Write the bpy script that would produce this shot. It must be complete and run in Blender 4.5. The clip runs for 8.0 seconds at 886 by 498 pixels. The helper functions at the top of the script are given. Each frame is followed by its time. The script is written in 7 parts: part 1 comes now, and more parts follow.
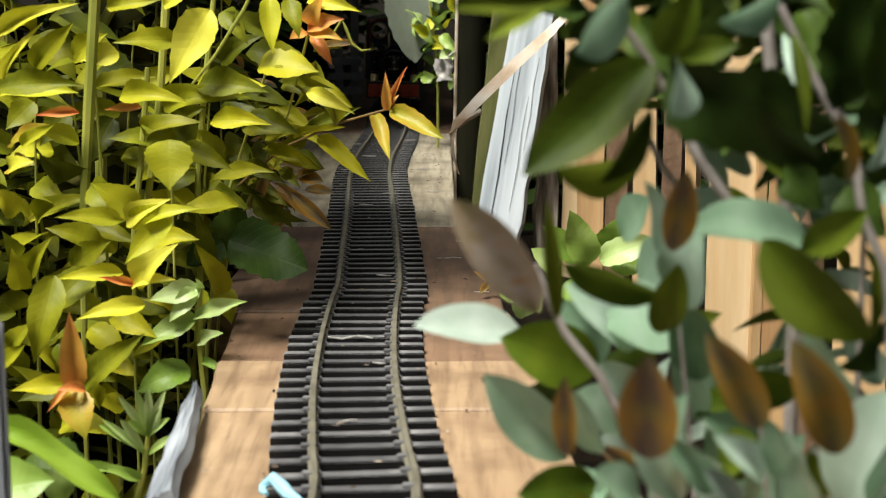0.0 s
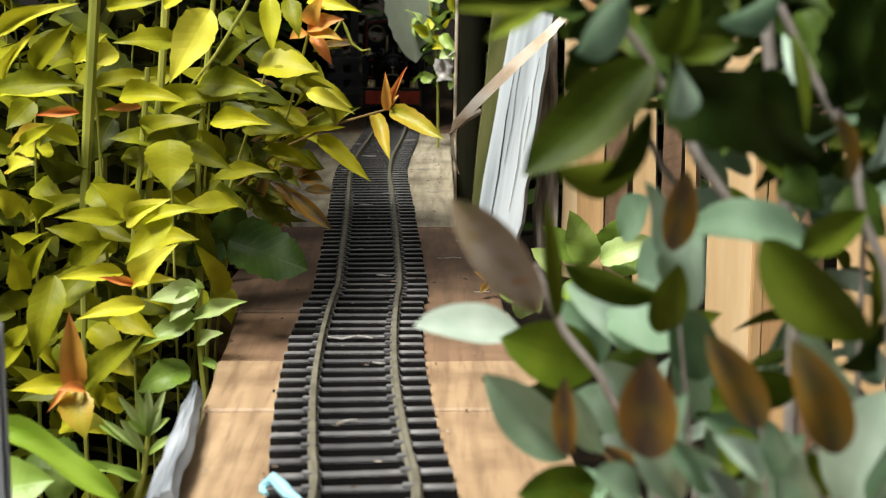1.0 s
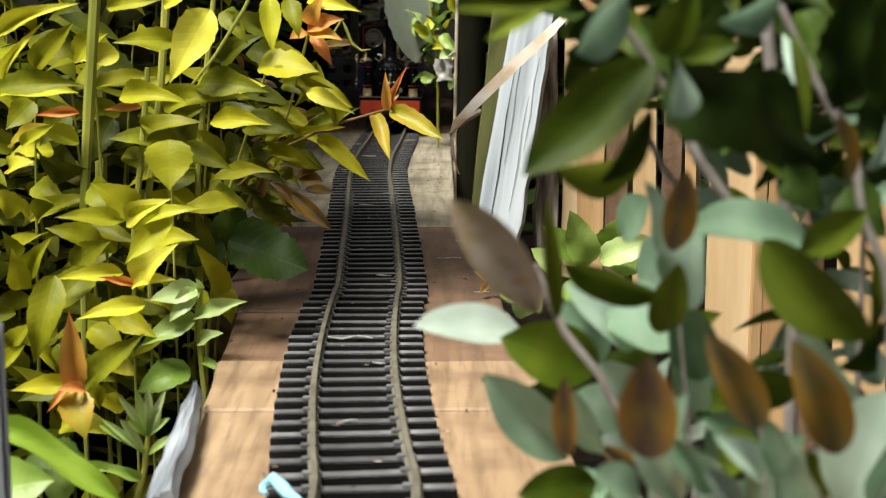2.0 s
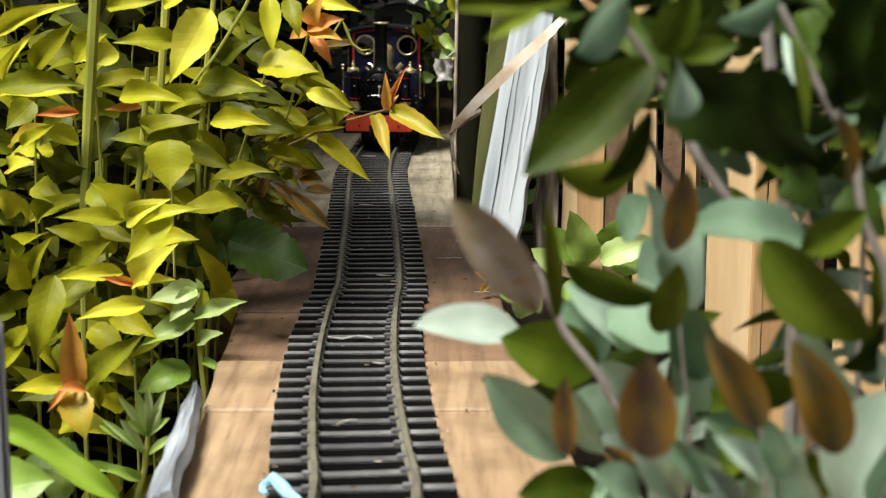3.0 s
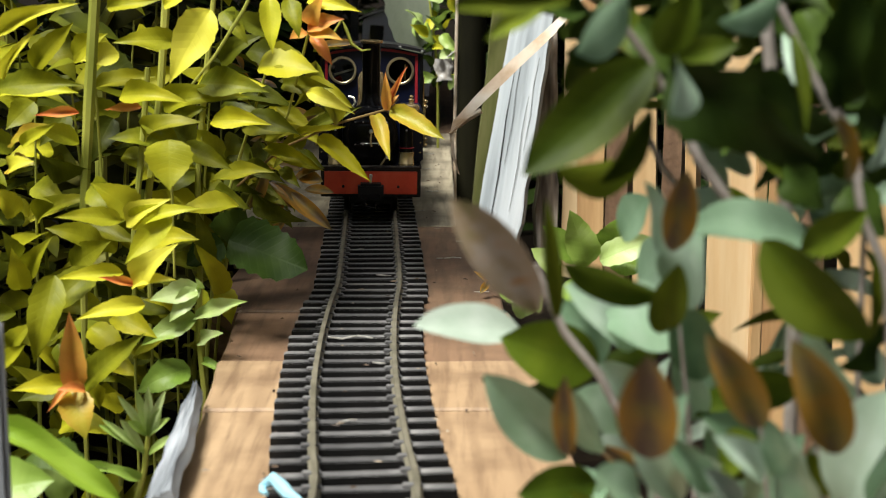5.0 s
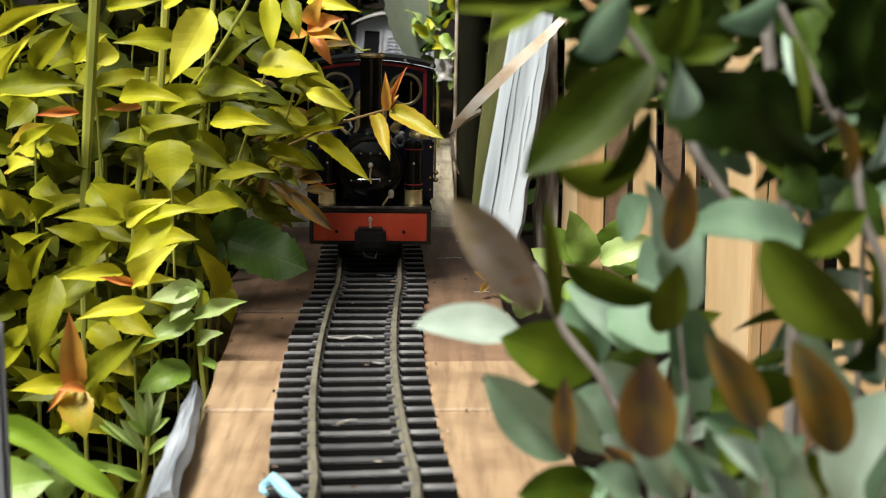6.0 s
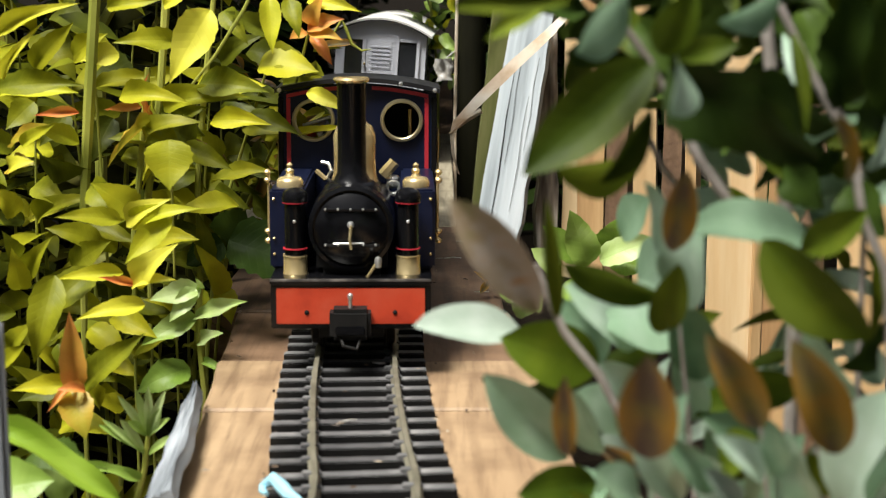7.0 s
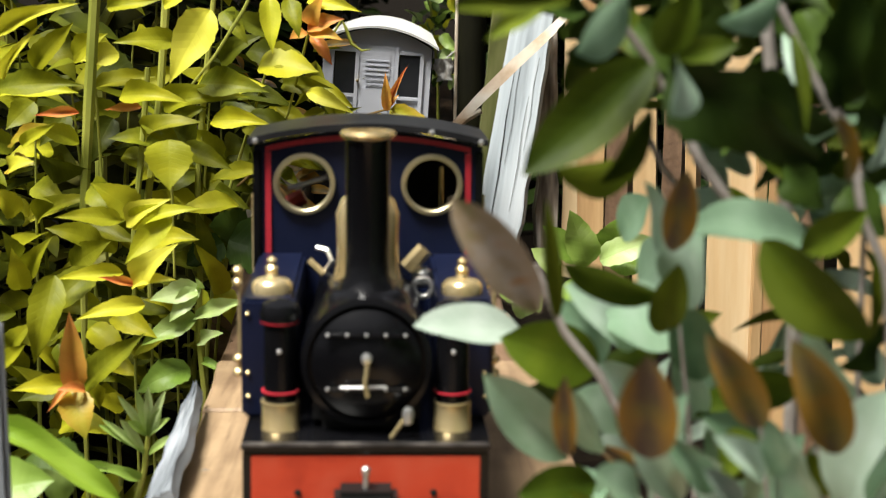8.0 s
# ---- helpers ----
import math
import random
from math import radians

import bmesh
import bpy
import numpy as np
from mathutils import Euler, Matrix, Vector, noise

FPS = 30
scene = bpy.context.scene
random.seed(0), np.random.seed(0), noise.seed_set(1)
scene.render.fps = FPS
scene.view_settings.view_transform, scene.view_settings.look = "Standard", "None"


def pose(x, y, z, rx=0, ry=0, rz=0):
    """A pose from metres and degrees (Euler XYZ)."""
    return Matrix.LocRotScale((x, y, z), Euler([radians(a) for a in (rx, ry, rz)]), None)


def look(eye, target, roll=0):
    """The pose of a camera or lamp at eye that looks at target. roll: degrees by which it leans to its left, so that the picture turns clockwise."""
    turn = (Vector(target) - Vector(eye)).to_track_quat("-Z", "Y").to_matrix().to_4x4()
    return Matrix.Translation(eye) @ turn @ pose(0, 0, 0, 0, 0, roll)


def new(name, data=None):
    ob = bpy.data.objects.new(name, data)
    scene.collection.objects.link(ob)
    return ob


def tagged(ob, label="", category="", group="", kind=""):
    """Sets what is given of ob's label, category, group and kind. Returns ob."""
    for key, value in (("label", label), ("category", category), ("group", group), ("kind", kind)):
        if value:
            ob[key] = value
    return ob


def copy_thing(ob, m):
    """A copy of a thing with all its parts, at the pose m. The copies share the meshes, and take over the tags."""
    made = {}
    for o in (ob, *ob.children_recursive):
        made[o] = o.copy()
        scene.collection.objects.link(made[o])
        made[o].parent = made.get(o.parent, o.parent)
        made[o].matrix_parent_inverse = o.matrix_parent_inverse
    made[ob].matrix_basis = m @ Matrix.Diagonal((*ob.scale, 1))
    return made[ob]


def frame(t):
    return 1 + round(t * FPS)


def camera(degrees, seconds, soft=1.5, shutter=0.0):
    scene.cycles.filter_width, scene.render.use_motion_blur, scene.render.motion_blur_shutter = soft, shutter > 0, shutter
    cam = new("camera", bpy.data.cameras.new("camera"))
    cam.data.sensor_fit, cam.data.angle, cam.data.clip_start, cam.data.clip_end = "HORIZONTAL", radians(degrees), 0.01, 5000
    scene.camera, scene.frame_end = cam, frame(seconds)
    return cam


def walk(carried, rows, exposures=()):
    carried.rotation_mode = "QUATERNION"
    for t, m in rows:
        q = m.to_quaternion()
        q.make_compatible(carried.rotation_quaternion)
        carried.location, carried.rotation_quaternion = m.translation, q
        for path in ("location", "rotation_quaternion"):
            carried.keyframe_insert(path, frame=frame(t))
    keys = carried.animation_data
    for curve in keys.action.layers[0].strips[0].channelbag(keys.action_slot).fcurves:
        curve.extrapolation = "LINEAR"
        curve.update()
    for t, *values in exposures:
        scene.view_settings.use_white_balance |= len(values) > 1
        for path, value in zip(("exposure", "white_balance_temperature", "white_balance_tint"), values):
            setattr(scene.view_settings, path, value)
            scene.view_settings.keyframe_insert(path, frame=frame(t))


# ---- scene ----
cam = camera(32.4, 8.0, soft=0.7)
EYE = look((0, 0, 0.244), (0, 2.7, 0.244 - 0.481))
walk(cam, [(0.0, EYE), (8.0, EYE)], [(0.0, 0.53), (6.5, 0.53), (8.0, 0.62)])
cam.data.dof.use_dof = True
cam.data.dof.focus_distance = 1.3
cam.data.dof.aperture_fstop = 17.0

# ---- light: a bright overcast sky ----
world = bpy.data.worlds.new("sky")
scene.world = world
world.use_nodes = True
wn = world.node_tree.nodes
sky = wn.new("ShaderNodeTexSky")
sky.sky_type, sky.sun_disc = "NISHITA", False
sky.sun_elevation, sky.sun_rotation = radians(66), radians(225)
sky.dust_density = 4.0
cloud = wn.new("ShaderNodeHueSaturation")
cloud.inputs["Saturation"].default_value = 0.25
world.node_tree.links.new(sky.outputs[0], cloud.inputs["Color"])
world.node_tree.links.new(cloud.outputs[0], wn["Background"].inputs[0])
wn["Background"].inputs[1].default_value = 0.058
sun = new("sun", bpy.data.lights.new("sun", "SUN"))
sun.data.energy, sun.data.angle, sun.data.color = 4.9, radians(22), (1.0, 0.975, 0.90)
sun.matrix_world = look((-0.85, -0.85, 2.7), (0, 0, 0))


# ---- materials ----
def material(name, colours, rough=0.6, metal=0.0, scale=20.0, bump=0.0, bump_scale=80.0, stretch=(1, 1, 1),
             per_object=0.0, island=False, thin=0.0, coat=0.0, spec=0.5):
    """A surface whose colour wanders between colours by noise, and by object where per_object is given."""
    m = bpy.data.materials.new(name)
    m.use_nodes = True
    n, l = m.node_tree.nodes, m.node_tree.links
    b = n["Principled BSDF"]
    b.inputs["Roughness"].default_value, b.inputs["Metallic"].default_value = rough, metal
    b.inputs["Specular IOR Level"].default_value = spec
    b.inputs["Coat Weight"].default_value = coat
    tc, mp = n.new("ShaderNodeTexCoord"), n.new("ShaderNodeMapping")
    mp.inputs["Scale"].default_value = stretch
    l.new(tc.outputs["Object"], mp.inputs[0])
    tex = n.new("ShaderNodeTexNoise")
    tex.inputs["Scale"].default_value, tex.inputs["Detail"].default_value = scale, 6
    l.new(mp.outputs[0], tex.inputs["Vector"])
    ramp = n.new("ShaderNodeValToRGB")
    e = ramp.color_ramp.elements
    for i, c in enumerate(colours):
        at = 0.3 + 0.4 * i / max(1, len(colours) - 1)
        if i < 2:
            e[i].position, e[i].color = at, (*c, 1)
        else:
            e.new(at).color = (*c, 1)
    value = tex.outputs[0]
    if per_object:
        info, mix = n.new("ShaderNodeObjectInfo"), n.new("ShaderNodeMix")
        mix.inputs[0].default_value = per_object
        l.new(tex.outputs[0], mix.inputs[2])
        spread = n.new("ShaderNodeMapRange")
        spread.inputs[3].default_value, spread.inputs[4].default_value = 0.25, 0.75
        if island:
            info = n.new("ShaderNodeNewGeometry")
        l.new(info.outputs["Random Per Island" if island else "Random"], spread.inputs[0])
        l.new(spread.outputs[0], mix.inputs[3])
        value = mix.outputs[0]
    l.new(value, ramp.inputs[0])
    l.new(ramp.outputs[0], b.inputs["Base Color"])
    if bump:
        t2, bp = n.new("ShaderNodeTexNoise"), n.new("ShaderNodeBump")
        t2.inputs["Scale"].default_value, t2.inputs["Detail"].default_value = bump_scale, 8
        l.new(mp.outputs[0], t2.inputs["Vector"])
        bp.inputs["Strength"].default_value, bp.inputs["Distance"].default_value = bump, 0.002
        l.new(t2.outputs[0], bp.inputs["Height"])
        l.new(bp.outputs[0], b.inputs["Normal"])
    if thin:
        tr, ms = n.new("ShaderNodeBsdfTranslucent"), n.new("ShaderNodeMixShader")
        l.new(ramp.outputs[0], tr.inputs[0])
        ms.inputs[0].default_value = thin
        l.new(b.outputs[0], ms.inputs[1])
        l.new(tr.outputs[0], ms.inputs[2])
        l.new(ms.outputs[0], n["Material Output"].inputs[0])
    return m


def wood(name, light, middle, dark):
    """Sawn timber: wandering growth rings along the board, fine grain, dark cracks and stains."""
    m = material(name, [middle, light], 0.62, scale=9, stretch=(1, 0.35, 1), bump=0.4, bump_scale=140)
    n, l = m.node_tree.nodes, m.node_tree.links
    b, base = n["Principled BSDF"], n["Color Ramp"]
    tc = n["Texture Coordinate"]
    wave, ramp, mix = n.new("ShaderNodeTexWave"), n.new("ShaderNodeValToRGB"), n.new("ShaderNodeMix")
    mp = n.new("ShaderNodeMapping")
    mp.inputs["Scale"].default_value = (1, 0.3, 1)
    l.new(tc.outputs["Object"], mp.inputs[0])
    l.new(mp.outputs[0], wave.inputs["Vector"])
    wave.wave_type, wave.bands_direction = "BANDS", "X"
    wave.inputs["Scale"].default_value, wave.inputs["Distortion"].default_value = 15, 9
    wave.inputs["Detail"].default_value, wave.inputs["Detail Scale"].default_value = 3, 0.8
    e = ramp.color_ramp.elements
    e[0].position, e[0].color = 0.0, (0.28, 0.28, 0.28, 1)
    e[1].position, e[1].color = 0.55, (0, 0, 0, 1)
    l.new(wave.outputs[0], ramp.inputs[0])
    mix.data_type = "RGBA"
    mix.inputs[7].default_value = (*dark, 1)
    l.new(ramp.outputs[0], mix.inputs[0])
    l.new(base.outputs[0], mix.inputs[6])
    stain, sr, mix2 = n.new("ShaderNodeTexNoise"), n.new("ShaderNodeValToRGB"), n.new("ShaderNodeMix")
    stain.inputs["Scale"].default_value, stain.inputs["Detail"].default_value = 17, 9
    l.new(tc.outputs["Object"], stain.inputs["Vector"])
    sr.color_ramp.elements[0].position, sr.color_ramp.elements[1].position = 0.47, 0.70
    sr.color_ramp.elements[1].color = (0.6, 0.6, 0.6, 1)
    l.new(stain.outputs[0], sr.inputs[0])
    mix2.data_type = "RGBA"
    mix2.inputs[7].default_value = (*dark, 1)
    l.new(sr.outputs[0], mix2.inputs[0])
    l.new(mix.outputs[2], mix2.inputs[6])
    fibre, fr, mix3 = n.new("ShaderNodeTexNoise"), n.new("ShaderNodeValToRGB"), n.new("ShaderNodeMix")
    fibre.inputs["Scale"].default_value, fibre.inputs["Detail"].default_value = 210, 5
    fm = n.new("ShaderNodeMapping")
    fm.inputs["Scale"].default_value = (1, 0.07, 1)
    l.new(tc.outputs["Object"], fm.inputs[0])
    l.new(fm.outputs[0], fibre.inputs["Vector"])
    fr.color_ramp.elements[0].position, fr.color_ramp.elements[1].position = 0.50, 0.75
    fr.color_ramp.elements[1].color = (0.55, 0.55, 0.55, 1)
    l.new(fibre.outputs[0], fr.inputs[0])
    mix3.data_type = "RGBA"
    mix3.inputs[7].default_value = (*dark, 1)
    l.new(fr.outputs[0], mix3.inputs[0])
    l.new(mix2.outputs[2], mix3.inputs[6])
    l.new(mix3.outputs[2], b.inputs["Base Color"])
    return m


def leaf_material(name, colours, edge=None, rough=0.42, thin=0.28, spec=0.5, island=False, pale=1.25, spots=2.6, own=0.68):
    """A leaf of length 1: tones that change from leaf to leaf and over each blade, a midrib, side veins and a tinted margin."""
    m = material(name, colours, rough, scale=spots, per_object=own, island=island, thin=thin, spec=spec)
    n, l = m.node_tree.nodes, m.node_tree.links
    b, ramp, tc = n["Principled BSDF"], n["Color Ramp"], n["Texture Coordinate"]

    def calc(op, a, c=0.0):
        k = n.new("ShaderNodeMath")
        k.operation = op
        for s, v in zip(k.inputs, (a, c)):
            if isinstance(v, float):
                s.default_value = v
            else:
                l.new(v, s)
        return k.outputs[0]

    def blend(f, a, c):
        k = n.new("ShaderNodeMix")
        k.data_type = "RGBA"
        l.new(f, k.inputs[0])
        l.new(a, k.inputs[6])
        if isinstance(c, tuple):
            k.inputs[7].default_value = (*c, 1)
        else:
            l.new(c, k.inputs[7])
        return k.outputs[2]

    xyz = n.new("ShaderNodeSeparateXYZ")
    l.new(tc.outputs["Object"], xyz.inputs[0])
    out = calc("ABSOLUTE", xyz.outputs[1])
    rib = calc("MAXIMUM", calc("SUBTRACT", 1.0, calc("MULTIPLY", out, 55.0)), 0.0)
    side = calc("SINE", calc("MULTIPLY", calc("SUBTRACT", xyz.outputs[0], calc("MULTIPLY", out, 0.8)), 62.0))
    vein = calc("MAXIMUM", calc("MULTIPLY", calc("SUBTRACT", side, 0.72), 2.2), 0.0)
    both = calc("MINIMUM", calc("ADD", rib, vein), 1.0)
    colour = ramp.outputs[0]
    if edge:
        grain = n.new("ShaderNodeTexNoise")
        grain.inputs["Scale"].default_value = 4.0
        l.new(tc.outputs["Object"], grain.inputs["Vector"])
        f = calc("MINIMUM", calc("MAXIMUM", calc("SUBTRACT", calc("ADD", calc("MULTIPLY", out, 5.0), grain.outputs[0]), 0.75), 0.0), 1.0)
        colour = blend(f, colour, edge)
    mid = colours[len(colours) // 2]
    colour = blend(calc("MULTIPLY", both, 0.12), colour, tuple(min(0.9, c * pale + 0.03) for c in mid))
    l.new(colour, b.inputs["Base Color"])
    if thin:
        l.new(colour, n["Translucent BSDF"].inputs[0])
    fine, bump = n.new("ShaderNodeTexNoise"), n.new("ShaderNodeBump")
    fine.inputs["Scale"].default_value = 26.0
    l.new(tc.outputs["Object"], fine.inputs["Vector"])
    l.new(calc("SUBTRACT", calc("MULTIPLY", fine.outputs[0], 0.8), both), bump.inputs["Height"])
    bump.inputs["Strength"].default_value, bump.inputs["Distance"].default_value = 0.25, 0.0004
    l.new(bump.outputs[0], b.inputs["Normal"])
    return m


GOLD_LEAF = leaf_material("golden_leaf", [(0.12, 0.145, 0.006), (0.35, 0.355, 0.012), (0.60, 0.55, 0.020)], rough=0.5, spec=0.3)
LIME_LEAF = leaf_material("lime_leaf", [(0.44, 0.46, 0.016), (0.68, 0.65, 0.032), (0.82, 0.77, 0.085)], rough=0.5, spec=0.3)
ORANGE_LEAF = leaf_material("orange_young_leaf", [(0.68, 0.14, 0.05), (0.78, 0.29, 0.07), (0.76, 0.47, 0.07)], edge=(0.76, 0.44, 0.08))
# older olive leaves, darkened further for the shade inside the shrub
INNER_LEAF = leaf_material("shaded_olive_gold_leaf", [(0.055, 0.072, 0.004), (0.16, 0.180, 0.008), (0.34, 0.32, 0.013)], rough=0.5, spec=0.3)
TIP_LEAF = leaf_material("yellow_tip_leaf", [(0.24, 0.27, 0.02), (0.46, 0.42, 0.03), (0.62, 0.46, 0.05)], edge=(0.58, 0.34, 0.035))
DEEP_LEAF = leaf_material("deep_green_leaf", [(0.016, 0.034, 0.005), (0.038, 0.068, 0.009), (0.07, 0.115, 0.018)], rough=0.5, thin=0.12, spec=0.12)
# golden leaves taken to near black: shade deep in the shrub as colour
GOLD_MASS = material("shaded_gold_foliage", [(0.012, 0.014, 0.002), (0.035, 0.038, 0.003), (0.12, 0.11, 0.007)], 0.6, per_object=0.75, island=True, scale=30, thin=0.08, spec=0.1)
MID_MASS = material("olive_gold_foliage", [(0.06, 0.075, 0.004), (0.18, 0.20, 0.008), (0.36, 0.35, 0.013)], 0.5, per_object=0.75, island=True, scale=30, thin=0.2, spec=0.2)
# hedge green lowered to near black, so deep shade sits in the colour
DEEP_MASS = material("shaded_green_foliage", [(0.006, 0.014, 0.003), (0.014, 0.028, 0.005), (0.035, 0.055, 0.010)], 0.7, per_object=0.7, island=True, scale=30, thin=0.05, spec=0.05)
GREEN_LEAF = leaf_material("fresh_green_leaf", [(0.20, 0.34, 0.04), (0.36, 0.52, 0.10), (0.56, 0.68, 0.30)])
SAGE_LEAF = leaf_material("grey_green_leaf", [(0.15, 0.28, 0.15), (0.33, 0.50, 0.33), (0.58, 0.72, 0.60)], rough=0.34, thin=0.32, spec=0.6)
MOSS_LEAF = leaf_material("moss_green_leaf", [(0.045, 0.080, 0.006), (0.10, 0.15, 0.010), (0.20, 0.25, 0.02)], rough=0.5, thin=0.25, spec=0.15)
# sage leaf paled: the sky's sheen on its upper face is painted in
PALE_LEAF = leaf_material("sky_sheen_leaf", [(0.30, 0.40, 0.30), (0.50, 0.58, 0.50), (0.72, 0.76, 0.74)], rough=0.25, thin=0.12, spec=0.8, spots=3.5)
FRESH_LEAF = leaf_material("bright_green_leaf", [(0.11, 0.24, 0.01), (0.20, 0.37, 0.02), (0.34, 0.50, 0.05)], thin=0.3)
JADE_LEAF = leaf_material("dark_grey_green_leaf", [(0.09, 0.18, 0.085), (0.18, 0.30, 0.17), (0.34, 0.46, 0.32)], rough=0.4, thin=0.3, spec=0.3, spots=4)
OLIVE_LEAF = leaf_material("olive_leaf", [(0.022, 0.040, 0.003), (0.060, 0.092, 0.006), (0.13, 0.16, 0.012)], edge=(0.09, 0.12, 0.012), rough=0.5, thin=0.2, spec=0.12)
BRONZE_LEAF = leaf_material("bronze_leaf", [(0.12, 0.07, 0.062), (0.15, 0.10, 0.060), (0.22, 0.17, 0.05), (0.34, 0.19, 0.04)], edge=(0.56, 0.28, 0.03), thin=0.28, spots=3.2, own=0.3)
DUSKY_LEAF = leaf_material("dusky_grey_brown_leaf", [(0.20, 0.19, 0.07), (0.30, 0.22, 0.13), (0.40, 0.34, 0.29), (0.40, 0.20, 0.07)], edge=(0.36, 0.28, 0.20), thin=0.25, spots=5.5, own=0.12)
GREY_LEAF = leaf_material("grey_bloomed_leaf", [(0.19, 0.23, 0.17), (0.31, 0.35, 0.27)], rough=0.6, thin=0.25, spots=9)
DRY_LEAF = material("dry_straw_leaf", [(0.50, 0.34, 0.20), (0.72, 0.60, 0.46), (0.82, 0.76, 0.66)], 0.6, scale=30, bump=0.3)
LITTER = material("mixed_litter", [(0.04, 0.025, 0.015), (0.12, 0.075, 0.04), (0.40, 0.34, 0.26)], 0.7, per_object=0.9, island=True, scale=50)
STEM = material("green_stem", [(0.24, 0.27, 0.035), (0.46, 0.46, 0.09)], 0.5, scale=20, bump=0.2)
TWIG = material("russet_twig", [(0.16, 0.10, 0.03), (0.34, 0.22, 0.07)], 0.6, scale=60, bump=0.2)
BARK = material("grey_bark", [(0.22, 0.18, 0.16), (0.34, 0.30, 0.27), (0.50, 0.45, 0.41)], 0.8, scale=60, bump=0.5)
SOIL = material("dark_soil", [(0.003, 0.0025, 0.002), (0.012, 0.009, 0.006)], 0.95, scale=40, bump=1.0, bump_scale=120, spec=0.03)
PLANK_NEW = wood("fresh_orange_board", (0.45, 0.315, 0.185), (0.32, 0.205, 0.11), (0.12, 0.066, 0.034))
PLANK_MID = wood("brown_and_shadowed_wood", (0.27, 0.165, 0.095), (0.19, 0.11, 0.062), (0.085, 0.048, 0.028))
PLANK_BROWN = wood("brown_board", (0.22, 0.135, 0.078), (0.15, 0.088, 0.05), (0.05, 0.028, 0.016))
PLANK_PALE = wood("pale_weathered_board", (0.42, 0.37, 0.27), (0.29, 0.25, 0.17), (0.07, 0.055, 0.035))
FENCE = material("orange_fence_wood", [(0.26, 0.12, 0.045), (0.58, 0.36, 0.16), (0.74, 0.51, 0.26), (0.86, 0.69, 0.43)], 0.7, scale=40, stretch=(1, 1, 0.08), bump=0.6, per_object=0.5)
GREY_WOOD = material("silvery_weathered_wood", [(0.34, 0.39, 0.42), (0.62, 0.69, 0.73), (0.78, 0.83, 0.86)], 0.75, scale=60, stretch=(1, 1, 0.05), bump=0.8, bump_scale=120)
BARK_WOOD = material("ragged_bark_wood", [(0.02, 0.014, 0.01), (0.30, 0.24, 0.18), (0.76, 0.70, 0.61)], 0.85, scale=75, stretch=(1, 1, 0.12), bump=1.0, bump_scale=110)
MOSSY = material("mossy_wood", [(0.05, 0.055, 0.012), (0.13, 0.14, 0.035), (0.20, 0.20, 0.07)], 0.85, scale=40, stretch=(1, 1, 0.2), bump=0.6)
OFFCUT = material("blue_grey_weathered_wood", [(0.12, 0.135, 0.15), (0.36, 0.39, 0.42), (0.60, 0.64, 0.67)], 0.8, scale=50, stretch=(1, 0.1, 1), bump=0.8, bump_scale=120)
DARK_GAP = material("dark_gap_fill", [(0.006, 0.006, 0.003), (0.018, 0.017, 0.007)], 0.8, scale=30, stretch=(1, 1, 0.2), bump=0.3, spec=0.1)
SLEEPER = material("lit_grey_sleeper", [(0.05, 0.05, 0.052), (0.12, 0.119, 0.12), (0.26, 0.255, 0.25)], 0.5, scale=55, per_object=0.3, bump=0.4, bump_scale=300, spec=0.35)
RAIL = material("dull_brass_rail", [(0.13, 0.12, 0.085), (0.26, 0.24, 0.18)], 0.5, metal=0.3, scale=60, bump=0.1)
NAVY = material("navy_enamel", [(0.005, 0.008, 0.026), (0.008, 0.012, 0.037)], 0.34, scale=30, spec=0.3)
BLACK = material("black_enamel", [(0.003, 0.003, 0.004), (0.007, 0.007, 0.008)], 0.2, scale=30, spec=0.32)
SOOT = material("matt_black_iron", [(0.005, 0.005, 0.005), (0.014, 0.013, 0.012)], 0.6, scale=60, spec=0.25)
WORN_IRON = material("worn_grey_iron", [(0.03, 0.028, 0.026), (0.11, 0.10, 0.095), (0.24, 0.22, 0.20)], 0.5, metal=0.3, scale=120)
RED = material("vermilion_enamel", [(0.40, 0.034, 0.014), (0.56, 0.058, 0.022), (0.60, 0.085, 0.04)], 0.42, scale=45, bump=0.12, bump_scale=220)
LINING = material("crimson_lining", [(0.42, 0.02, 0.035), (0.52, 0.03, 0.045)], 0.4)
BRASS = material("polished_brass", [(0.84, 0.62, 0.28), (0.95, 0.78, 0.44)], 0.24, metal=0.72, scale=40)
RIM = material("pale_brass_rim", [(0.50, 0.43, 0.26), (0.62, 0.55, 0.36)], 0.35, metal=0.8, scale=40)
STEEL = material("bright_steel", [(0.72, 0.72, 0.70), (0.86, 0.86, 0.84)], 0.34, metal=0.85)
ROOF = material("dark_grey_roof", [(0.010, 0.010, 0.012), (0.026, 0.026, 0.028)], 0.36, scale=30, bump=0.15, spec=0.4)
COACH_GREY = material("pale_grey_coach_paint", [(0.64, 0.66, 0.73), (0.74, 0.76, 0.82)], 0.45, scale=20)
COACH_ROOF = material("white_coach_roof", [(0.62, 0.62, 0.58), (0.76, 0.75, 0.71)], 0.6, scale=30)
GLASS = material("dark_window_glass", [(0.02, 0.022, 0.025), (0.04, 0.042, 0.046)], 0.08, spec=0.8)
BLUE = material("pale_blue_plastic", [(0.22, 0.52, 0.66), (0.34, 0.64, 0.76)], 0.35)
FOIL = material("pale_scrap", [(0.26, 0.24, 0.20), (0.48, 0.46, 0.42), (0.72, 0.71, 0.68)], 0.4, scale=140)
GREY_PAINT = material("blue_grey_paint", [(0.20, 0.22, 0.24), (0.30, 0.32, 0.34)], 0.5, scale=40, bump=0.1)


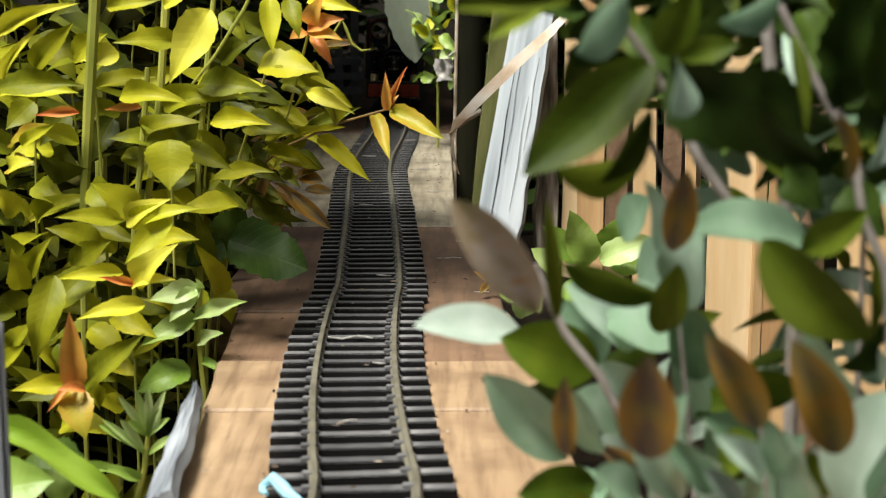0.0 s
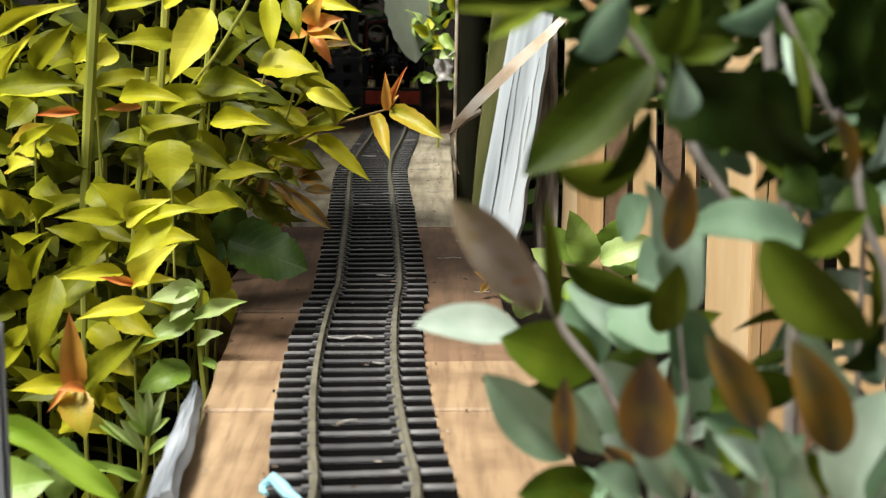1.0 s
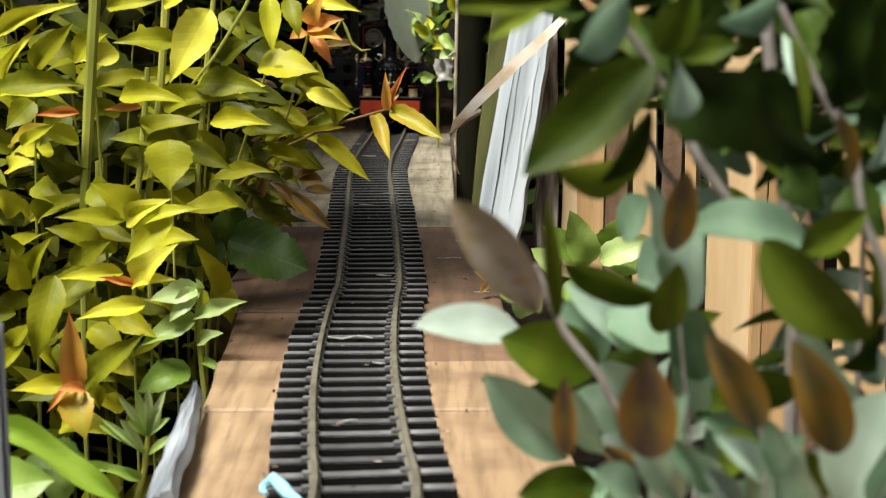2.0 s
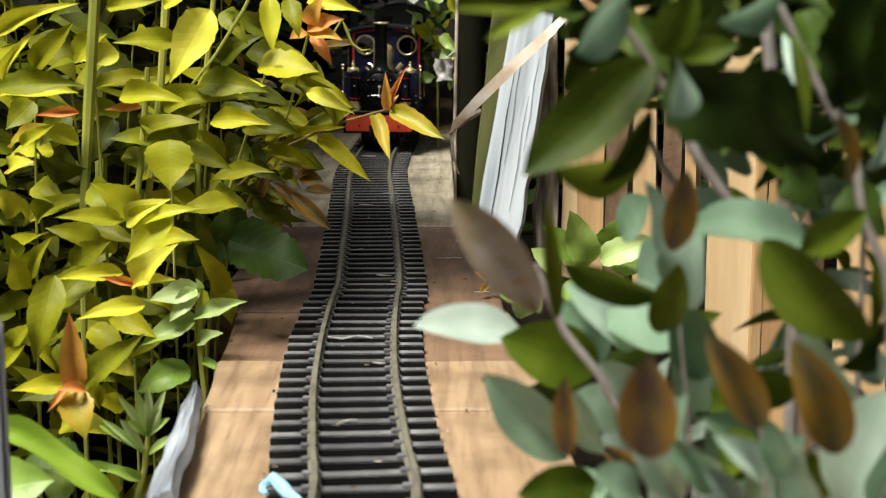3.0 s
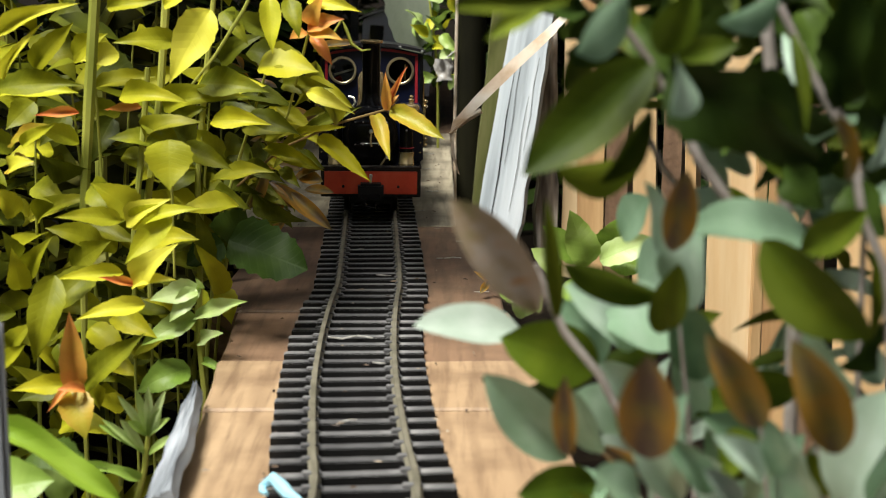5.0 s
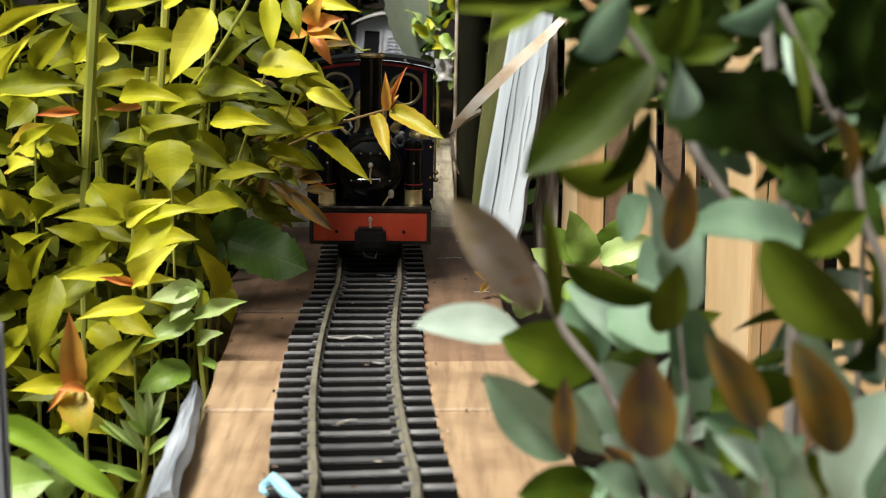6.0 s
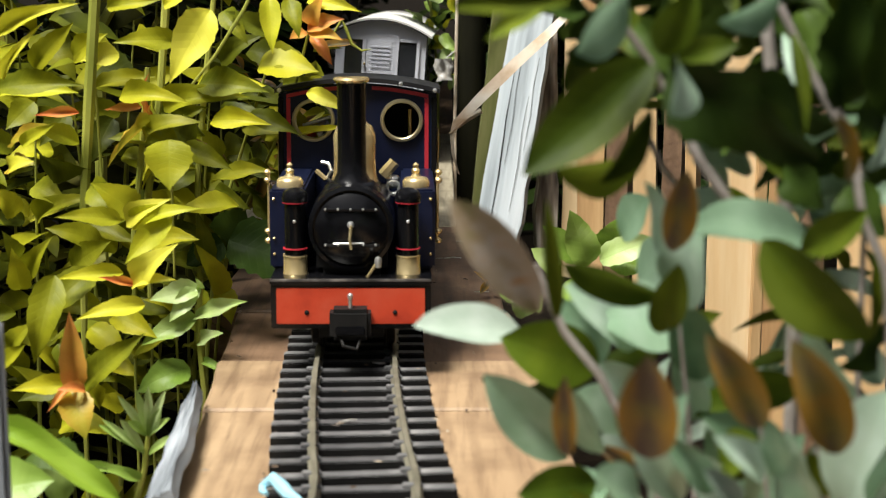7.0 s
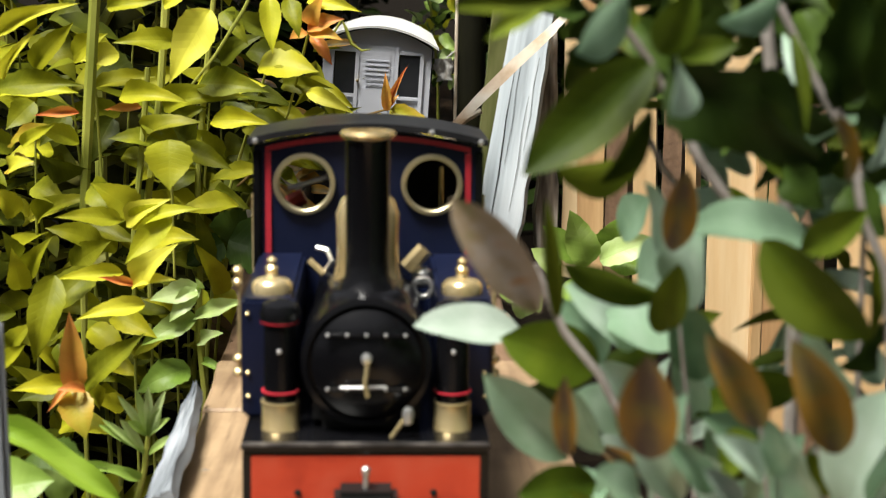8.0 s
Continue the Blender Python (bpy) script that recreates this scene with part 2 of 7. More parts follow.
# ---- mesh helpers ----
def mesh_of(bm, name, mat, smooth=False):
    me = bpy.data.meshes.new(name)
    if smooth:
        for f in bm.faces:
            f.smooth = True
        for e in bm.edges:
            e.smooth = e.calc_face_angle(0) < 0.7
    bm.to_mesh(me)
    bm.free()
    me.materials.append(mat)
    return me


def part(name, bm, mat, parent=None, label="", smooth=False):
    ob = new(name, mesh_of(bm, name, mat, smooth))
    if parent:
        ob.parent = parent
    if label:
        ob["label"] = label
    return ob


def share(name, me, parent, m):
    ob = new(name, me)
    ob.parent = parent
    ob.matrix_basis = m
    return ob


def box(x0, x1, y0, y1, z0, z1, bevel=0.0):
    bm = bmesh.new()
    bmesh.ops.create_cube(bm, size=1)
    for v in bm.verts:
        v.co = Vector(((x0, x1)[v.co.x > 0], (y0, y1)[v.co.y > 0], (z0, z1)[v.co.z > 0]))
    if bevel:
        bmesh.ops.bevel(bm, geom=bm.edges[:], offset=bevel, segments=2, affect="EDGES")
    return bm


def lathe(profile, segments=24, axis="z", at=(0, 0, 0), caps=True):
    """A turned body: profile is (radius, height) rows along the axis."""
    bm = bmesh.new()
    rings = []
    for r, h in profile:
        ring = []
        for i in range(segments):
            a = 2 * math.pi * i / segments
            c, s = r * math.cos(a), r * math.sin(a)
            co = {"z": (c, s, h), "y": (c, h, s), "x": (h, c, s)}[axis]
            ring.append(bm.verts.new(Vector(co) + Vector(at)))
        rings.append(ring)
    for a, b in zip(rings, rings[1:]):
        for i in range(segments):
            j = (i + 1) % segments
            bm.faces.new((a[i], a[j], b[j], b[i]))
    if caps:
        bm.faces.new(rings[0]), bm.faces.new(rings[-1])
    bmesh.ops.recalc_face_normals(bm, faces=bm.faces[:])
    return bm


def tube(points, radii, sides=7):
    """A tapered stem through points."""
    bm = bmesh.new()
    pts = [Vector(p) for p in points]
    rings = []
    for i, p in enumerate(pts):
        d = (pts[min(i + 1, len(pts) - 1)] - pts[max(i - 1, 0)]).normalized()
        u = d.orthogonal().normalized()
        w = d.cross(u)
        rings.append([bm.verts.new(p + radii[i] * (math.cos(a) * u + math.sin(a) * w))
                      for a in (2 * math.pi * k / sides for k in range(sides))])
    for k in range(len(rings) - 1):
        best = min(range(sides), key=lambda s: sum((rings[k][i].co - rings[k + 1][(i + s) % sides].co).length for i in range(sides)))
        rings[k + 1] = rings[k + 1][best:] + rings[k + 1][:best]
    for a, b in zip(rings, rings[1:]):
        for i in range(sides):
            j = (i + 1) % sides
            bm.faces.new((a[i], a[j], b[j], b[i]))
    bm.faces.new(rings[0]), bm.faces.new(rings[-1])
    bmesh.ops.recalc_face_normals(bm, faces=bm.faces[:])
    return bm


def bent(points, r):
    return tube(points, [r] * len(points))


def blade_mesh(name, mat, width=0.3, bend=0.25, fold=0.18, teeth=0.0, wave=0.0, fat=0.45, tip=1.0, seed=0, rows=9):
    """A leaf of length 1 along +x from its stalk, face up to +z; width and bend are shares of its length."""
    rnd = random.Random(seed)
    bm = bmesh.new()
    lines = []
    for i in range(rows + 1):
        u = i / rows
        p, q = 0.95 * fat / (1 - fat) * tip, 0.95 * tip
        w = (u / fat) ** p * ((1 - u) / (1 - fat)) ** q
        w = max(w * width / 2, 0.012 if u < 0.06 else 0.002)
        if teeth and 0 < i < rows:
            w *= 1 + teeth * (0.6 if i % 2 else -0.6) + rnd.uniform(-0.03, 0.03)
        a = bend * 2.2 * u
        cx, cz = (math.sin(a) / (bend * 2.2), -(1 - math.cos(a)) / (bend * 2.2)) if abs(bend) > 0.01 else (u, 0)
        line = []
        for k in (-1, -0.5, 0, 0.5, 1):
            lift = fold * abs(k) * w * 1.6 + wave * w * math.sin(7 * u + k + seed) * abs(k)
            line.append(bm.verts.new((cx, k * w, cz + lift)))
        lines.append(line)
    end = lines[-1][2].co
    turn = Matrix.Rotation(math.atan2(end.z, end.x), 4, "Y") @ Matrix.Scale(1 / math.hypot(end.x, end.z), 4)
    bmesh.ops.transform(bm, matrix=turn, verts=bm.verts[:])
    for a, b in zip(lines, lines[1:]):
        for k in range(4):
            bm.faces.new((a[k], b[k], b[k + 1], a[k + 1]))
    return mesh_of(bm, name, mat, True)


LEAVES = {}


def leaf_kind(kind, mat, count=4, **shape):
    LEAVES[kind] = [blade_mesh("leaf", mat, seed=i, **{**shape, "bend": shape.get("bend", 0.25) * (0.5 + 0.4 * i)}) for i in range(count)]


leaf_kind("gold", GOLD_LEAF, 6, width=0.41, bend=0.26, fold=0.34, teeth=0.06, wave=0.3, fat=0.36, tip=1.32, rows=15)
leaf_kind("lime", LIME_LEAF, 6, width=0.38, bend=0.26, fold=0.34, teeth=0.04, wave=0.25, fat=0.36, tip=1.32, rows=15)
leaf_kind("orange", ORANGE_LEAF, 5, width=0.36, bend=0.28, fold=0.4, teeth=0.06, wave=0.3, fat=0.38, tip=1.2, rows=11)
leaf_kind("deep", DEEP_LEAF, 4, width=0.62, bend=0.2, fold=0.2, teeth=0.10, wave=0.35, fat=0.40, tip=0.8, rows=15)
leaf_kind("green", GREEN_LEAF, 5, width=0.5, bend=0.24, fold=0.3, teeth=0.05, wave=0.35, fat=0.40, tip=0.95, rows=13)
leaf_kind("sage", SAGE_LEAF, 5, width=0.44, bend=0.18, fold=0.30, wave=0.15, fat=0.50, tip=0.85, rows=11)
leaf_kind("olive", OLIVE_LEAF, 5, width=0.40, bend=0.18, fold=0.30, wave=0.15, fat=0.48, tip=0.85, rows=11)
leaf_kind("bronze", BRONZE_LEAF, 4, width=0.42, bend=0.14, fold=0.30, wave=0.1, fat=0.50, tip=0.8, rows=11)
leaf_kind("grey", GREY_LEAF, 1, width=0.66, bend=0.1, fold=0.12, teeth=0.05, fat=0.42, tip=0.75, rows=15)
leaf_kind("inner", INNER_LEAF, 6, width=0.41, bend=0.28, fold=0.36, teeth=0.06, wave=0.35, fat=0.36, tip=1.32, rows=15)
leaf_kind("moss", MOSS_LEAF, 4, width=0.44, bend=0.16, fold=0.28, wave=0.12, fat=0.50, tip=0.8, rows=11)
leaf_kind("tip", TIP_LEAF, 5, width=0.38, bend=0.28, fold=0.36, teeth=0.06, wave=0.3, fat=0.38, tip=1.1, rows=13)
leaf_kind("pale", PALE_LEAF, 4, width=0.44, bend=0.14, fold=0.24, wave=0.1, fat=0.50, tip=0.8, rows=11)
leaf_kind("fresh", FRESH_LEAF, 3, width=0.5, bend=0.24, fold=0.3, wave=0.35, fat=0.40, tip=0.95, rows=13)
leaf_kind("jade", JADE_LEAF, 4, width=0.46, bend=0.16, fold=0.28, wave=0.15, fat=0.50, tip=0.85, rows=11)
leaf_kind("dusky", DUSKY_LEAF, 3, width=0.42, bend=0.14, fold=0.26, wave=0.1, fat=0.55, tip=0.7, rows=11)
leaf_kind("needle", GREEN_LEAF, 4, width=0.16, bend=0.2, fold=0.3, fat=0.55, tip=0.8)


def leaf_pose(base, tip, roll=0.0):
    """Puts a leaf of length 1 from base to tip, its face turned up and rolled by degrees about its midrib."""
    base, tip = Vector(base), Vector(tip)
    x = tip - base
    size = x.length
    x.normalize()
    y = Vector((0, 0, 1)).cross(x)
    y = y.normalized() if y.length > 1e-3 else Vector((1, 0, 0))
    z = x.cross(y)
    m = Matrix((x, y, z)).transposed().to_4x4()
    return Matrix.Translation(base) @ m @ pose(0, 0, 0, roll) @ Matrix.Scale(size, 4)


def leaf(plant, kind, base, tip, roll=0.0, wide=1.0, pick=0):
    m = leaf_pose(base, tip, roll) @ Matrix.Diagonal((1, wide, 1, 1))
    return share("leaf", LEAVES[kind][pick % len(LEAVES[kind])], plant, m)


def thing(name, label, category, group="", at=(0, 0, 0), kind=""):
    ob = new(name)
    ob.location = at
    ob.empty_display_size = 0.02
    return tagged(ob, label, category, group, kind)


# ---- ground ----
def build_ground():
    bm = bmesh.new()
    n = 60
    grid = {}
    for i in range(n + 1):
        for j in range(n + 1):
            sx, sy = 2 * i / n - 1, 2 * j / n - 1
            x, y = 60 * sx * abs(sx) ** 2, 1.5 + 60 * sy * abs(sy) ** 2
            h = 0.025 * noise.noise((6 * x, 6 * y, 0)) if abs(x) < 3 else 0
            grid[i, j] = bm.verts.new((x, y, -0.15 + h))
    for i in range(n):
        for j in range(n):
            bm.faces.new((grid[i, j], grid[i + 1, j], grid[i + 1, j + 1], grid[i, j + 1]))
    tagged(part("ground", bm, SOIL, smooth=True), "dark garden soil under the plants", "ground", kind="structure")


build_ground()


# ---- the raised timber base and the track ----
CENTRE = [(-0.033, 0.50), (-0.0352, 0.61), (-0.0364, 0.688), (-0.0418, 0.742), (-0.051, 0.86), (-0.0564, 0.985), (-0.0580, 1.10), (-0.0575, 1.16), (-0.066, 1.36),
          (-0.079, 1.648), (-0.089, 1.85), (-0.091, 2.02), (-0.085, 2.24), (-0.083, 2.44), (-0.088, 2.7), (-0.092, 3.2), (-0.092, 4.0), (-0.092, 5.2)]
RAIL_TOP = 0.012


def centre_x(y):
    """The track's middle line: x at the distance y, gliding through CENTRE."""
    c = CENTRE
    i = max(0, min(len(c) - 2, next((k for k in range(len(c) - 1) if y < c[k + 1][1]), len(c) - 2)))
    (x1, y1), (x2, y2) = c[i], c[i + 1]
    x0, y0 = c[max(i - 1, 0)]
    x3, y3 = c[min(i + 2, len(c) - 1)]
    m1, m2 = (x2 - x0) / max(y2 - y0, 1e-6), (x3 - x1) / max(y3 - y1, 1e-6)
    d = y2 - y1
    u = (y - y1) / d
    return ((2 * u**3 - 3 * u**2 + 1) * x1 + (u**3 - 2 * u**2 + u) * d * m1 + (-2 * u**3 + 3 * u**2) * x2 + (u**3 - u**2) * d * m2)


def heading(y):
    """Degrees by which a thing on the track is turned about z."""
    return -math.degrees(math.atan2(centre_x(y + 0.02) - centre_x(y - 0.02), 0.04))


def board(name, x0, x1, y0, y1, top, thick, mat, label, skew=0.0):
    bm = box(x0, x1, y0, y1, top - thick, top)
    bmesh.ops.subdivide_edges(bm, edges=bm.edges[:], cuts=6, use_grid_fill=True)
    for v in bm.verts:
        v.co.x += skew * (v.co.y - y0) + 0.002 * noise.noise(v.co * 14)
        v.co.z += 0.0012 * noise.noise(v.co * 11 + Vector((3, 1, 7)))
    bmesh.ops.bevel(bm, geom=[e for e in bm.edges if e.calc_face_angle(0) > 1], offset=0.0015, segments=1, affect="EDGES")
    return tagged(part(name, bm, mat), label, "board")


def build_base():
    fresh = "fresh orange-brown timber board carrying the toy track"
    board("timber_board", -0.105, 0.095, 0.30, 0.841, 0.0, 0.045, PLANK_NEW, fresh, -0.060)
    board("timber_board", -0.138, 0.064, 0.8435, 0.956, 0.0007, 0.045, PLANK_NEW, fresh, -0.060)
    # this plank's browner tone takes in the shadow lying across the boards
    board("timber_board", -0.144, 0.058, 0.9585, 1.105, -0.0006, 0.045, PLANK_MID, "brown timber board carrying the toy track, darkened for a shadow", -0.060)
    board("timber_board", -0.175, 0.045, 1.11, 1.50, 0.0, 0.045, PLANK_BROWN, "mid-brown timber board carrying the toy track")
    board("timber_board", -0.21, 0.012, 1.504, 2.42, 0.0, 0.045, PLANK_PALE, "pale weathered timber board carrying the toy track")
    board("timber_board", -0.22, 0.02, 2.424, 5.2, 0.0, 0.045, PLANK_BROWN, "dark brown timber board carrying the toy track")
    for y in (0.5, 1.0, 1.45, 2.0, 2.6, 3.4, 4.4):
        x = centre_x(y)
        tagged(part("support_post", box(x - 0.03, x + 0.03, y - 0.03, y + 0.03, -0.2, -0.046, 0.003), PLANK_BROWN),
               "short brown timber post under the track board", "post", "posts under the track")


build_base()


def build_track():
    track = thing("railway_track", "model railway track with black sleepers and dull rails", "railway track", at=(0, 0, 0))
    for side, name in ((-1, "rail"), (1, "rail")):
        bm = bmesh.new()
        prof = [(-0.0028, 0.0055), (0.0028, 0.0055), (0.0028, 0.0064), (0.0006, 0.0072), (0.0006, 0.0100), (0.0015, 0.0105), (0.0015, 0.0117), (0.0010, 0.0120),
                (-0.0010, 0.0120), (-0.0015, 0.0117), (-0.0015, 0.0105), (-0.0006, 0.0100), (-0.0006, 0.0072), (-0.0028, 0.0064)]
        old = None
        y = 0.45
        while y < 5.2:
            a = radians(heading(y))
            c = Vector((centre_x(y), y, 0))
            across = Vector((math.cos(a), math.sin(a), 0))
            ring = [bm.verts.new(c + across * (side * 0.024 + px) + Vector((0, 0, pz))) for px, pz in prof]
            if old:
                for i in range(len(prof)):
                    j = (i + 1) % len(prof)
                    bm.faces.new((old[i], old[j], ring[j], ring[i]))
            old = ring
            y += 0.012
        bmesh.ops.recalc_face_normals(bm, faces=bm.faces[:])
        part(name, bm, RAIL, track)
    # near-black sheet laid over the boards under the sleepers
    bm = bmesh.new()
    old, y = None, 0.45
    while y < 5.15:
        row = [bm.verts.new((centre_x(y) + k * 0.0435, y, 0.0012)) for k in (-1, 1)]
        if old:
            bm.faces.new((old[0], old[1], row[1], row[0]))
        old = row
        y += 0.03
    part("dark_bed", bm, SOIL, track, "near-black sheet between the sleepers")
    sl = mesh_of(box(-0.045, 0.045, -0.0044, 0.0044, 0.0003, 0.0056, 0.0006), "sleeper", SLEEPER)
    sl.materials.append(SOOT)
    # upward faces pale, sides black: toplight and shaded fronts put into the colour
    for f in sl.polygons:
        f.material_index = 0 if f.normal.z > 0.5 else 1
    ch = mesh_of(box(-0.0050, 0.0050, -0.0030, 0.0030, 0.0055, 0.0074, 0.0006), "rail_chair", SLEEPER)
    rnd = random.Random(4)
    y, k = 0.47, 0
    while y < 5.1:
        shift = -0.0015 if y < 1.13 else 0.001
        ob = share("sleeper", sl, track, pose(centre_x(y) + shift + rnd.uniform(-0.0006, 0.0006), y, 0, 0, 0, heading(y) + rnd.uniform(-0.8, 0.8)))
        if y < 1.7:
            for s in (-0.024, 0.024):
                share("rail_chair", ch, ob, pose(s, 0, 0))
        y += 0.0222
    return track


build_track()


# ---- the train ----
def build_locomotive():
    loco = thing("steam_locomotive", "navy toy steam locomotive with red beam and brass fittings", "toy locomotive")
    z0 = RAIL_TOP

    def P(name, bm, mat, parent=loco, label="", smooth=False):
        bmesh.ops.translate(bm, verts=bm.verts[:], vec=(0, 0, z0))
        return part(name, bm, mat, parent, label, smooth)

    # frames and running plate
    P("main_frame", box(-0.020, 0.020, 0.008, 0.285, 0.012, 0.046), SOOT)
    plate = P("running_plate", box(-0.0495, 0.0495, -0.002, 0.29, 0.0466, 0.0505, 0.0010), BLACK)
    P("plate_edge", box(-0.0492, 0.0492, -0.0024, -0.0008, 0.0492, 0.0508, 0.0003), WORN_IRON, plate, "edge worn to bare grey metal")
    beam = P("buffer_beam", box(-0.0490, 0.0490, 0.0, 0.006, 0.0195, 0.0464, 0.0008), BLACK)
    P("beam_panel", box(-0.0455, 0.0455, -0.0012, 0.001, 0.0225, 0.0450, 0.0004), RED, beam, "vermilion red panel")
    for x in (-0.027, 0.027):
        P("rivet", lathe([(0.0002, -0.0022), (0.0014, -0.0018), (0.0015, -0.001)], 10, "y", (x, 0, 0.030)), SOOT, beam)
    coupler = P("coupler", box(-0.0125, 0.0125, -0.016, 0.0, 0.0155, 0.0345, 0.0025), SOOT, loco, "black coupling block")
    P("coupling_slot", box(-0.009, 0.009, -0.0172, -0.0155, 0.019, 0.0245, 0.0008), BLACK, coupler)
    P("coupling_pin", lathe([(0.0012, 0.020), (0.0012, 0.040), (0.0018, 0.0402), (0.0018, 0.0425), (0.0006, 0.0435)], 10, "z", (0, -0.009, 0)), STEEL, coupler, "bright steel pin", True)
    P("coupling_link", bent([(-0.006, -0.013, 0.017), (-0.004, -0.019, 0.013), (0.004, -0.019, 0.011), (0.006, -0.013, 0.016)], 0.0011), SOOT, coupler)
    # smokebox and boiler
    P("saddle", box(-0.022, 0.022, 0.016, 0.052, 0.050, 0.078, 0.004), SOOT)
    P("boiler", lathe([(0.0250, 0.05), (0.0250, 0.146)], 40, "y", (0, 0, 0.0800)), BLACK, smooth=True)
    sb = P("smokebox", lathe([(0.0262, 0.014), (0.0268, 0.0165), (0.0268, 0.052), (0.0255, 0.054)], 48, "y", (0, 0, 0.0800)), BLACK, smooth=True)
    P("smokebox_ring", lathe([(0.0238, 0.0105), (0.0262, 0.0112), (0.0264, 0.0142), (0.0238, 0.0145)], 48, "y", (0, 0, 0.0800), False), BLACK, sb, smooth=True)
    door = P("smokebox_door", lathe([(0.0005, 0.0052), (0.010, 0.0060), (0.017, 0.0080), (0.0222, 0.0110), (0.0225, 0.0135)], 40, "y", (0, 0, 0.0795)), BLACK, loco, "domed black door", True)
    for z in (0.0920, 0.0700):
        hinge = P("hinge_strap", box(-0.0165, 0.0175, 0.0052, 0.0082, z - 0.0008, z + 0.0008, 0.0003), SOOT if z < 0.08 else BLACK, door)
        for i in range(5):
            x = -0.0155 + i * 0.0077
            P("bolt", lathe([(0.0004, 0.0043), (0.0007, 0.0047), (0.0008, 0.0060)], 10, "y", (x, 0, z + 0.0006)), STEEL, door)
    P("door_boss", lathe([(0.0008, 0.0005), (0.0019, 0.001), (0.0022, 0.0035), (0.0020, 0.0058)], 16, "y", (0, 0, 0.0835)), STEEL, door, "bright steel boss", True)
    P("door_handle", bent([(0.0005, 0.000, 0.0830), (-0.0005, -0.0006, 0.075), (0.0005, -0.0005, 0.0690)], 0.0010), BRASS, door, "bright steel handle")
    P("door_handle", bent([(0.008, 0.003, 0.0722), (-0.001, 0.002, 0.0722), (-0.0105, 0.0035, 0.0718)], 0.0006), STEEL, door, "bright steel handle")
    # chimney and dome
    ch = P("chimney", lathe([(0.0150, 0.103), (0.0118, 0.1065), (0.0092, 0.112), (0.0089, 0.120), (0.0089, 0.1665), (0.0096, 0.1680)], 32, "z", (0, 0.032, 0)), BLACK, smooth=True)
    P("chimney_base", lathe([(0.0185, 0.1005), (0.0170, 0.1040), (0.0140, 0.1064), (0.0125, 0.1068)], 32, "z", (0, 0.032, 0)), BLACK, ch, "glossy black flared base", True)
    P("chimney_cap", lathe([(0.0096, 0.1678), (0.0108, 0.1686), (0.0113, 0.1698), (0.0106, 0.1712), (0.0078, 0.1714), (0.0072, 0.163)], 32, "z", (0, 0.032, 0)), BRASS, ch, "polished brass cap", True)
    P("steam_dome", lathe([(0.0155, 0.100), (0.0140, 0.106), (0.0136, 0.112), (0.0140, 0.1300), (0.0118, 0.1360), (0.007, 0.1395), (0.001, 0.1405)], 32, "z", (0, 0.082, 0)), BRASS, loco, "polished brass dome", True)
    # side tanks
    for s in (-1, 1):
        x0, x1 = sorted((s * 0.0300, s * 0.0520))
        tank = P("side_tank", box(x0, x1, 0.034, 0.143, 0.0507, 0.1010, 0.0015), NAVY, loco, "navy blue side tank")
        P("tank_cap", lathe([(0.0085, 0.1010), (0.0086, 0.1048), (0.0070, 0.1068), (0.0030, 0.1078), (0.0022, 0.1095), (0.0030, 0.1115), (0.0016, 0.1130), (0.0022, 0.1150), (0.0004, 0.1165)],
                        20, "z", (s * 0.0400, 0.048, 0)), BRASS, tank, "brass filler cap", True)
        for z in (0.070, 0.060, 0.095):
            P("rivet", lathe([(0.0003, 0.0325), (0.0009, 0.033), (0.0010, 0.0345)], 8, "y", (s * 0.0492, 0, z)), BRASS, tank)
        # tall sand pots in front of the tanks
        pot = P("sand_pot", lathe([(0.0066, 0.0612), (0.0066, 0.0950), (0.0078, 0.0955), (0.0082, 0.0985), (0.0070, 0.1020), (0.0030, 0.1040), (0.0004, 0.1044)], 24, "z", (s * 0.0350, 0.020, 0)), BLACK, loco, "black pot with domed lid", True)
        P("pot_base", lathe([(0.0080, 0.0505), (0.0079, 0.0512), (0.0076, 0.0516), (0.0076, 0.0612), (0.0080, 0.0616), (0.0079, 0.0622)], 24, "z", (s * 0.0350, 0.020, 0)), BRASS, pot, "brass base", True)
        for z in (0.0952, 0.0665):
            P("pot_ring", lathe([(0.0066, z - 0.0005), (0.0078, z - 0.0004), (0.0078, z + 0.0001), (0.0066, z + 0.0002)], 24, "z", (s * 0.0350, 0.020, 0), False), LINING, pot, "thin red ring", True)
        P("pot_rivet", lathe([(0.0003, 0.0122), (0.001, 0.0126), (0.001, 0.0140)], 8, "y", (s * 0.0350, 0, 0.084)), STEEL, pot)
        # hand rails with knobs beside the tank
        rail = P("hand_rail", bent([(s * 0.0538, 0.050, 0.066), (s * 0.0538, 0.050, 0.112)], 0.0009), BRASS, loco, "brass hand rail")
        for z in (0.066, 0.072, 0.105, 0.110):
            P("rail_knob", lathe([(0.0004, z - 0.0022), (0.0020, z - 0.0012), (0.0024, z), (0.0018, z + 0.0013), (0.0004, z + 0.002)], 10, "z", (s * 0.0545, 0.050, 0)), BRASS, rail, "", True)
        P("cab_rail", bent([(s * 0.0556, 0.155, 0.060), (s * 0.0560, 0.155, 0.128)], 0.0008), BRASS, loco, "brass hand rail")
    # pipework on the boiler
    P("pressure_pipe", bent([(-0.015, 0.107, 0.094), (-0.0195, 0.106, 0.099), (-0.0165, 0.105, 0.104), (-0.0185, 0.107, 0.1085), (-0.0235, 0.109, 0.1095)], 0.0013), STEEL, loco, "bright curled pipe")
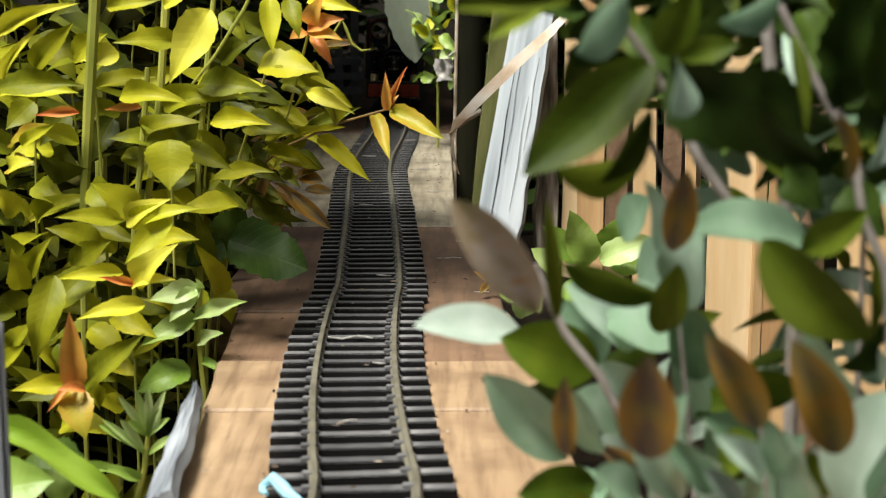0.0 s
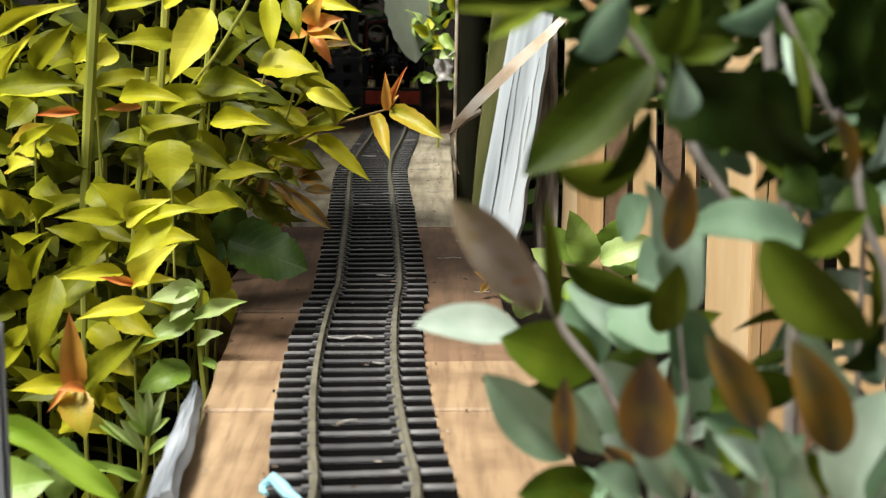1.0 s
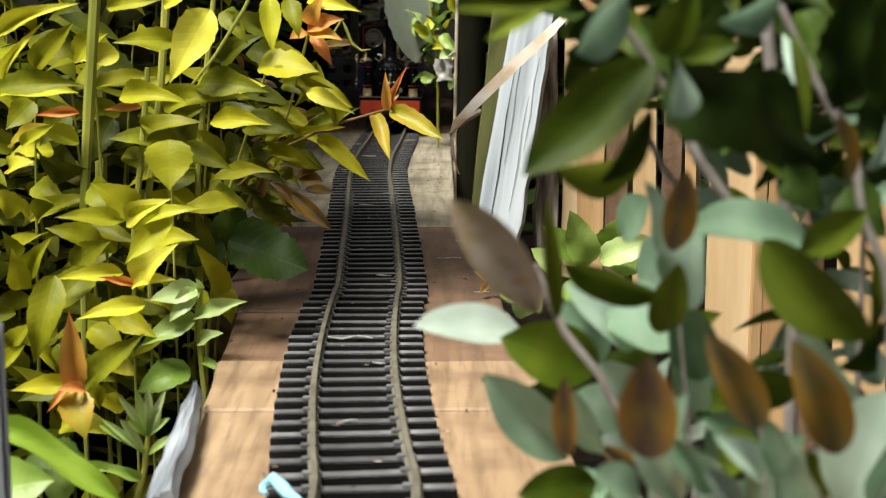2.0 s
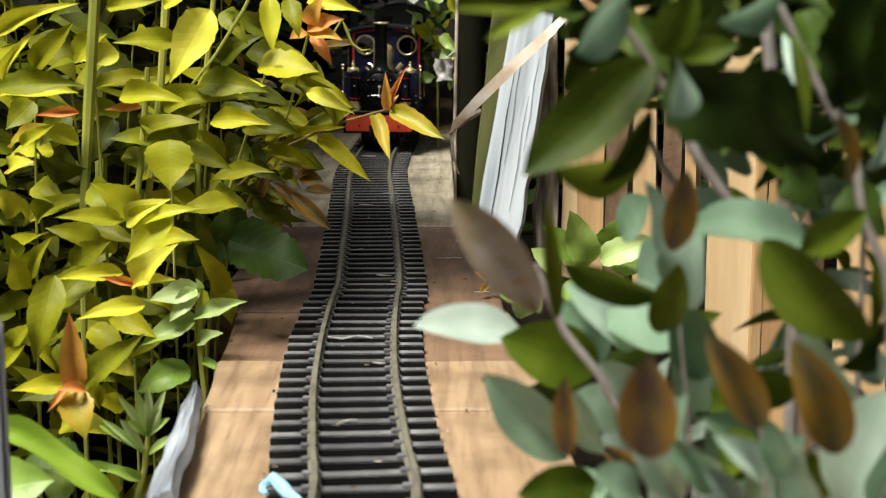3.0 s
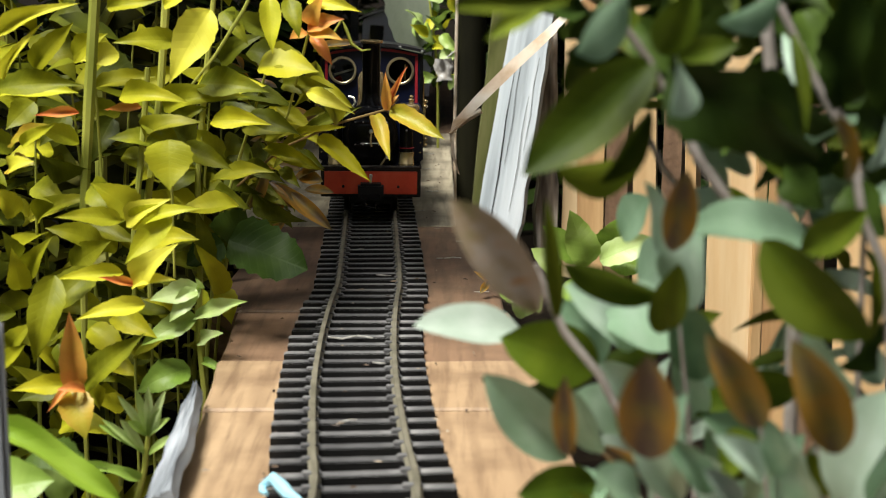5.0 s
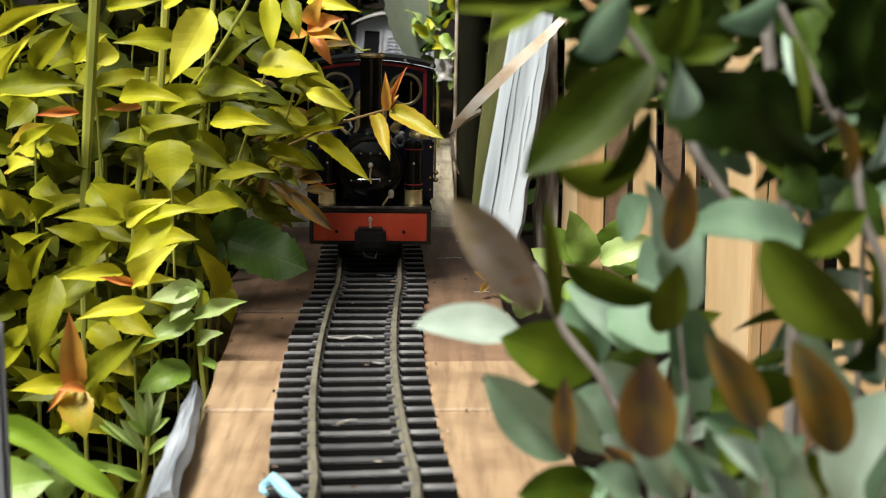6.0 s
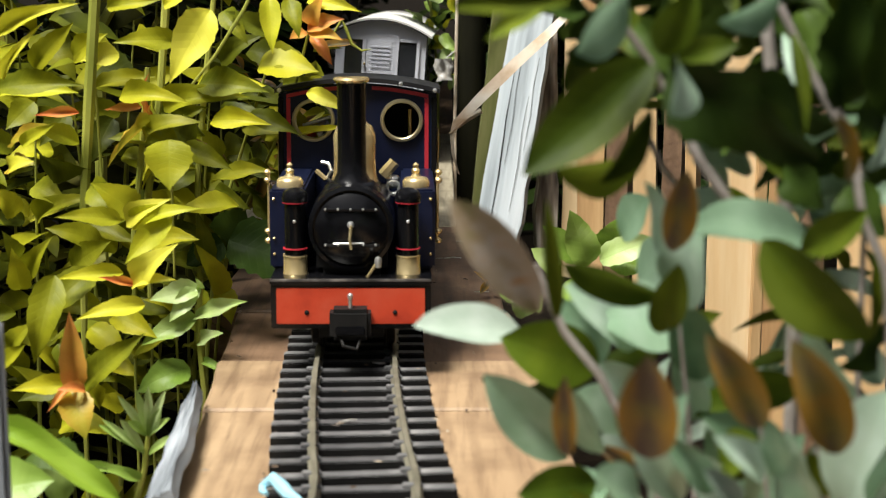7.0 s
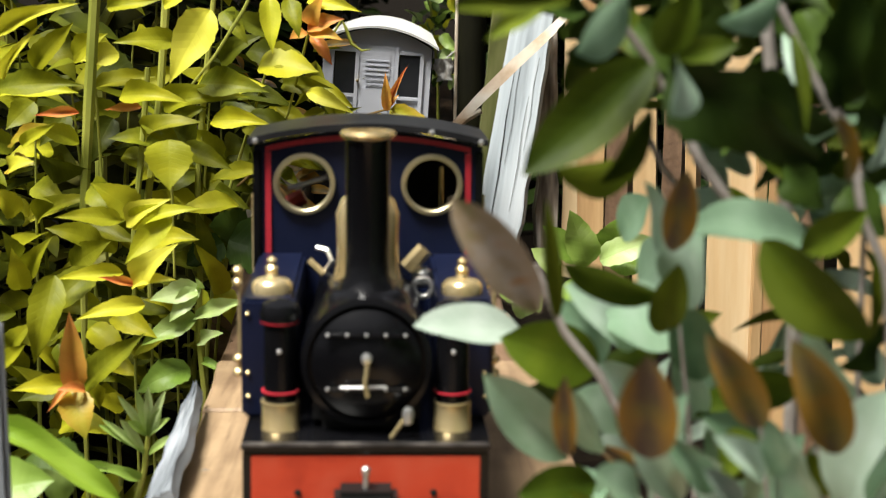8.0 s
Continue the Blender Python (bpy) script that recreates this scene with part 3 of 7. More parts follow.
    P("pressure_valve", bent([(-0.027, 0.106, 0.104), (-0.020, 0.104, 0.098)], 0.0018), BRASS)
    whistle = P("whistle", bent([(0.018, 0.104, 0.1010), (0.026, 0.104, 0.1100)], 0.0040), BRASS, loco, "stubby brass whistle")
    P("whistle_nut", lathe([(0.0030, 0.092), (0.0046, 0.094), (0.0046, 0.099), (0.0030, 0.101)], 8, "z", (0.025, 0.106, 0)), STEEL, whistle)
    P("pipe_flange", lathe([(0.0030, 0.095), (0.0036, 0.0942), (0.0048, 0.0942), (0.0054, 0.095), (0.0054, 0.098), (0.0030, 0.098), (0.0030, 0.095)], 20, "y", (0.025, 0, 0.0935), False), STEEL, loco, "open steel ring", True)
    lamp_iron = P("drain_lever", bent([(0.010, 0.006, 0.0505), (0.0165, 0.004, 0.0605)], 0.0011), BRASS, loco, "brass lever with a ball end")
    P("lever_ball", lathe([(0.0003, 0.0588), (0.0018, 0.0570), (0.0024, 0.0613), (0.0018, 0.0631), (0.0003, 0.0638)], 12, "z", (0.0167, 0.004, 0)), STEEL, lamp_iron, "", True)
    # cab: front sheet with two round windows
    bm = bmesh.new()
    w, zb, zs, zc, thick = 0.0545, 0.0507, 0.1525, 0.1600, 0.002
    outline = [(-w, zb), (w, zb), (w, zs)] + [(w * (1 - 2 * i / 12), zs + (zc - zs) * (1 - (1 - 2 * i / 12) ** 2)) for i in range(1, 12)] + [(-w, zs)]
    hole = [[(cx + 0.0130 * math.cos(2 * math.pi * k / 24), 0.1345 + 0.0130 * math.sin(2 * math.pi * k / 24)) for k in range(24)] for cx in (-0.0305, 0.0305)]
    edges = []
    for loop in [outline] + hole:
        vs = [bm.verts.new((x, 0.143, z)) for x, z in loop]
        edges += [bm.edges.new((vs[i], vs[(i + 1) % len(vs)])) for i in range(len(vs))]
    bmesh.ops.triangle_fill(bm, edges=edges, use_beauty=True, use_dissolve=False)
    for f in [f for f in bm.faces if any(math.hypot(f.calc_center_median().x - cx, f.calc_center_median().z - 0.1345) < 0.0125 for cx in (-0.0305, 0.0305))]:
        bm.faces.remove(f)
    ext = bmesh.ops.extrude_face_region(bm, geom=bm.faces[:])
    bmesh.ops.translate(bm, verts=[v for v in ext["geom"] if isinstance(v, bmesh.types.BMVert)], vec=(0, thick, 0))
    bmesh.ops.recalc_face_normals(bm, faces=bm.faces[:])
    front = P("cab_front", bm, NAVY, loco, "navy cab front with red lining")
    for cx in (-0.0305, 0.0305):
        P("window_rim", lathe([(0.0122, 0.1452), (0.0122, 0.1408), (0.0130, 0.1400), (0.0146, 0.1402), (0.0150, 0.1412), (0.0150, 0.1430), (0.0122, 0.1452)], 40, "y", (cx, 0, 0.1345), False), RIM, front, "pale brass rim", True)
    for s in (-1, 1):
        a, b = sorted((s * 0.0464, s * 0.0492))
        P("lining", box(a, b, 0.1420, 0.1432, 0.060, 0.1495), LINING, front, "thin crimson line")
        a, b = sorted((s * 0.0512, s * 0.0548))
        P("cab_beading", box(a, b, 0.1405, 0.1435, 0.0507, 0.1505, 0.0006), BLACK, front)
    for s in (-1, 1):
        bm = bmesh.new()
        prev = None
        for i in range(9):
            x = s * (0.010 + 0.039 * i / 8)
            z = zs + (zc - zs) * (1 - (x / w) ** 2) - 0.0042
            pair = [bm.verts.new((x, 0.1420, z)), bm.verts.new((x, 0.1420, z + 0.0026))]
            if prev:
                bm.faces.new((prev[0], pair[0], pair[1], prev[1]))
            prev = pair
        ext = bmesh.ops.extrude_face_region(bm, geom=bm.faces[:])
        bmesh.ops.translate(bm, verts=[v for v in ext["geom"] if isinstance(v, bmesh.types.BMVert)], vec=(0, 0.0012, 0))
        bmesh.ops.recalc_face_normals(bm, faces=bm.faces[:])
        P("lining", bm, LINING, front, "thin crimson line")
    for s in (-1, 1):
        a, b = sorted((s * 0.0525, s * 0.0545))
        P("cab_side", box(a, b, 0.1455, 0.235, 0.0525, 0.105, 0.0006), NAVY)
        P("cab_pillar", box(a, b, 0.1455, 0.160, 0.1052, 0.1505), NAVY)
        P("cab_pillar", box(a, b, 0.181, 0.193, 0.1052, 0.1505), NAVY)
    bm = bmesh.new()
    rows = []
    for y in (0.137, 0.194):
        for lift in (0.0, 0.0030):
            rows.append([bm.verts.new((x, y, zs + 0.001 + lift + (zc - zs) * (1 - (x / 0.0570) ** 2))) for x in (0.0570 * (1 - 2 * i / 16) for i in range(17))])
    a0, a1, b0, b1 = rows
    for i in range(16):
        for p, q in ((a0, a1), (a1, b1), (b1, b0), (b0, a0)):
            bm.faces.new((p[i], p[i + 1], q[i + 1], q[i]))
    bm.faces.new((a0[0], a1[0], b1[0], b0[0])), bm.faces.new((a0[-1], b0[-1], b1[-1], a1[-1]))
    bmesh.ops.recalc_face_normals(bm, faces=bm.faces[:])
    roof = P("cab_roof", bm, ROOF, loco, "dark grey curved roof", False)
    for x in (-0.0535, 0.0535, 0.030):
        P("roof_rivet", lathe([(0.0004, 0.1352), (0.0015, 0.1355), (0.0016, 0.1372)], 10, "y", (x, 0, zs + 0.0022 + (zc - zs) * (1 - (x / 0.0570) ** 2))), STEEL, roof)
    P("backhead", lathe([(0.022, 0.150), (0.022, 0.166), (0.018, 0.170)], 24, "y", (0, 0, 0.078)), SOOT, smooth=True)
    P("regulator", bent([(-0.040, 0.172, 0.128), (-0.014, 0.172, 0.136)], 0.0013), STEEL, loco, "steel regulator rod")
    P("gas_tap", bent([(-0.044, 0.176, 0.118), (-0.032, 0.176, 0.124)], 0.004), RED, loco, "red control knob")
    P("gauge_glass", bent([(0.036, 0.168, 0.100), (0.036, 0.168, 0.140)], 0.0012), BRASS)
    # half panel added behind the right window to keep it dark
    P("dark_window_screen", box(0.004, 0.0520, 0.190, 0.192, 0.0565, 0.150), SOOT)
    P("cab_floor", box(-0.0535, 0.0535, 0.146, 0.285, 0.053, 0.056), SOOT)
    P("bunker", box(-0.050, 0.050, 0.250, 0.287, 0.053, 0.095, 0.002), NAVY)
    # wheels
    wheels = []
    for y in (0.045, 0.140):
        for s in (-1, 1):
            wh = P("wheel", lathe([(0.004, 0.0), (0.019, 0.0), (0.0200, 0.001), (0.0200, 0.005), (0.0225, 0.0055), (0.0225, 0.007), (0.005, 0.0072)], 28, "x"), SOOT, loco)
            for v in wh.data.vertices:
                v.co.x = s * (0.0265 - v.co.x)
                v.co.z -= z0
            wh.matrix_basis = pose(0, y, z0 + 0.0200)
            part("crank_pin", lathe([(0.002, 0.026), (0.002, 0.030)], 10, "x", (0, 0, 0.011)) if s > 0 else lathe([(0.002, -0.030), (0.002, -0.026)], 10, "x", (0, 0, 0.011)), STEEL, wh)
            wheels.append((wh, y, s))
    return loco, wheels


def arched(w, z0, zs, zc, y0, y1, cuts=12):
    """A body with upright sides to zs and an arched top to zc."""
    bm = bmesh.new()
    pts = [(-w, z0), (w, z0), (w, zs)] + [(w * (1 - 2 * i / cuts), zs + (zc - zs) * (1 - (1 - 2 * i / cuts) ** 2)) for i in range(1, cuts)] + [(-w, zs)]
    a = [bm.verts.new((x, y0, z)) for x, z in pts]
    b = [bm.verts.new((x, y1, z)) for x, z in pts]
    bm.faces.new(a), bm.faces.new(b)
    for i in range(len(pts)):
        j = (i + 1) % len(pts)
        bm.faces.new((a[i], a[j], b[j], b[i]))
    bmesh.ops.recalc_face_normals(bm, faces=bm.faces[:])
    return bm


def arch_strip(w, lift, thick, zs, zc, y0, y1, cuts=16):
    bm = bmesh.new()
    rows = []
    for y in (y0, y1):
        for up in (lift, lift + thick):
            rows.append([bm.verts.new((w * (1 - 2 * i / cuts), y, zs + up + (zc - zs) * (1 - (1 - 2 * i / cuts) ** 2))) for i in range(cuts + 1)])
    a0, a1, b0, b1 = rows
    for i in range(cuts):
        for p, q in ((a0, a1), (a1, b1), (b1, b0), (b0, a0)):
            bm.faces.new((p[i], p[i + 1], q[i + 1], q[i]))
    bm.faces.new((a0[0], a1[0], b1[0], b0[0])), bm.faces.new((a0[-1], b0[-1], b1[-1], a1[-1]))
    bmesh.ops.recalc_face_normals(bm, faces=bm.faces[:])
    return bm


def bogie_wheels(vehicle, ys, r=0.0155):
    out = []
    for y in ys:
        for s in (-1, 1):
            wh = part("wheel", lathe([(0.003, 0.0), (r - 0.001, 0.0), (r, 0.001), (r, 0.005), (r + 0.0025, 0.0055), (r + 0.0025, 0.007), (0.004, 0.0072)], 24, "x"), SOOT, vehicle)
            for v in wh.data.vertices:
                v.co.x = s * (0.0265 - v.co.x)
            wh.matrix_basis = pose(0, y, RAIL_TOP + r)
            out.append((wh, y, s))
    return out


def build_coach():
    coach = thing("passenger_coach", "navy toy coach with pale grey panelled end and white roof", "toy coach")
    w, zs, zc, length = 0.060, 0.172, 0.190, 0.42
    part("body", arched(w, 0.050, zs, zc, 0.004, length), NAVY, coach)
    end = part("end_wall", arched(w - 0.001, 0.051, zs - 0.001, zc - 0.001, 0.0, 0.0038), COACH_GREY, coach, "pale grey panelled end")
    door = part("end_door", box(-0.019, 0.019, -0.0022, -0.0002, 0.055, 0.172, 0.0006), COACH_GREY, end, "pale grey door")
    for s in (-1, 1):
        a, b = sorted((s * 0.0235, s * 0.0465))
        part("window_pane", box(a, b, -0.0010, 0.0, 0.118, 0.163), GLASS, end, "dark window pane")
        for x in (s * 0.0215, s * 0.0490):
            part("window_post", box(x - 0.0022, x + 0.0022, -0.0030, -0.0002, 0.055, 0.172, 0.0005), COACH_GREY, end)
        for z in (0.1155, 0.165):
            part("window_rail", box(a, b, -0.0026, -0.0011, z - 0.0020, z + 0.0020, 0.0005), COACH_GREY, end)
    for z in (0.150, 0.110):
        part("door_panel", box(-0.0145, 0.0145, -0.0034, -0.0022, z - 0.015, z + 0.015, 0.0008), COACH_GREY, end)
    for k in range(6):
        z = 0.128 + 0.0052 * k
        part("louvre", box(-0.0125, 0.0125, -0.0044, -0.0035, z, z + 0.0022, 0.0004), COACH_GREY, door)
    part("door_knob", lathe([(0.0004, -0.0065), (0.0016, -0.006), (0.0016, -0.0036), (0.001, -0.0022)], 10, "y", (-0.0205, 0, 0.132)), BRASS, end)
    roof = part("roof", arch_strip(w + 0.006, 0.0005, 0.0025, zs - 0.002, zc, -0.012, length + 0.012), COACH_ROOF, coach, "white arched roof")
    for y in range(8):
        for s in (-1, 1):
            a, b = sorted((s * (w + 0.0002), s * (w + 0.0012)))
            part("side_window", box(a, b, 0.03 + y * 0.048, 0.06 + y * 0.048, 0.118, 0.160), GLASS, coach)
    part("underframe", box(-0.052, 0.052, -0.006, length + 0.004, 0.040, 0.0495, 0.001), SOOT, coach)
    part("footplate_rail", bent([(-0.045, -0.010, 0.05), (-0.045, -0.010, 0.105), (-0.024, -0.010, 0.105)], 0.001), SOOT, coach)
    part("footplate_rail", bent([(0.045, -0.010, 0.05), (0.045, -0.010, 0.105), (0.024, -0.010, 0.105)], 0.001), SOOT, coach)
    part("coupler", box(-0.008, 0.008, -0.022, -0.006, 0.030, 0.042, 0.001), SOOT, coach)
    return coach, bogie_wheels(coach, (0.05, 0.10, 0.32, 0.37))


def build_wagon():
    wagon = thing("open_wagon", "low dark open wagon coupled behind the locomotive", "toy wagon")
    part("floor", box(-0.050, 0.050, 0, 0.34, 0.040, 0.047, 0.001), SOOT, wagon)
    for s in (-1, 1):
        a, b = sorted((s * 0.0475, s * 0.0500))
        part("side_board", box(a, b, 0, 0.34, 0.0472, 0.085, 0.0008), SOOT, wagon)
    for y in (0.0, 0.3375):
        part("end_board", box(-0.0473, 0.0473, y, y + 0.0025, 0.0472, 0.085, 0.0008), SOOT, wagon)
    for y in (-0.018, 0.342):
        part("coupler", box(-0.008, 0.008, y, y + 0.016, 0.030, 0.0398, 0.001), SOOT, wagon)
    return wagon, bogie_wheels(wagon, (0.06, 0.28))


LOCO, LOCO_WHEELS = build_locomotive()
COACH, COACH_WHEELS = build_coach()
WAGON, WAGON_WHEELS = build_wagon()
WAGON_B = copy_thing(WAGON, pose(0, 3, 0))


# ---- fence, posts and what stands behind the track ----
def slat(fence, x, y, w, h, lean, turn, seed, mat):
    bm = box(-w / 2, w / 2, -0.006, 0.006, 0, h)
    bmesh.ops.subdivide_edges(bm, edges=bm.edges[:], cuts=5, use_grid_fill=True)
    for v in bm.verts:
        v.co.x += 0.0022 * noise.noise((v.co.x * 12, v.co.z * 9, seed))
        v.co.y += 0.0016 * noise.noise((v.co.x * 30, v.co.z * 12, seed + 5))
    ob = part("slat", bm, mat, fence)
    ob.matrix_basis = pose(x, y, -0.17, 0, lean, turn)
    return ob


def build_fence():
    fence = thing("slat_fence", "orange-brown rough wooden slat fence behind the shrub", "fence")
    rnd = random.Random(9)
    # share of the distance to the side, distance, width, lean and turn of each slat
    slats = [(0.0845, 1.98, 0.019, 0.3, -4), (0.0985, 1.90, 0.032, -0.2, 3), (0.1160, 1.86, 0.030, 0.4, -22), (0.1350, 1.72, 0.024, -0.8, 4),
             (0.1510, 1.62, 0.020, 0.6, -10), (0.1660, 1.50, 0.011, -0.5, -14), (0.1940, 1.36, 0.046, 0.2, 5), (0.2245, 1.26, 0.025, 0.9, -6),
             (0.2480, 1.18, 0.018, -0.6, 2), (0.2700, 1.10, 0.018, 0.8, -10), (0.2920, 1.02, 0.018, -1.0, 3), (0.3160, 0.95, 0.020, 0.7, -5)]
    for i, (across, y, w, lean, turn) in enumerate(slats):
        slat(fence, across * y, y, w * 1.06, rnd.uniform(0.50, 0.58), lean, turn - 20, i, PLANK_MID if i in (2, 4, 8) else FENCE)
    # narrow batten standing proud on the wide slat
    bm = box(-0.005, 0.005, -0.004, 0.004, 0, 0.5, 0.001)
    ob = part("batten", bm, FENCE, fence)
    ob.matrix_basis = pose(0.2085 * 1.35, 1.345, -0.17, 0, 0.4, 3)
    for x, y in ((0.126, 1.925), (0.186, 1.80), (0.30, 1.325)):
        for z in (0.02, 0.055, 0.16):
            part("nail", lathe([(0.0004, -0.0022), (0.0018, -0.0018), (0.0018, 0.001)], 8, "y", (x + 0.006 * math.sin(40 * z + x * 90), y - 0.0066, z)), SOOT, fence)
    bm = box(-0.011, 0.011, -0.72, 0.72, 0.343, 0.377, 0.002)
    ob = part("fence_rail", bm, PLANK_BROWN, fence)
    ob.matrix_basis = pose(0.258, 1.47, 0, 0, 0, 6.5)
    return fence


def build_rough_post():
    """Split fence post with a ragged bleached edge."""
    bm = box(-0.0135, 0.0135, -0.012, 0.012, 0, 0.56)
    bmesh.ops.subdivide_edges(bm, edges=bm.edges[:], cuts=14, use_grid_fill=True)
    for v in bm.verts:
        v.co.x += 0.006 * noise.noise((v.co.x * 60, v.co.z * 45, 1.5)) + 0.003 * noise.noise((v.co.x * 20, v.co.z * 120, 7))
        v.co.y += 0.007 * noise.noise((v.co.x * 110, v.co.z * 22, 3.5))
    ob = tagged(part("split_post", bm, BARK_WOOD), "ragged split post with bleached bark at the fence end", "post")
    ob.matrix_basis = pose(0.1355, 1.98, -0.17, 0, -0.6, 6)


def build_weathered_board():
    bm = box(-0.0275, 0.0275, -0.008, 0.008, 0, 0.352)
    bmesh.ops.subdivide_edges(bm, edges=bm.edges[:], cuts=15, use_grid_fill=True)
    for v in bm.verts:
        k, edge = v.co.z / 0.352, v.co.x / 0.0275
        v.co.x *= 1.10 - 0.14 * k
        v.co.x += 0.0015 * noise.noise((v.co.x * 8, v.co.z * 16, 2))
        if edge > 0.8:
            v.co.x += 0.0045 * noise.noise((1, v.co.z * 50, 2)) + 0.002 * noise.noise((4, v.co.z * 150, 2))
        v.co.y += 0.0012 * noise.noise((v.co.x * 60, v.co.z * 5, 4)) + 0.0004 * noise.noise((v.co.x * 190, v.co.z * 9, 8))
        if k > 0.9:
            v.co.z += (k - 0.9) * 10 * (0.008 * noise.noise((v.co.x * 70, 3, 1)) + edge * 0.014 - (0.008 if edge < -0.7 else 0))
    ob = tagged(part("weathered_board", bm, GREY_WOOD), "silvery weathered board leaning behind the track", "board")
    ob.matrix_basis = pose(0.0605, 1.95, -0.15, -3, 8.5, -20)
    for x, z0, z1, w in ((-0.011, 0.05, 0.29, 0.0011), (-0.004, 0.16, 0.30, 0.0005), (0.0125, 0.10, 0.25, 0.0008), (0.018, 0.18, 0.30, 0.0005)):
        bm = tube([(x, -0.0090, z0), (x + 0.0015, -0.0092, z0 * 0.6 + z1 * 0.4), (x - 0.0008, -0.0090, z0 * 0.3 + z1 * 0.7), (x + 0.0004, -0.0088, z1)], [0.0002, w * 0.6, w * 0.5, 0.0002], 5)
        part("split", bm, SOIL, ob, "dark split in the wood")
    # mossy board behind it, its corner broken away
    bm = box(-0.022, 0.022, -0.005, 0.005, 0, 0.36)
    bmesh.ops.subdivide_edges(bm, edges=bm.edges[:], cuts=7, use_grid_fill=True)
    for v in bm.verts:
        v.co.x += 0.002 * noise.noise((v.co.x * 20, v.co.z * 18, 9))
    ob = tagged(part("mossy_board", bm, MOSSY), "olive green mossy board standing behind the weathered one", "board")
    ob.matrix_basis = pose(0.0505, 2.01, -0.15, -3, 6.5, 8)


def build_posts():
    # near-black column added in place of the dark gap beside the track
    bm = lathe([(0.021, -0.17), (0.0205, 0.1), (0.020, 0.45)], 20, "z")
    for v in bm.verts:
        v.co.x += 0.002 * noise.noise((v.co.x * 30, v.co.y * 30, v.co.z * 8))
    ob = tagged(part("round_post", bm, DARK_GAP, smooth=True), "near-black column standing in for the dark gap beside the track", "post")
    ob.matrix_basis = pose(0.038, 2.14, 0, 0, 1.0, 0)
    bm = bent([(0.0165, 2.02, -0.16), (0.0155, 2.0, 0.06), (0.0185, 2.0, 0.22), (0.019, 2.0, 0.42)], 0.0022)
    tagged(part("garden_cane", bm, DRY_LEAF, smooth=True), "thin pale garden cane standing by the dark gap", "cane")
    ob = thing("tied_label", "small white tag tied to the garden cane", "plant tag")
    bm = box(-0.010, 0.012, 1.985, 1.987, 0.112, 0.140)
    bmesh.ops.subdivide_edges(bm, edges=bm.edges[:], cuts=5, use_grid_fill=True)
    for v in bm.verts:
        v.co += Vector((0.007 * noise.noise((v.co.x * 90, v.co.z * 80, 1)), 0.008 * noise.noise((v.co.x * 120, v.co.z * 90, 6)), 0.006 * noise.noise((v.co.x * 70, v.co.z * 110, 3))))
    part("tag", bm, FOIL, ob, "crumpled white tag", True)
    part("string", bent([(0.0157, 1.9975, 0.150), (0.004, 1.987, 0.141)], 0.0008), FOIL, ob)
    ob = thing("grey_stake", "blue-grey painted stake at the edge of the bed", "stake")
    part("shaft", box(-0.220, -0.1785, 0.60, 0.606, -0.17, 0.108, 0.002), GREY_PAINT, ob)
    # small grey stand at the far side of the line
    ob = thing("grey_stand", "small grey painted stand with two uprights", "stand")
    for x in (-0.196, -0.166):
        part("upright", box(x - 0.007, x + 0.007, 2.88, 2.90, -0.001, 0.30, 0.001), GREY_PAINT, ob)
    for z in (0.035, 0.062, 0.09):
        part("step", box(-0.215, -0.152, 2.855, 2.878, z - 0.006, z + 0.006, 0.001), GREY_PAINT, ob)
    far_end, near_end = Vector((-0.1401, 0.848, 0.0129)), Vector((-0.1273, 0.655, 0.0114))
    bm = box(-0.5, 0.5, -0.5, 0.5, -0.5, 0.5)
    bmesh.ops.subdivide_edges(bm, edges=bm.edges[:], cuts=8, use_grid_fill=True)
    for v in bm.verts:
        u, across, deep = v.co.y + 0.5, v.co.x, v.co.z
        wide = 0.0135 * (1 - 0.85 * u * u) + 0.004 * noise.noise((u * 7, across, 1))
        v.co = near_end.lerp(far_end, u) + Vector((0.90, 0, 0.43)) * across * wide + Vector((-0.43, 0, 0.90)) * deep * 0.007
        v.co += Vector((0.0022 * noise.noise((u * 14, across * 3, 5)), 0, 0.0018 * noise.noise((u * 6, across * 9, 2))))
    tagged(part("plank_offcut", bm, OFFCUT), "pale weathered plank offcut standing against the board", "plank")
    # bent dry blade
    bm = bmesh.new()
    spine = [(0.135, 1.50, 0.225), (0.105, 1.50, 0.192), (0.070, 1.50, 0.160), (0.035, 1.495, 0.126), (0.012, 1.49, 0.102), (0.0085, 1.488, 0.090), (0.010, 1.487, 0.072), (0.0155, 1.485, 0.054)]
    wide = [0.003, 0.006, 0.0075, 0.007, 0.005, 0.0035, 0.003, 0.002]
    old = None
    for p, w in zip(spine, wide):
        row = [bm.verts.new(Vector(p) + Vector((k * w * 0.55, -k * w * 0.6, -k * w * 0.45))) for k in (-1, 0, 1)]
        if old:
            bm.faces.new((old[0], old[1], row[1], row[0])), bm.faces.new((old[1], old[2], row[2], row[1]))
        old = row
    ob = thing("dry_blade", "bent dry straw-coloured blade hanging from the shrub", "dry leaf")
    part("blade", bm, DRY_LEAF, ob, smooth=True)
    part("fork", tube([(0.0376, 1.492, 0.1157), (0.0254, 1.492, 0.1091), (0.0155, 1.490, 0.1015), (0.0055, 1.488, 0.0929)], [0.0030, 0.0034, 0.0026, 0.0004]), DRY_LEAF, ob, smooth=True)
    part("stalk", bent([(0.135, 1.50, 0.225), (0.165, 1.50, 0.30), (0.20, 1.51, 0.42)], 0.002), DRY_LEAF, ob)


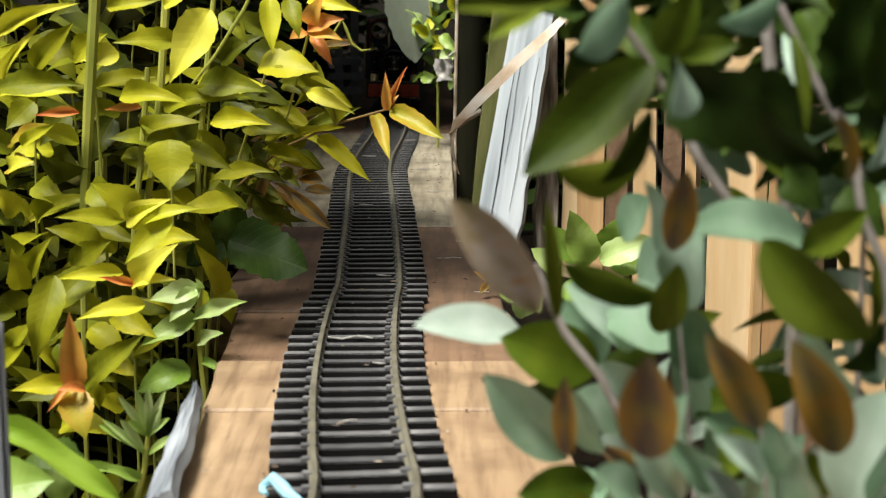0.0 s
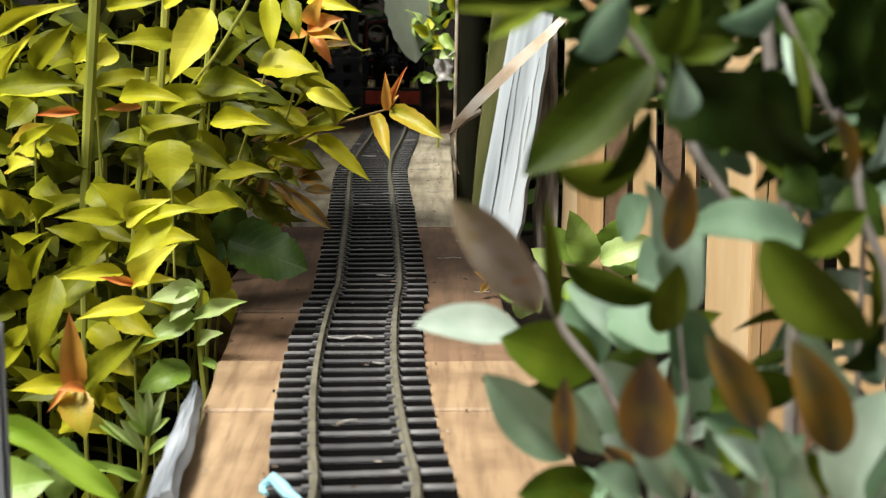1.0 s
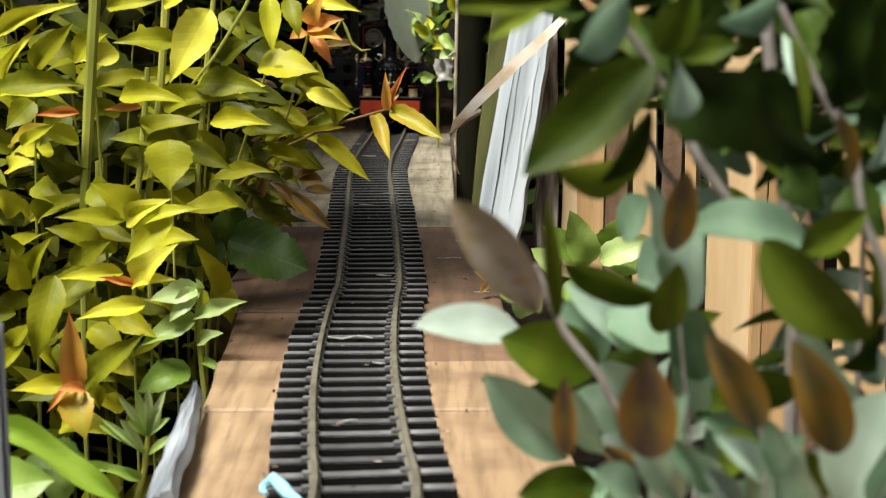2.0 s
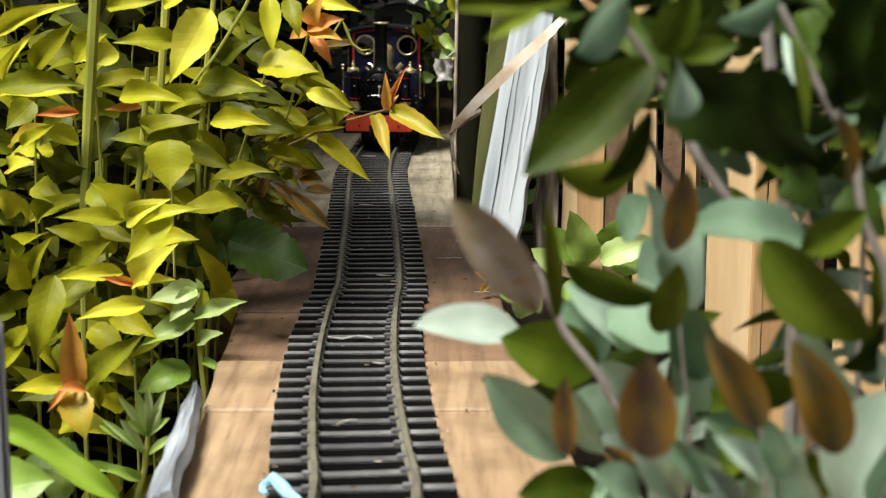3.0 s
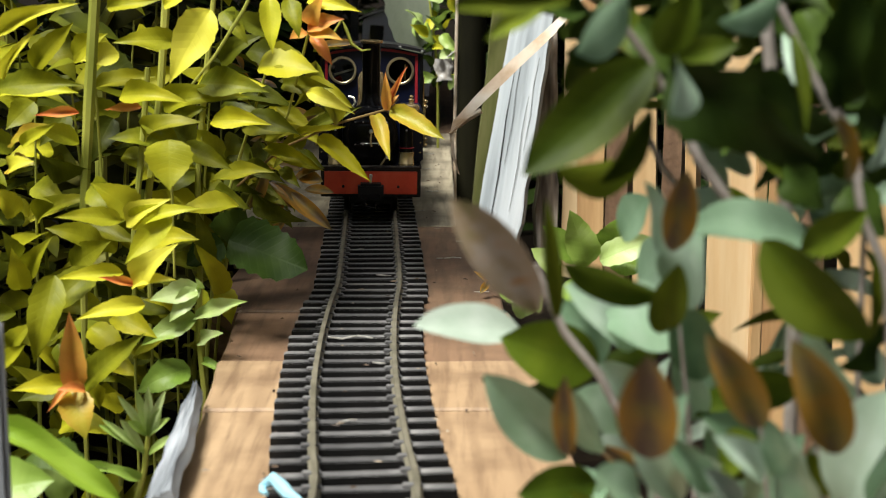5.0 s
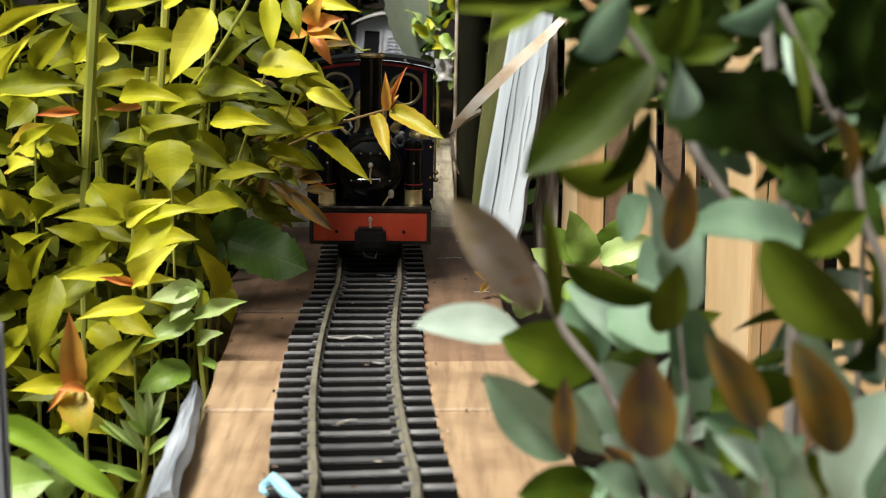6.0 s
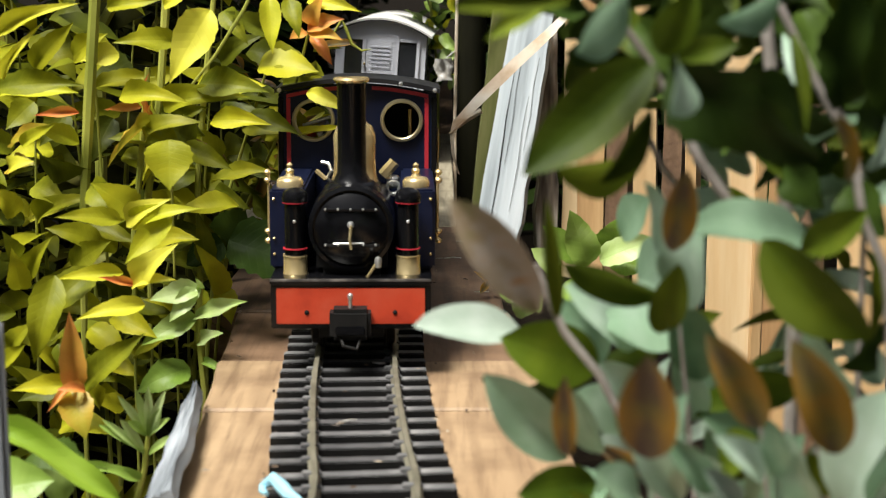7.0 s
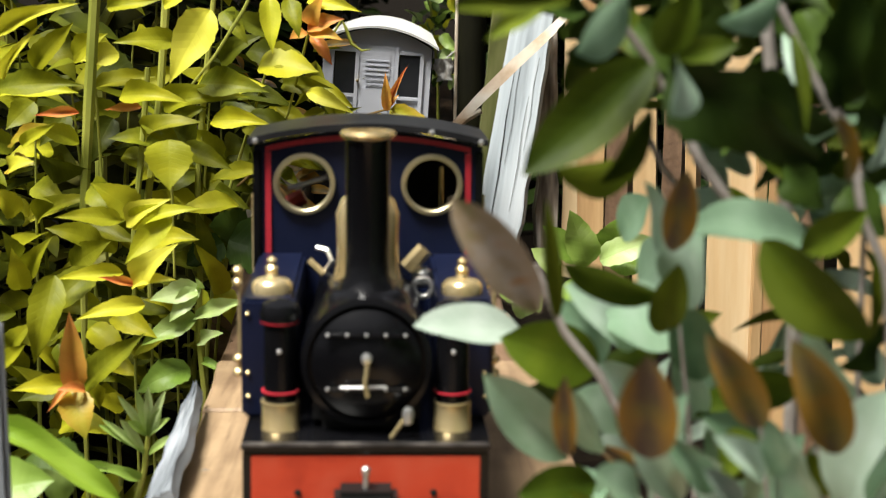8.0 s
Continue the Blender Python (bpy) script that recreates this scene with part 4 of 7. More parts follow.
def build_clip():
    ob = thing("plastic_clip", "pale blue plastic clip lying on the sleepers", "clip")
    part("arm", tube([(-0.0848, 0.6870, 0.008), (-0.0798, 0.6860, 0.0125), (-0.0748, 0.6800, 0.010), (-0.0713, 0.6740, 0.0085), (-0.0650, 0.6680, 0.0075)], [0.0020, 0.0030, 0.0034, 0.0030, 0.0015], 8), BLUE, ob, smooth=True)
    part("hook", tube([(-0.0848, 0.6870, 0.008), (-0.0843, 0.6820, 0.0075), (-0.0821, 0.6780, 0.0075)], [0.002, 0.0018, 0.0012], 8), BLUE, ob, smooth=True)


def build_litter():
    rnd = random.Random(12)
    # thin pale slivers: flakes, and wet glints modelled the same way
    for i, (x, y, w) in enumerate([(-0.062, 0.995, 0.030), (-0.082, 1.60, 0.014), (-0.060, 1.685, 0.014), (0.005, 1.315, 0.022), (-0.03, 1.59, 0.02), (-0.12, 1.90, 0.016), (-0.135, 1.78, 0.02), (-0.15, 1.70, 0.014), (-0.026, 1.95, 0.018), (-0.02, 2.12, 0.016), (-0.06, 1.86, 0.012), (-0.10, 2.05, 0.02), (-0.13, 2.2, 0.024), (-0.05, 2.25, 0.018), (-0.012, 1.74, 0.014), (0.03, 1.17, 0.012), (0.02, 1.40, 0.016), (-0.075, 1.33, 0.010), (-0.048, 1.21, 0.012), (-0.052, 0.80, 0.010), (-0.04, 0.925, 0.008)]):
        thin = rnd.uniform(0.0005, 0.0013)
        bm = box(-w / 2, w / 2, -thin, thin, -0.0004, 0.0004)
        bmesh.ops.subdivide_edges(bm, edges=bm.edges[:], cuts=2, use_grid_fill=True)
        for v in bm.verts:
            v.co.y *= 1 - 0.75 * (2 * abs(v.co.x) / w) ** 2
            v.co += Vector((0, 0.003 * noise.noise((v.co.x * 110, i, 0)), 0.0012 * noise.noise((v.co.x * 120, v.co.y * 60, i))))
        on_track = abs(x - centre_x(y)) < 0.046
        ob = tagged(part("pale_sliver", bm, FOIL), "pale sliver on the track base, flake and painted glint", "flake", "flakes on the track")
        ob.matrix_basis = pose(x, y, 0.0068 if on_track else 0.0018, 0, 0, rnd.uniform(-12, 12))


def build_debris():
    """Bits of leaf and chips of bark scattered over the base; too many to count."""
    rnd = random.Random(71)
    verts, faces = [], []
    for i in range(170):
        y = rnd.uniform(0.6, 2.4)
        x = centre_x(y) + rnd.uniform(-0.095, 0.09)
        if y > 1.5 and x > 0.005:
            continue
        on = abs(x - centre_x(y)) < 0.044
        z = 0.0072 if on else 0.0016
        a, L, w = rnd.uniform(0, 6.3), rnd.uniform(0.0010, 0.0038), rnd.uniform(0.0005, 0.0013)
        d, s = Vector((math.cos(a), math.sin(a), 0)) * L, Vector((-math.sin(a), math.cos(a), 0)) * w
        k, c = len(verts), Vector((x, y, z))
        for q in (-d, s, d, -s, Vector((0, 0, rnd.uniform(0.0004, 0.0014)))):
            verts.append(tuple(c + q))
        faces += [(k, k + 1, k + 4), (k + 1, k + 2, k + 4), (k + 2, k + 3, k + 4), (k + 3, k, k + 4), (k, k + 3, k + 2, k + 1)]
    me = bpy.data.meshes.new("leaf_litter")
    me.from_pydata(verts, [], faces)
    me.materials.append(LITTER)
    tagged(new("leaf_litter", me), "brown and pale bits of leaf and bark on the boards", "litter", kind="stuff")


build_fence()
build_rough_post()
build_debris()
build_weathered_board()
build_posts()
build_clip()
build_litter()


def leaf_mass(name, mat, plant, spots, size, seed, shape=(0.42, 0.2), droop=0.4):
    """Many leaves joined into one mesh, for foliage too deep in to be told apart."""
    rnd = random.Random(seed)
    verts, faces = [], []
    for p in spots:
        a = rnd.uniform(0, 2 * math.pi)
        d = Vector((math.cos(a), math.sin(a), rnd.uniform(-1, 0.5) * droop)).normalized()
        L = size * rnd.uniform(0.6, 1.3)
        s = d.cross(Vector((rnd.uniform(-0.5, 0.5), rnd.uniform(-0.9, 0.1), 1))).normalized()
        n = s.cross(d)
        k = len(verts)
        for u, w in ((0, 0.03), (0.25, 0.8), (0.5, 1.0), (0.78, 0.6), (1, 0.02)):
            c = Vector(p) + d * (u * L) - n * (u * u * L * shape[1] * (1 if n.z > 0 else -1))
            for q in (-1, 0, 1):
                verts.append(c + s * (q * w * L * shape[0] / 2) + n * (abs(q) * 0.05 * L * w))
        for r in range(4):
            for q in (0, 1):
                v = k + r * 3 + q
                faces.append((v, v + 3, v + 4, v + 1))
    me = bpy.data.meshes.new(name)
    me.from_pydata([tuple(v) for v in verts], [], faces)
    me.materials.append(mat)
    for f in me.polygons:
        f.use_smooth = True
    ob = new(name, me)
    ob.parent = plant
    ob["kind"] = "stuff"
    return ob


def spread(n, seed, x0, x1, y0, y1, z0, z1):
    rnd = random.Random(seed)
    return [(rnd.uniform(x0, x1), rnd.uniform(y0, y1), rnd.uniform(z0, z1)) for _ in range(n)]


def build_hedges():
    # a hedge closes the far end and the sides; an unseen crown is added over the far line to shade it
    far = thing("dark_hedge", "dense dark green hedge closing the far end", "hedge")
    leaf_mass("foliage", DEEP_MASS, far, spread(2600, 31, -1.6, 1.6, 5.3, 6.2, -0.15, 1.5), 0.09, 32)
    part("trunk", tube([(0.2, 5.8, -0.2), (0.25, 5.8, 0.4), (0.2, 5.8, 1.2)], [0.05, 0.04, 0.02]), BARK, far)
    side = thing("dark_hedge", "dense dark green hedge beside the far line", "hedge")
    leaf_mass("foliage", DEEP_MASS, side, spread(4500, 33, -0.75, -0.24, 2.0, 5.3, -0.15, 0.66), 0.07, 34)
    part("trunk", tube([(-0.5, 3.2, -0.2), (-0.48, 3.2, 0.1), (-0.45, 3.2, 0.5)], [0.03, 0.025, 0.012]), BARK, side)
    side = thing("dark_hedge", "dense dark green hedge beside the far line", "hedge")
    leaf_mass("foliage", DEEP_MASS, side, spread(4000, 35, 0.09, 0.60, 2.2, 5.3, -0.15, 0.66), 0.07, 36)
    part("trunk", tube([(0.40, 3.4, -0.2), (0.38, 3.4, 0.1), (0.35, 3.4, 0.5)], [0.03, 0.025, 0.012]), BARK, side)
    over = thing("overhanging_shrub", "unseen shrub crown added over the far line to shade it", "shrub")
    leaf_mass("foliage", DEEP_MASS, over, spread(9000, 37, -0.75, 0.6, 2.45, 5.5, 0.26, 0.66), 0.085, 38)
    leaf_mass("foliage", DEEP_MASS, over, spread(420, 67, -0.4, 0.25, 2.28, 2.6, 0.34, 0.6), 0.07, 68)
    part("branch", tube([(-0.42, 2.9, -0.2), (-0.36, 2.9, 0.25), (-0.12, 2.7, 0.42), (0.10, 2.6, 0.46)], [0.022, 0.018, 0.012, 0.006]), BARK, over)
    part("branch", tube([(-0.42, 2.9, -0.2), (-0.36, 3.0, 0.28), (-0.10, 3.6, 0.45), (0.10, 4.4, 0.5)], [0.022, 0.018, 0.012, 0.006]), BARK, over)
    part("twig", tube([(-0.05, 2.64, 0.44), (-0.045, 2.4, 0.38), (-0.053, 2.23, 0.30), (-0.054, 2.22, 0.272)], [0.005, 0.004, 0.003, 0.002]), BARK, over)
    back = thing("garden_hedge", "leafy garden hedge behind the slat fence", "hedge")
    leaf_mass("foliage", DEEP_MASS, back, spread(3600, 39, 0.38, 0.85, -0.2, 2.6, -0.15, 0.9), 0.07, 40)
    part("trunk", tube([(0.6, 1.2, -0.2), (0.6, 1.2, 0.3), (0.58, 1.2, 0.7)], [0.03, 0.025, 0.012]), BARK, back)
    # three hedges out of view, added round the bed to block low sky
    near = thing("garden_hedge", "unseen hedge added behind the camera to block low sky", "hedge")
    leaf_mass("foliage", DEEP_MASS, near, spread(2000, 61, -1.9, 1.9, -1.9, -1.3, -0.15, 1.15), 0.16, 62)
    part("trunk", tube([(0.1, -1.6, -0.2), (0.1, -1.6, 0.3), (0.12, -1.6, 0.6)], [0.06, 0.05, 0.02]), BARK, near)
    left = thing("garden_hedge", "unseen hedge added along the bed to block low sky", "hedge")
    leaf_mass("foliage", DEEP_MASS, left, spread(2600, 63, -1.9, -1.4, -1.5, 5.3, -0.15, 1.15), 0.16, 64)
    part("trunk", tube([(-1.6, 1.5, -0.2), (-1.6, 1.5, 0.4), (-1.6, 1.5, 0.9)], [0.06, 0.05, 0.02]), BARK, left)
    right = thing("garden_hedge", "unseen tall hedge added beyond the fence to block low sky", "hedge")
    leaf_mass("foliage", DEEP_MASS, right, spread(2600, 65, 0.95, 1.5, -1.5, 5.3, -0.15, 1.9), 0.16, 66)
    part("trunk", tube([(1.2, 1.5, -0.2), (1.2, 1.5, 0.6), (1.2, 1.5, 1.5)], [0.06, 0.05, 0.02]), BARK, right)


build_hedges()


def build_golden_shrub():
    p = thing("golden_shrub", "dense golden-leaved shrub with orange young tips beside the track", "shrub")
    part("stem", tube([(-0.2407, 0.9900, -0.1700), (-0.2407, 0.9900, -0.0400), (-0.2360, 0.9900, 0.0906), (-0.2293, 0.9900, 0.1648), (-0.2219, 0.9900, 0.2405)], [0.0017, 0.0017, 0.0029, 0.0039, 0.0037]), STEM, p, smooth=True)
    part("stem", tube([(-0.2008, 1.0200, -0.1700), (-0.2008, 1.0200, -0.0405), (-0.1992, 1.0200, 0.0976), (-0.1880, 1.0200, 0.1736), (-0.1817, 1.0200, 0.2404)], [0.0011, 0.0011, 0.0025, 0.0026, 0.0030]), STEM, p, smooth=True)
    part("stem", tube([(-0.1704, 1.0500, -0.1700), (-0.1704, 1.0500, -0.0447), (-0.1702, 1.0500, 0.1051), (-0.1657, 1.0500, 0.1522), (-0.1550, 1.0500, 0.2365)], [0.0019, 0.0019, 0.0021, 0.0023, 0.0018]), STEM, p, smooth=True)
    part("stem", tube([(-0.2078, 1.0000, -0.1700), (-0.2078, 1.0000, -0.0191), (-0.2060, 1.0000, 0.0739), (-0.1989, 1.0000, 0.1268), (-0.1924, 1.0000, 0.1860)], [0.0011, 0.0011, 0.0017, 0.0022, 0.0019]), STEM, p, smooth=True)
    part("stem", tube([(-0.1726, 1.0800, -0.1700), (-0.1726, 1.0800, -0.0317), (-0.1633, 1.0900, 0.0669), (-0.1448, 1.1000, 0.1233), (-0.1251, 1.0800, 0.1774)], [0.0016, 0.0016, 0.0014, 0.0012, 0.0010]), STEM, p, smooth=True)
    part("stem", tube([(-0.1793, 1.0000, -0.1700), (-0.1793, 1.0000, 0.1566), (-0.1487, 1.0000, 0.1934), (-0.1296, 1.0000, 0.2225), (-0.1220, 1.0000, 0.2369)], [0.0009, 0.0009, 0.0011, 0.0013, 0.0011]), STEM, p, smooth=True)
    part("stem", tube([(-0.1931, 1.1400, -0.1700), (-0.1931, 1.1400, -0.0470), (-0.1558, 1.1400, 0.0587), (-0.1096, 1.0800, 0.1496), (-0.0892, 1.0300, 0.2106)], [0.0013, 0.0013, 0.0013, 0.0010, 0.0010]), STEM, p, smooth=True)
    leaf(p, "lime", (-0.2112, 1.0000, 0.1952), (-0.2333, 0.9880, 0.1911), -63, 1.62, 0)
    leaf(p, "lime", (-0.1478, 0.9800, 0.2236), (-0.1730, 0.9680, 0.1779), -64, 1.24, 1)
    leaf(p, "gold", (-0.1735, 1.0000, 0.2028), (-0.2128, 0.9880, 0.2026), -67, 0.90, 2)
    leaf(p, "gold", (-0.1579, 0.9900, 0.1757), (-0.1110, 0.9780, 0.1715), 62, 0.98, 3)
    leaf(p, "gold", (-0.2048, 0.9700, 0.1692), (-0.1585, 0.9580, 0.1662), 61, 0.71, 4)
    leaf(p, "gold", (-0.1829, 1.0000, 0.1595), (-0.1250, 0.9880, 0.1678), 66, 0.65, 5)
    leaf(p, "gold", (-0.1716, 0.9500, 0.1440), (-0.1697, 0.9380, 0.1136), -1, 2.21, 0)
    leaf(p, "gold", (-0.1719, 1.0000, 0.1335), (-0.1371, 0.9880, 0.1200), 54, 0.99, 1)
    leaf(p, "gold", (-0.2711, 0.9300, 0.1771), (-0.2150, 0.9180, 0.1800), 64, 0.69, 2)
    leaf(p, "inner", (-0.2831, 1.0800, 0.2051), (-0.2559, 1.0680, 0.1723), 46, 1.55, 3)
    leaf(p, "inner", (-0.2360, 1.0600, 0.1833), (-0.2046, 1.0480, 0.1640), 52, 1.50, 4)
    leaf(p, "lime", (-0.2571, 0.9000, 0.1311), (-0.2389, 0.8880, 0.1379), 68, 1.21, 5)
    leaf(p, "lime", (-0.2553, 0.9200, 0.1437), (-0.2311, 0.9080, 0.1579), 80, 0.81, 0)
    leaf(p, "gold", (-0.1971, 0.9700, 0.0945), (-0.2233, 0.9580, 0.1159), -73, 1.40, 1)
    leaf(p, "lime", (-0.2032, 0.9500, 0.0929), (-0.2417, 0.9380, 0.0969), -62, 0.80, 2)
    leaf(p, "gold", (-0.2241, 0.9800, 0.0728), (-0.2562, 0.9680, 0.0852), -64, 1.15, 3)
    leaf(p, "lime", (-0.1955, 0.9300, 0.0943), (-0.1649, 0.9180, 0.1115), 74, 0.93, 4)
    leaf(p, "lime", (-0.1920, 0.9300, 0.0922), (-0.1472, 0.9180, 0.1056), 66, 0.65, 5)
    leaf(p, "lime", (-0.1662, 0.9200, 0.1015), (-0.1928, 0.9080, 0.0729), -60, 1.07, 0)
    leaf(p, "gold", (-0.2400, 0.9700, 0.0597), (-0.2115, 0.9580, 0.0785), 77, 1.29, 1)
    leaf(p, "gold", (-0.2687, 0.9500, 0.0488), (-0.2697, 0.9380, 0.0780), -151, 1.17, 2)
    leaf(p, "gold", (-0.2683, 0.9600, 0.0542), (-0.2462, 0.9480, 0.0834), 101, 0.88, 3)
    leaf(p, "lime", (-0.1850, 0.9000, 0.0626), (-0.1563, 0.8880, 0.0892), 84, 1.04, 4)
    leaf(p, "lime", (-0.1871, 0.9000, 0.0612), (-0.1580, 0.8880, 0.0671), 60, 0.78, 5)
    leaf(p, "orange", (-0.1851, 0.9000, 0.0612), (-0.2049, 0.8880, 0.0688), -64, 0.60, 0)
    leaf(p, "lime", (-0.1966, 0.9200, 0.0649), (-0.2356, 0.9080, 0.0634), -59, 0.67, 1)
    leaf(p, "lime", (-0.1780, 0.8900, 0.0515), (-0.2166, 0.8780, 0.0453), -58, 0.76, 2)
    leaf(p, "gold", (-0.2335, 0.9000, 0.0674), (-0.2453, 0.8880, 0.0156), -52, 0.92, 3)
    leaf(p, "gold", (-0.2169, 0.9300, 0.0644), (-0.2474, 0.9180, 0.0362), -61, 1.16, 4)
    leaf(p, "orange", (-0.2146, 0.8600, 0.0069), (-0.2129, 0.8480, 0.0567), -173, 0.84, 5)
    leaf(p, "gold", (-0.2144, 0.8700, 0.0048), (-0.1719, 0.8580, 0.0418), 77, 0.78, 0)
    leaf(p, "gold", (-0.2203, 0.8700, 0.0076), (-0.2516, 0.8580, 0.0074), -56, 0.87, 1)
    leaf(p, "tip", (-0.2147, 0.8500, 0.0103), (-0.2039, 0.8380, -0.0157), 23, 1.68, 2)
    leaf(p, "orange", (-0.2119, 0.8500, 0.0150), (-0.2251, 0.8380, 0.0003), -47, 0.64, 3)
    leaf(p, "orange", (-0.2062, 0.8500, 0.0103), (-0.2194, 0.8380, 0.0136), -57, 1.13, 4)
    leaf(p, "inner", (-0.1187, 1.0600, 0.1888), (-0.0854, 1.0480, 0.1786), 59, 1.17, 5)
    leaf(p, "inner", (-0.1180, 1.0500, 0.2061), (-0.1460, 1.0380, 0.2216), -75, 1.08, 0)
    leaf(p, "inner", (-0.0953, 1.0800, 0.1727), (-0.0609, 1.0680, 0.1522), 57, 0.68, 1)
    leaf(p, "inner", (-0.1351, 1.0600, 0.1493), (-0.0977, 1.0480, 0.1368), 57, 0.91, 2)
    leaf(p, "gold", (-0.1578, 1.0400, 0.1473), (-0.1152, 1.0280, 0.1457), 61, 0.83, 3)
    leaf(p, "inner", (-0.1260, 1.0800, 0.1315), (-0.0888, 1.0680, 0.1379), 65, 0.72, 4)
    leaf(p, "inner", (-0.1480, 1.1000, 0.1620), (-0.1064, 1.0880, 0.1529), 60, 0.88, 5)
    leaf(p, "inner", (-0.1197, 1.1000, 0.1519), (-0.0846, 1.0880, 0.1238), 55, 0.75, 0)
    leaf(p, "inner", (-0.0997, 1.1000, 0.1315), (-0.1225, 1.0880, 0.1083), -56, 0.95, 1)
    leaf(p, "orange", (-0.0895, 1.0200, 0.2109), (-0.0643, 1.0080, 0.2172), 71, 1.17, 2)
    leaf(p, "orange", (-0.0884, 1.0200, 0.2087), (-0.0656, 1.0080, 0.2033), 58, 1.10, 3)
    leaf(p, "orange", (-0.0883, 1.0200, 0.2128), (-0.0781, 1.0080, 0.2325), 123, 1.41, 4)
    leaf(p, "orange", (-0.0878, 1.0300, 0.2061), (-0.0735, 1.0180, 0.1865), 41, 1.00, 5)
    leaf(p, "orange", (-0.0914, 1.0200, 0.2091), (-0.1007, 1.0080, 0.2040), -47, 1.52, 0)
    leaf(p, "lime", (-0.1137, 1.0100, 0.2314), (-0.1109, 0.9980, 0.1949), 6, 0.97, 1)
    leaf(p, "lime", (-0.0892, 1.0200, 0.2287), (-0.0532, 1.0080, 0.2216), 63, 0.76, 2)
    leaf(p, "gold", (-0.1002, 1.0000, 0.2297), (-0.0922, 0.9880, 0.2048), 26, 1.09, 3)
    leaf(p, "lime", (-0.2591, 0.9000, 0.2109), (-0.2086, 0.8880, 0.2294), 75, 0.47, 4)
    leaf(p, "lime", (-0.2588, 0.9000, 0.1852), (-0.2305, 0.8880, 0.2184), 101, 0.37, 5)
    leaf(p, "gold", (-0.2131, 0.9800, 0.2250), (-0.1767, 0.9680, 0.2301), 69, 0.80, 0)
    leaf(p, "lime", (-0.1772, 0.9800, 0.2264), (-0.1552, 0.9680, 0.2371), 81, 1.11, 1)
    leaf(p, "inner", (-0.1612, 1.0600, 0.2019), (-0.1741, 1.0480, 0.2252), -103, 1.41, 2)
    leaf(p, "inner", (-0.1417, 1.1200, 0.1914), (-0.0915, 1.1080, 0.1757), 61, 0.92, 3)
    leaf(p, "inner", (-0.1596, 1.1000, 0.1843), (-0.1254, 1.0880, 0.2048), 80, 0.93, 4)
    leaf(p, "inner", (-0.2705, 1.0800, 0.2207), (-0.2449, 1.0680, 0.2016), 48, 1.39, 5)
    leaf(p, "gold", (-0.2679, 1.0000, 0.1639), (-0.2839, 0.9880, 0.1466), -57, 1.61, 0)
    leaf(p, "inner", (-0.2583, 1.0500, 0.1522), (-0.2757, 1.0380, 0.1301), -58, 1.46, 1)
    leaf(p, "inner", (-0.2338, 1.0800, 0.1456), (-0.2484, 1.0680, 0.1148), -54, 1.32, 2)
    leaf(p, "inner", (-0.2176, 1.1000, 0.1478), (-0.1795, 1.0880, 0.1307), 54, 0.98, 3)
    leaf(p, "inner", (-0.1780, 1.1000, 0.1068), (-0.2092, 1.0880, 0.0878), -61, 1.21, 4)
    leaf(p, "inner", (-0.1816, 1.1200, 0.0917), (-0.1512, 1.1080, 0.0723), 50, 1.30, 5)
    leaf(p, "inner", (-0.1906, 1.1200, 0.0705), (-0.1605, 1.1080, 0.0343), 49, 1.06, 0)
    leaf(p, "gold", (-0.2252, 0.9500, 0.0238), (-0.1982, 0.9380, 0.0046), 43, 1.25, 1)
    leaf(p, "gold", (-0.2149, 0.9700, 0.0267), (-0.1837, 0.9580, 0.0145), 47, 1.16, 2)
    leaf(p, "gold", (-0.2714, 0.9600, 0.0953), (-0.2848, 0.9480, 0.1151), -87, 1.46, 3)
    leaf(p, "gold", (-0.2759, 1.0200, 0.1053), (-0.2508, 1.0080, 0.0917), 45, 1.34, 4)
    leaf(p, "gold", (-0.2677, 0.9200, 0.0164), (-0.2496, 0.9080, 0.0371), 96, 1.14, 5)
    leaf(p, "gold", (-0.2633, 0.8800, 0.0159), (-0.2442, 0.8680, 0.0326), 84, 1.04, 0)
    leaf(p, "inner", (-0.2111, 1.0500, 0.1677), (-0.1737, 1.0380, 0.1838), 75, 1.00, 1)
    leaf(p, "gold", (-0.2456, 1.0200, 0.1923), (-0.2198, 1.0080, 0.2077), 83, 1.35, 2)
    leaf(p, "inner", (-0.1599, 1.1200, 0.1252), (-0.1341, 1.1080, 0.0975), 49, 1.09, 3)
    leaf(p, "inner", (-0.2001, 1.1000, 0.0569), (-0.1652, 1.0880, 0.0589), 59, 1.16, 4)
    leaf(p, "inner", (-0.1522, 1.1500, 0.0832), (-0.1212, 1.1380, 0.0634), 51, 1.05, 5)
    leaf(p, "inner", (-0.2108, 1.0500, 0.0654), (-0.2350, 1.0380, 0.0832), -71, 1.14, 0)
    leaf(p, "bronze", (-0.1349, 1.1800, 0.0857), (-0.0860, 1.1680, 0.0506), 56, 0.51, 1)
    leaf(p, "bronze", (-0.1147, 1.2000, 0.0889), (-0.0941, 1.1880, 0.0860), 54, 1.15, 2)
    leaf(p, "bronze", (-0.1517, 1.1500, 0.1070), (-0.1057, 1.1380, 0.1012), 59, 0.59, 3)
    leaf(p, "bronze", (-0.1275, 1.2000, 0.0740), (-0.1401, 1.1880, 0.0464), -45, 0.91, 4)
    leaf(p, "orange", (-0.2386, 1.0000, 0.1566), (-0.2651, 0.9880, 0.1558), -64, 0.67, 5)
    leaf(p, "orange", (-0.2017, 1.0200, 0.1586), (-0.2236, 1.0080, 0.1577), -63, 0.80, 0)
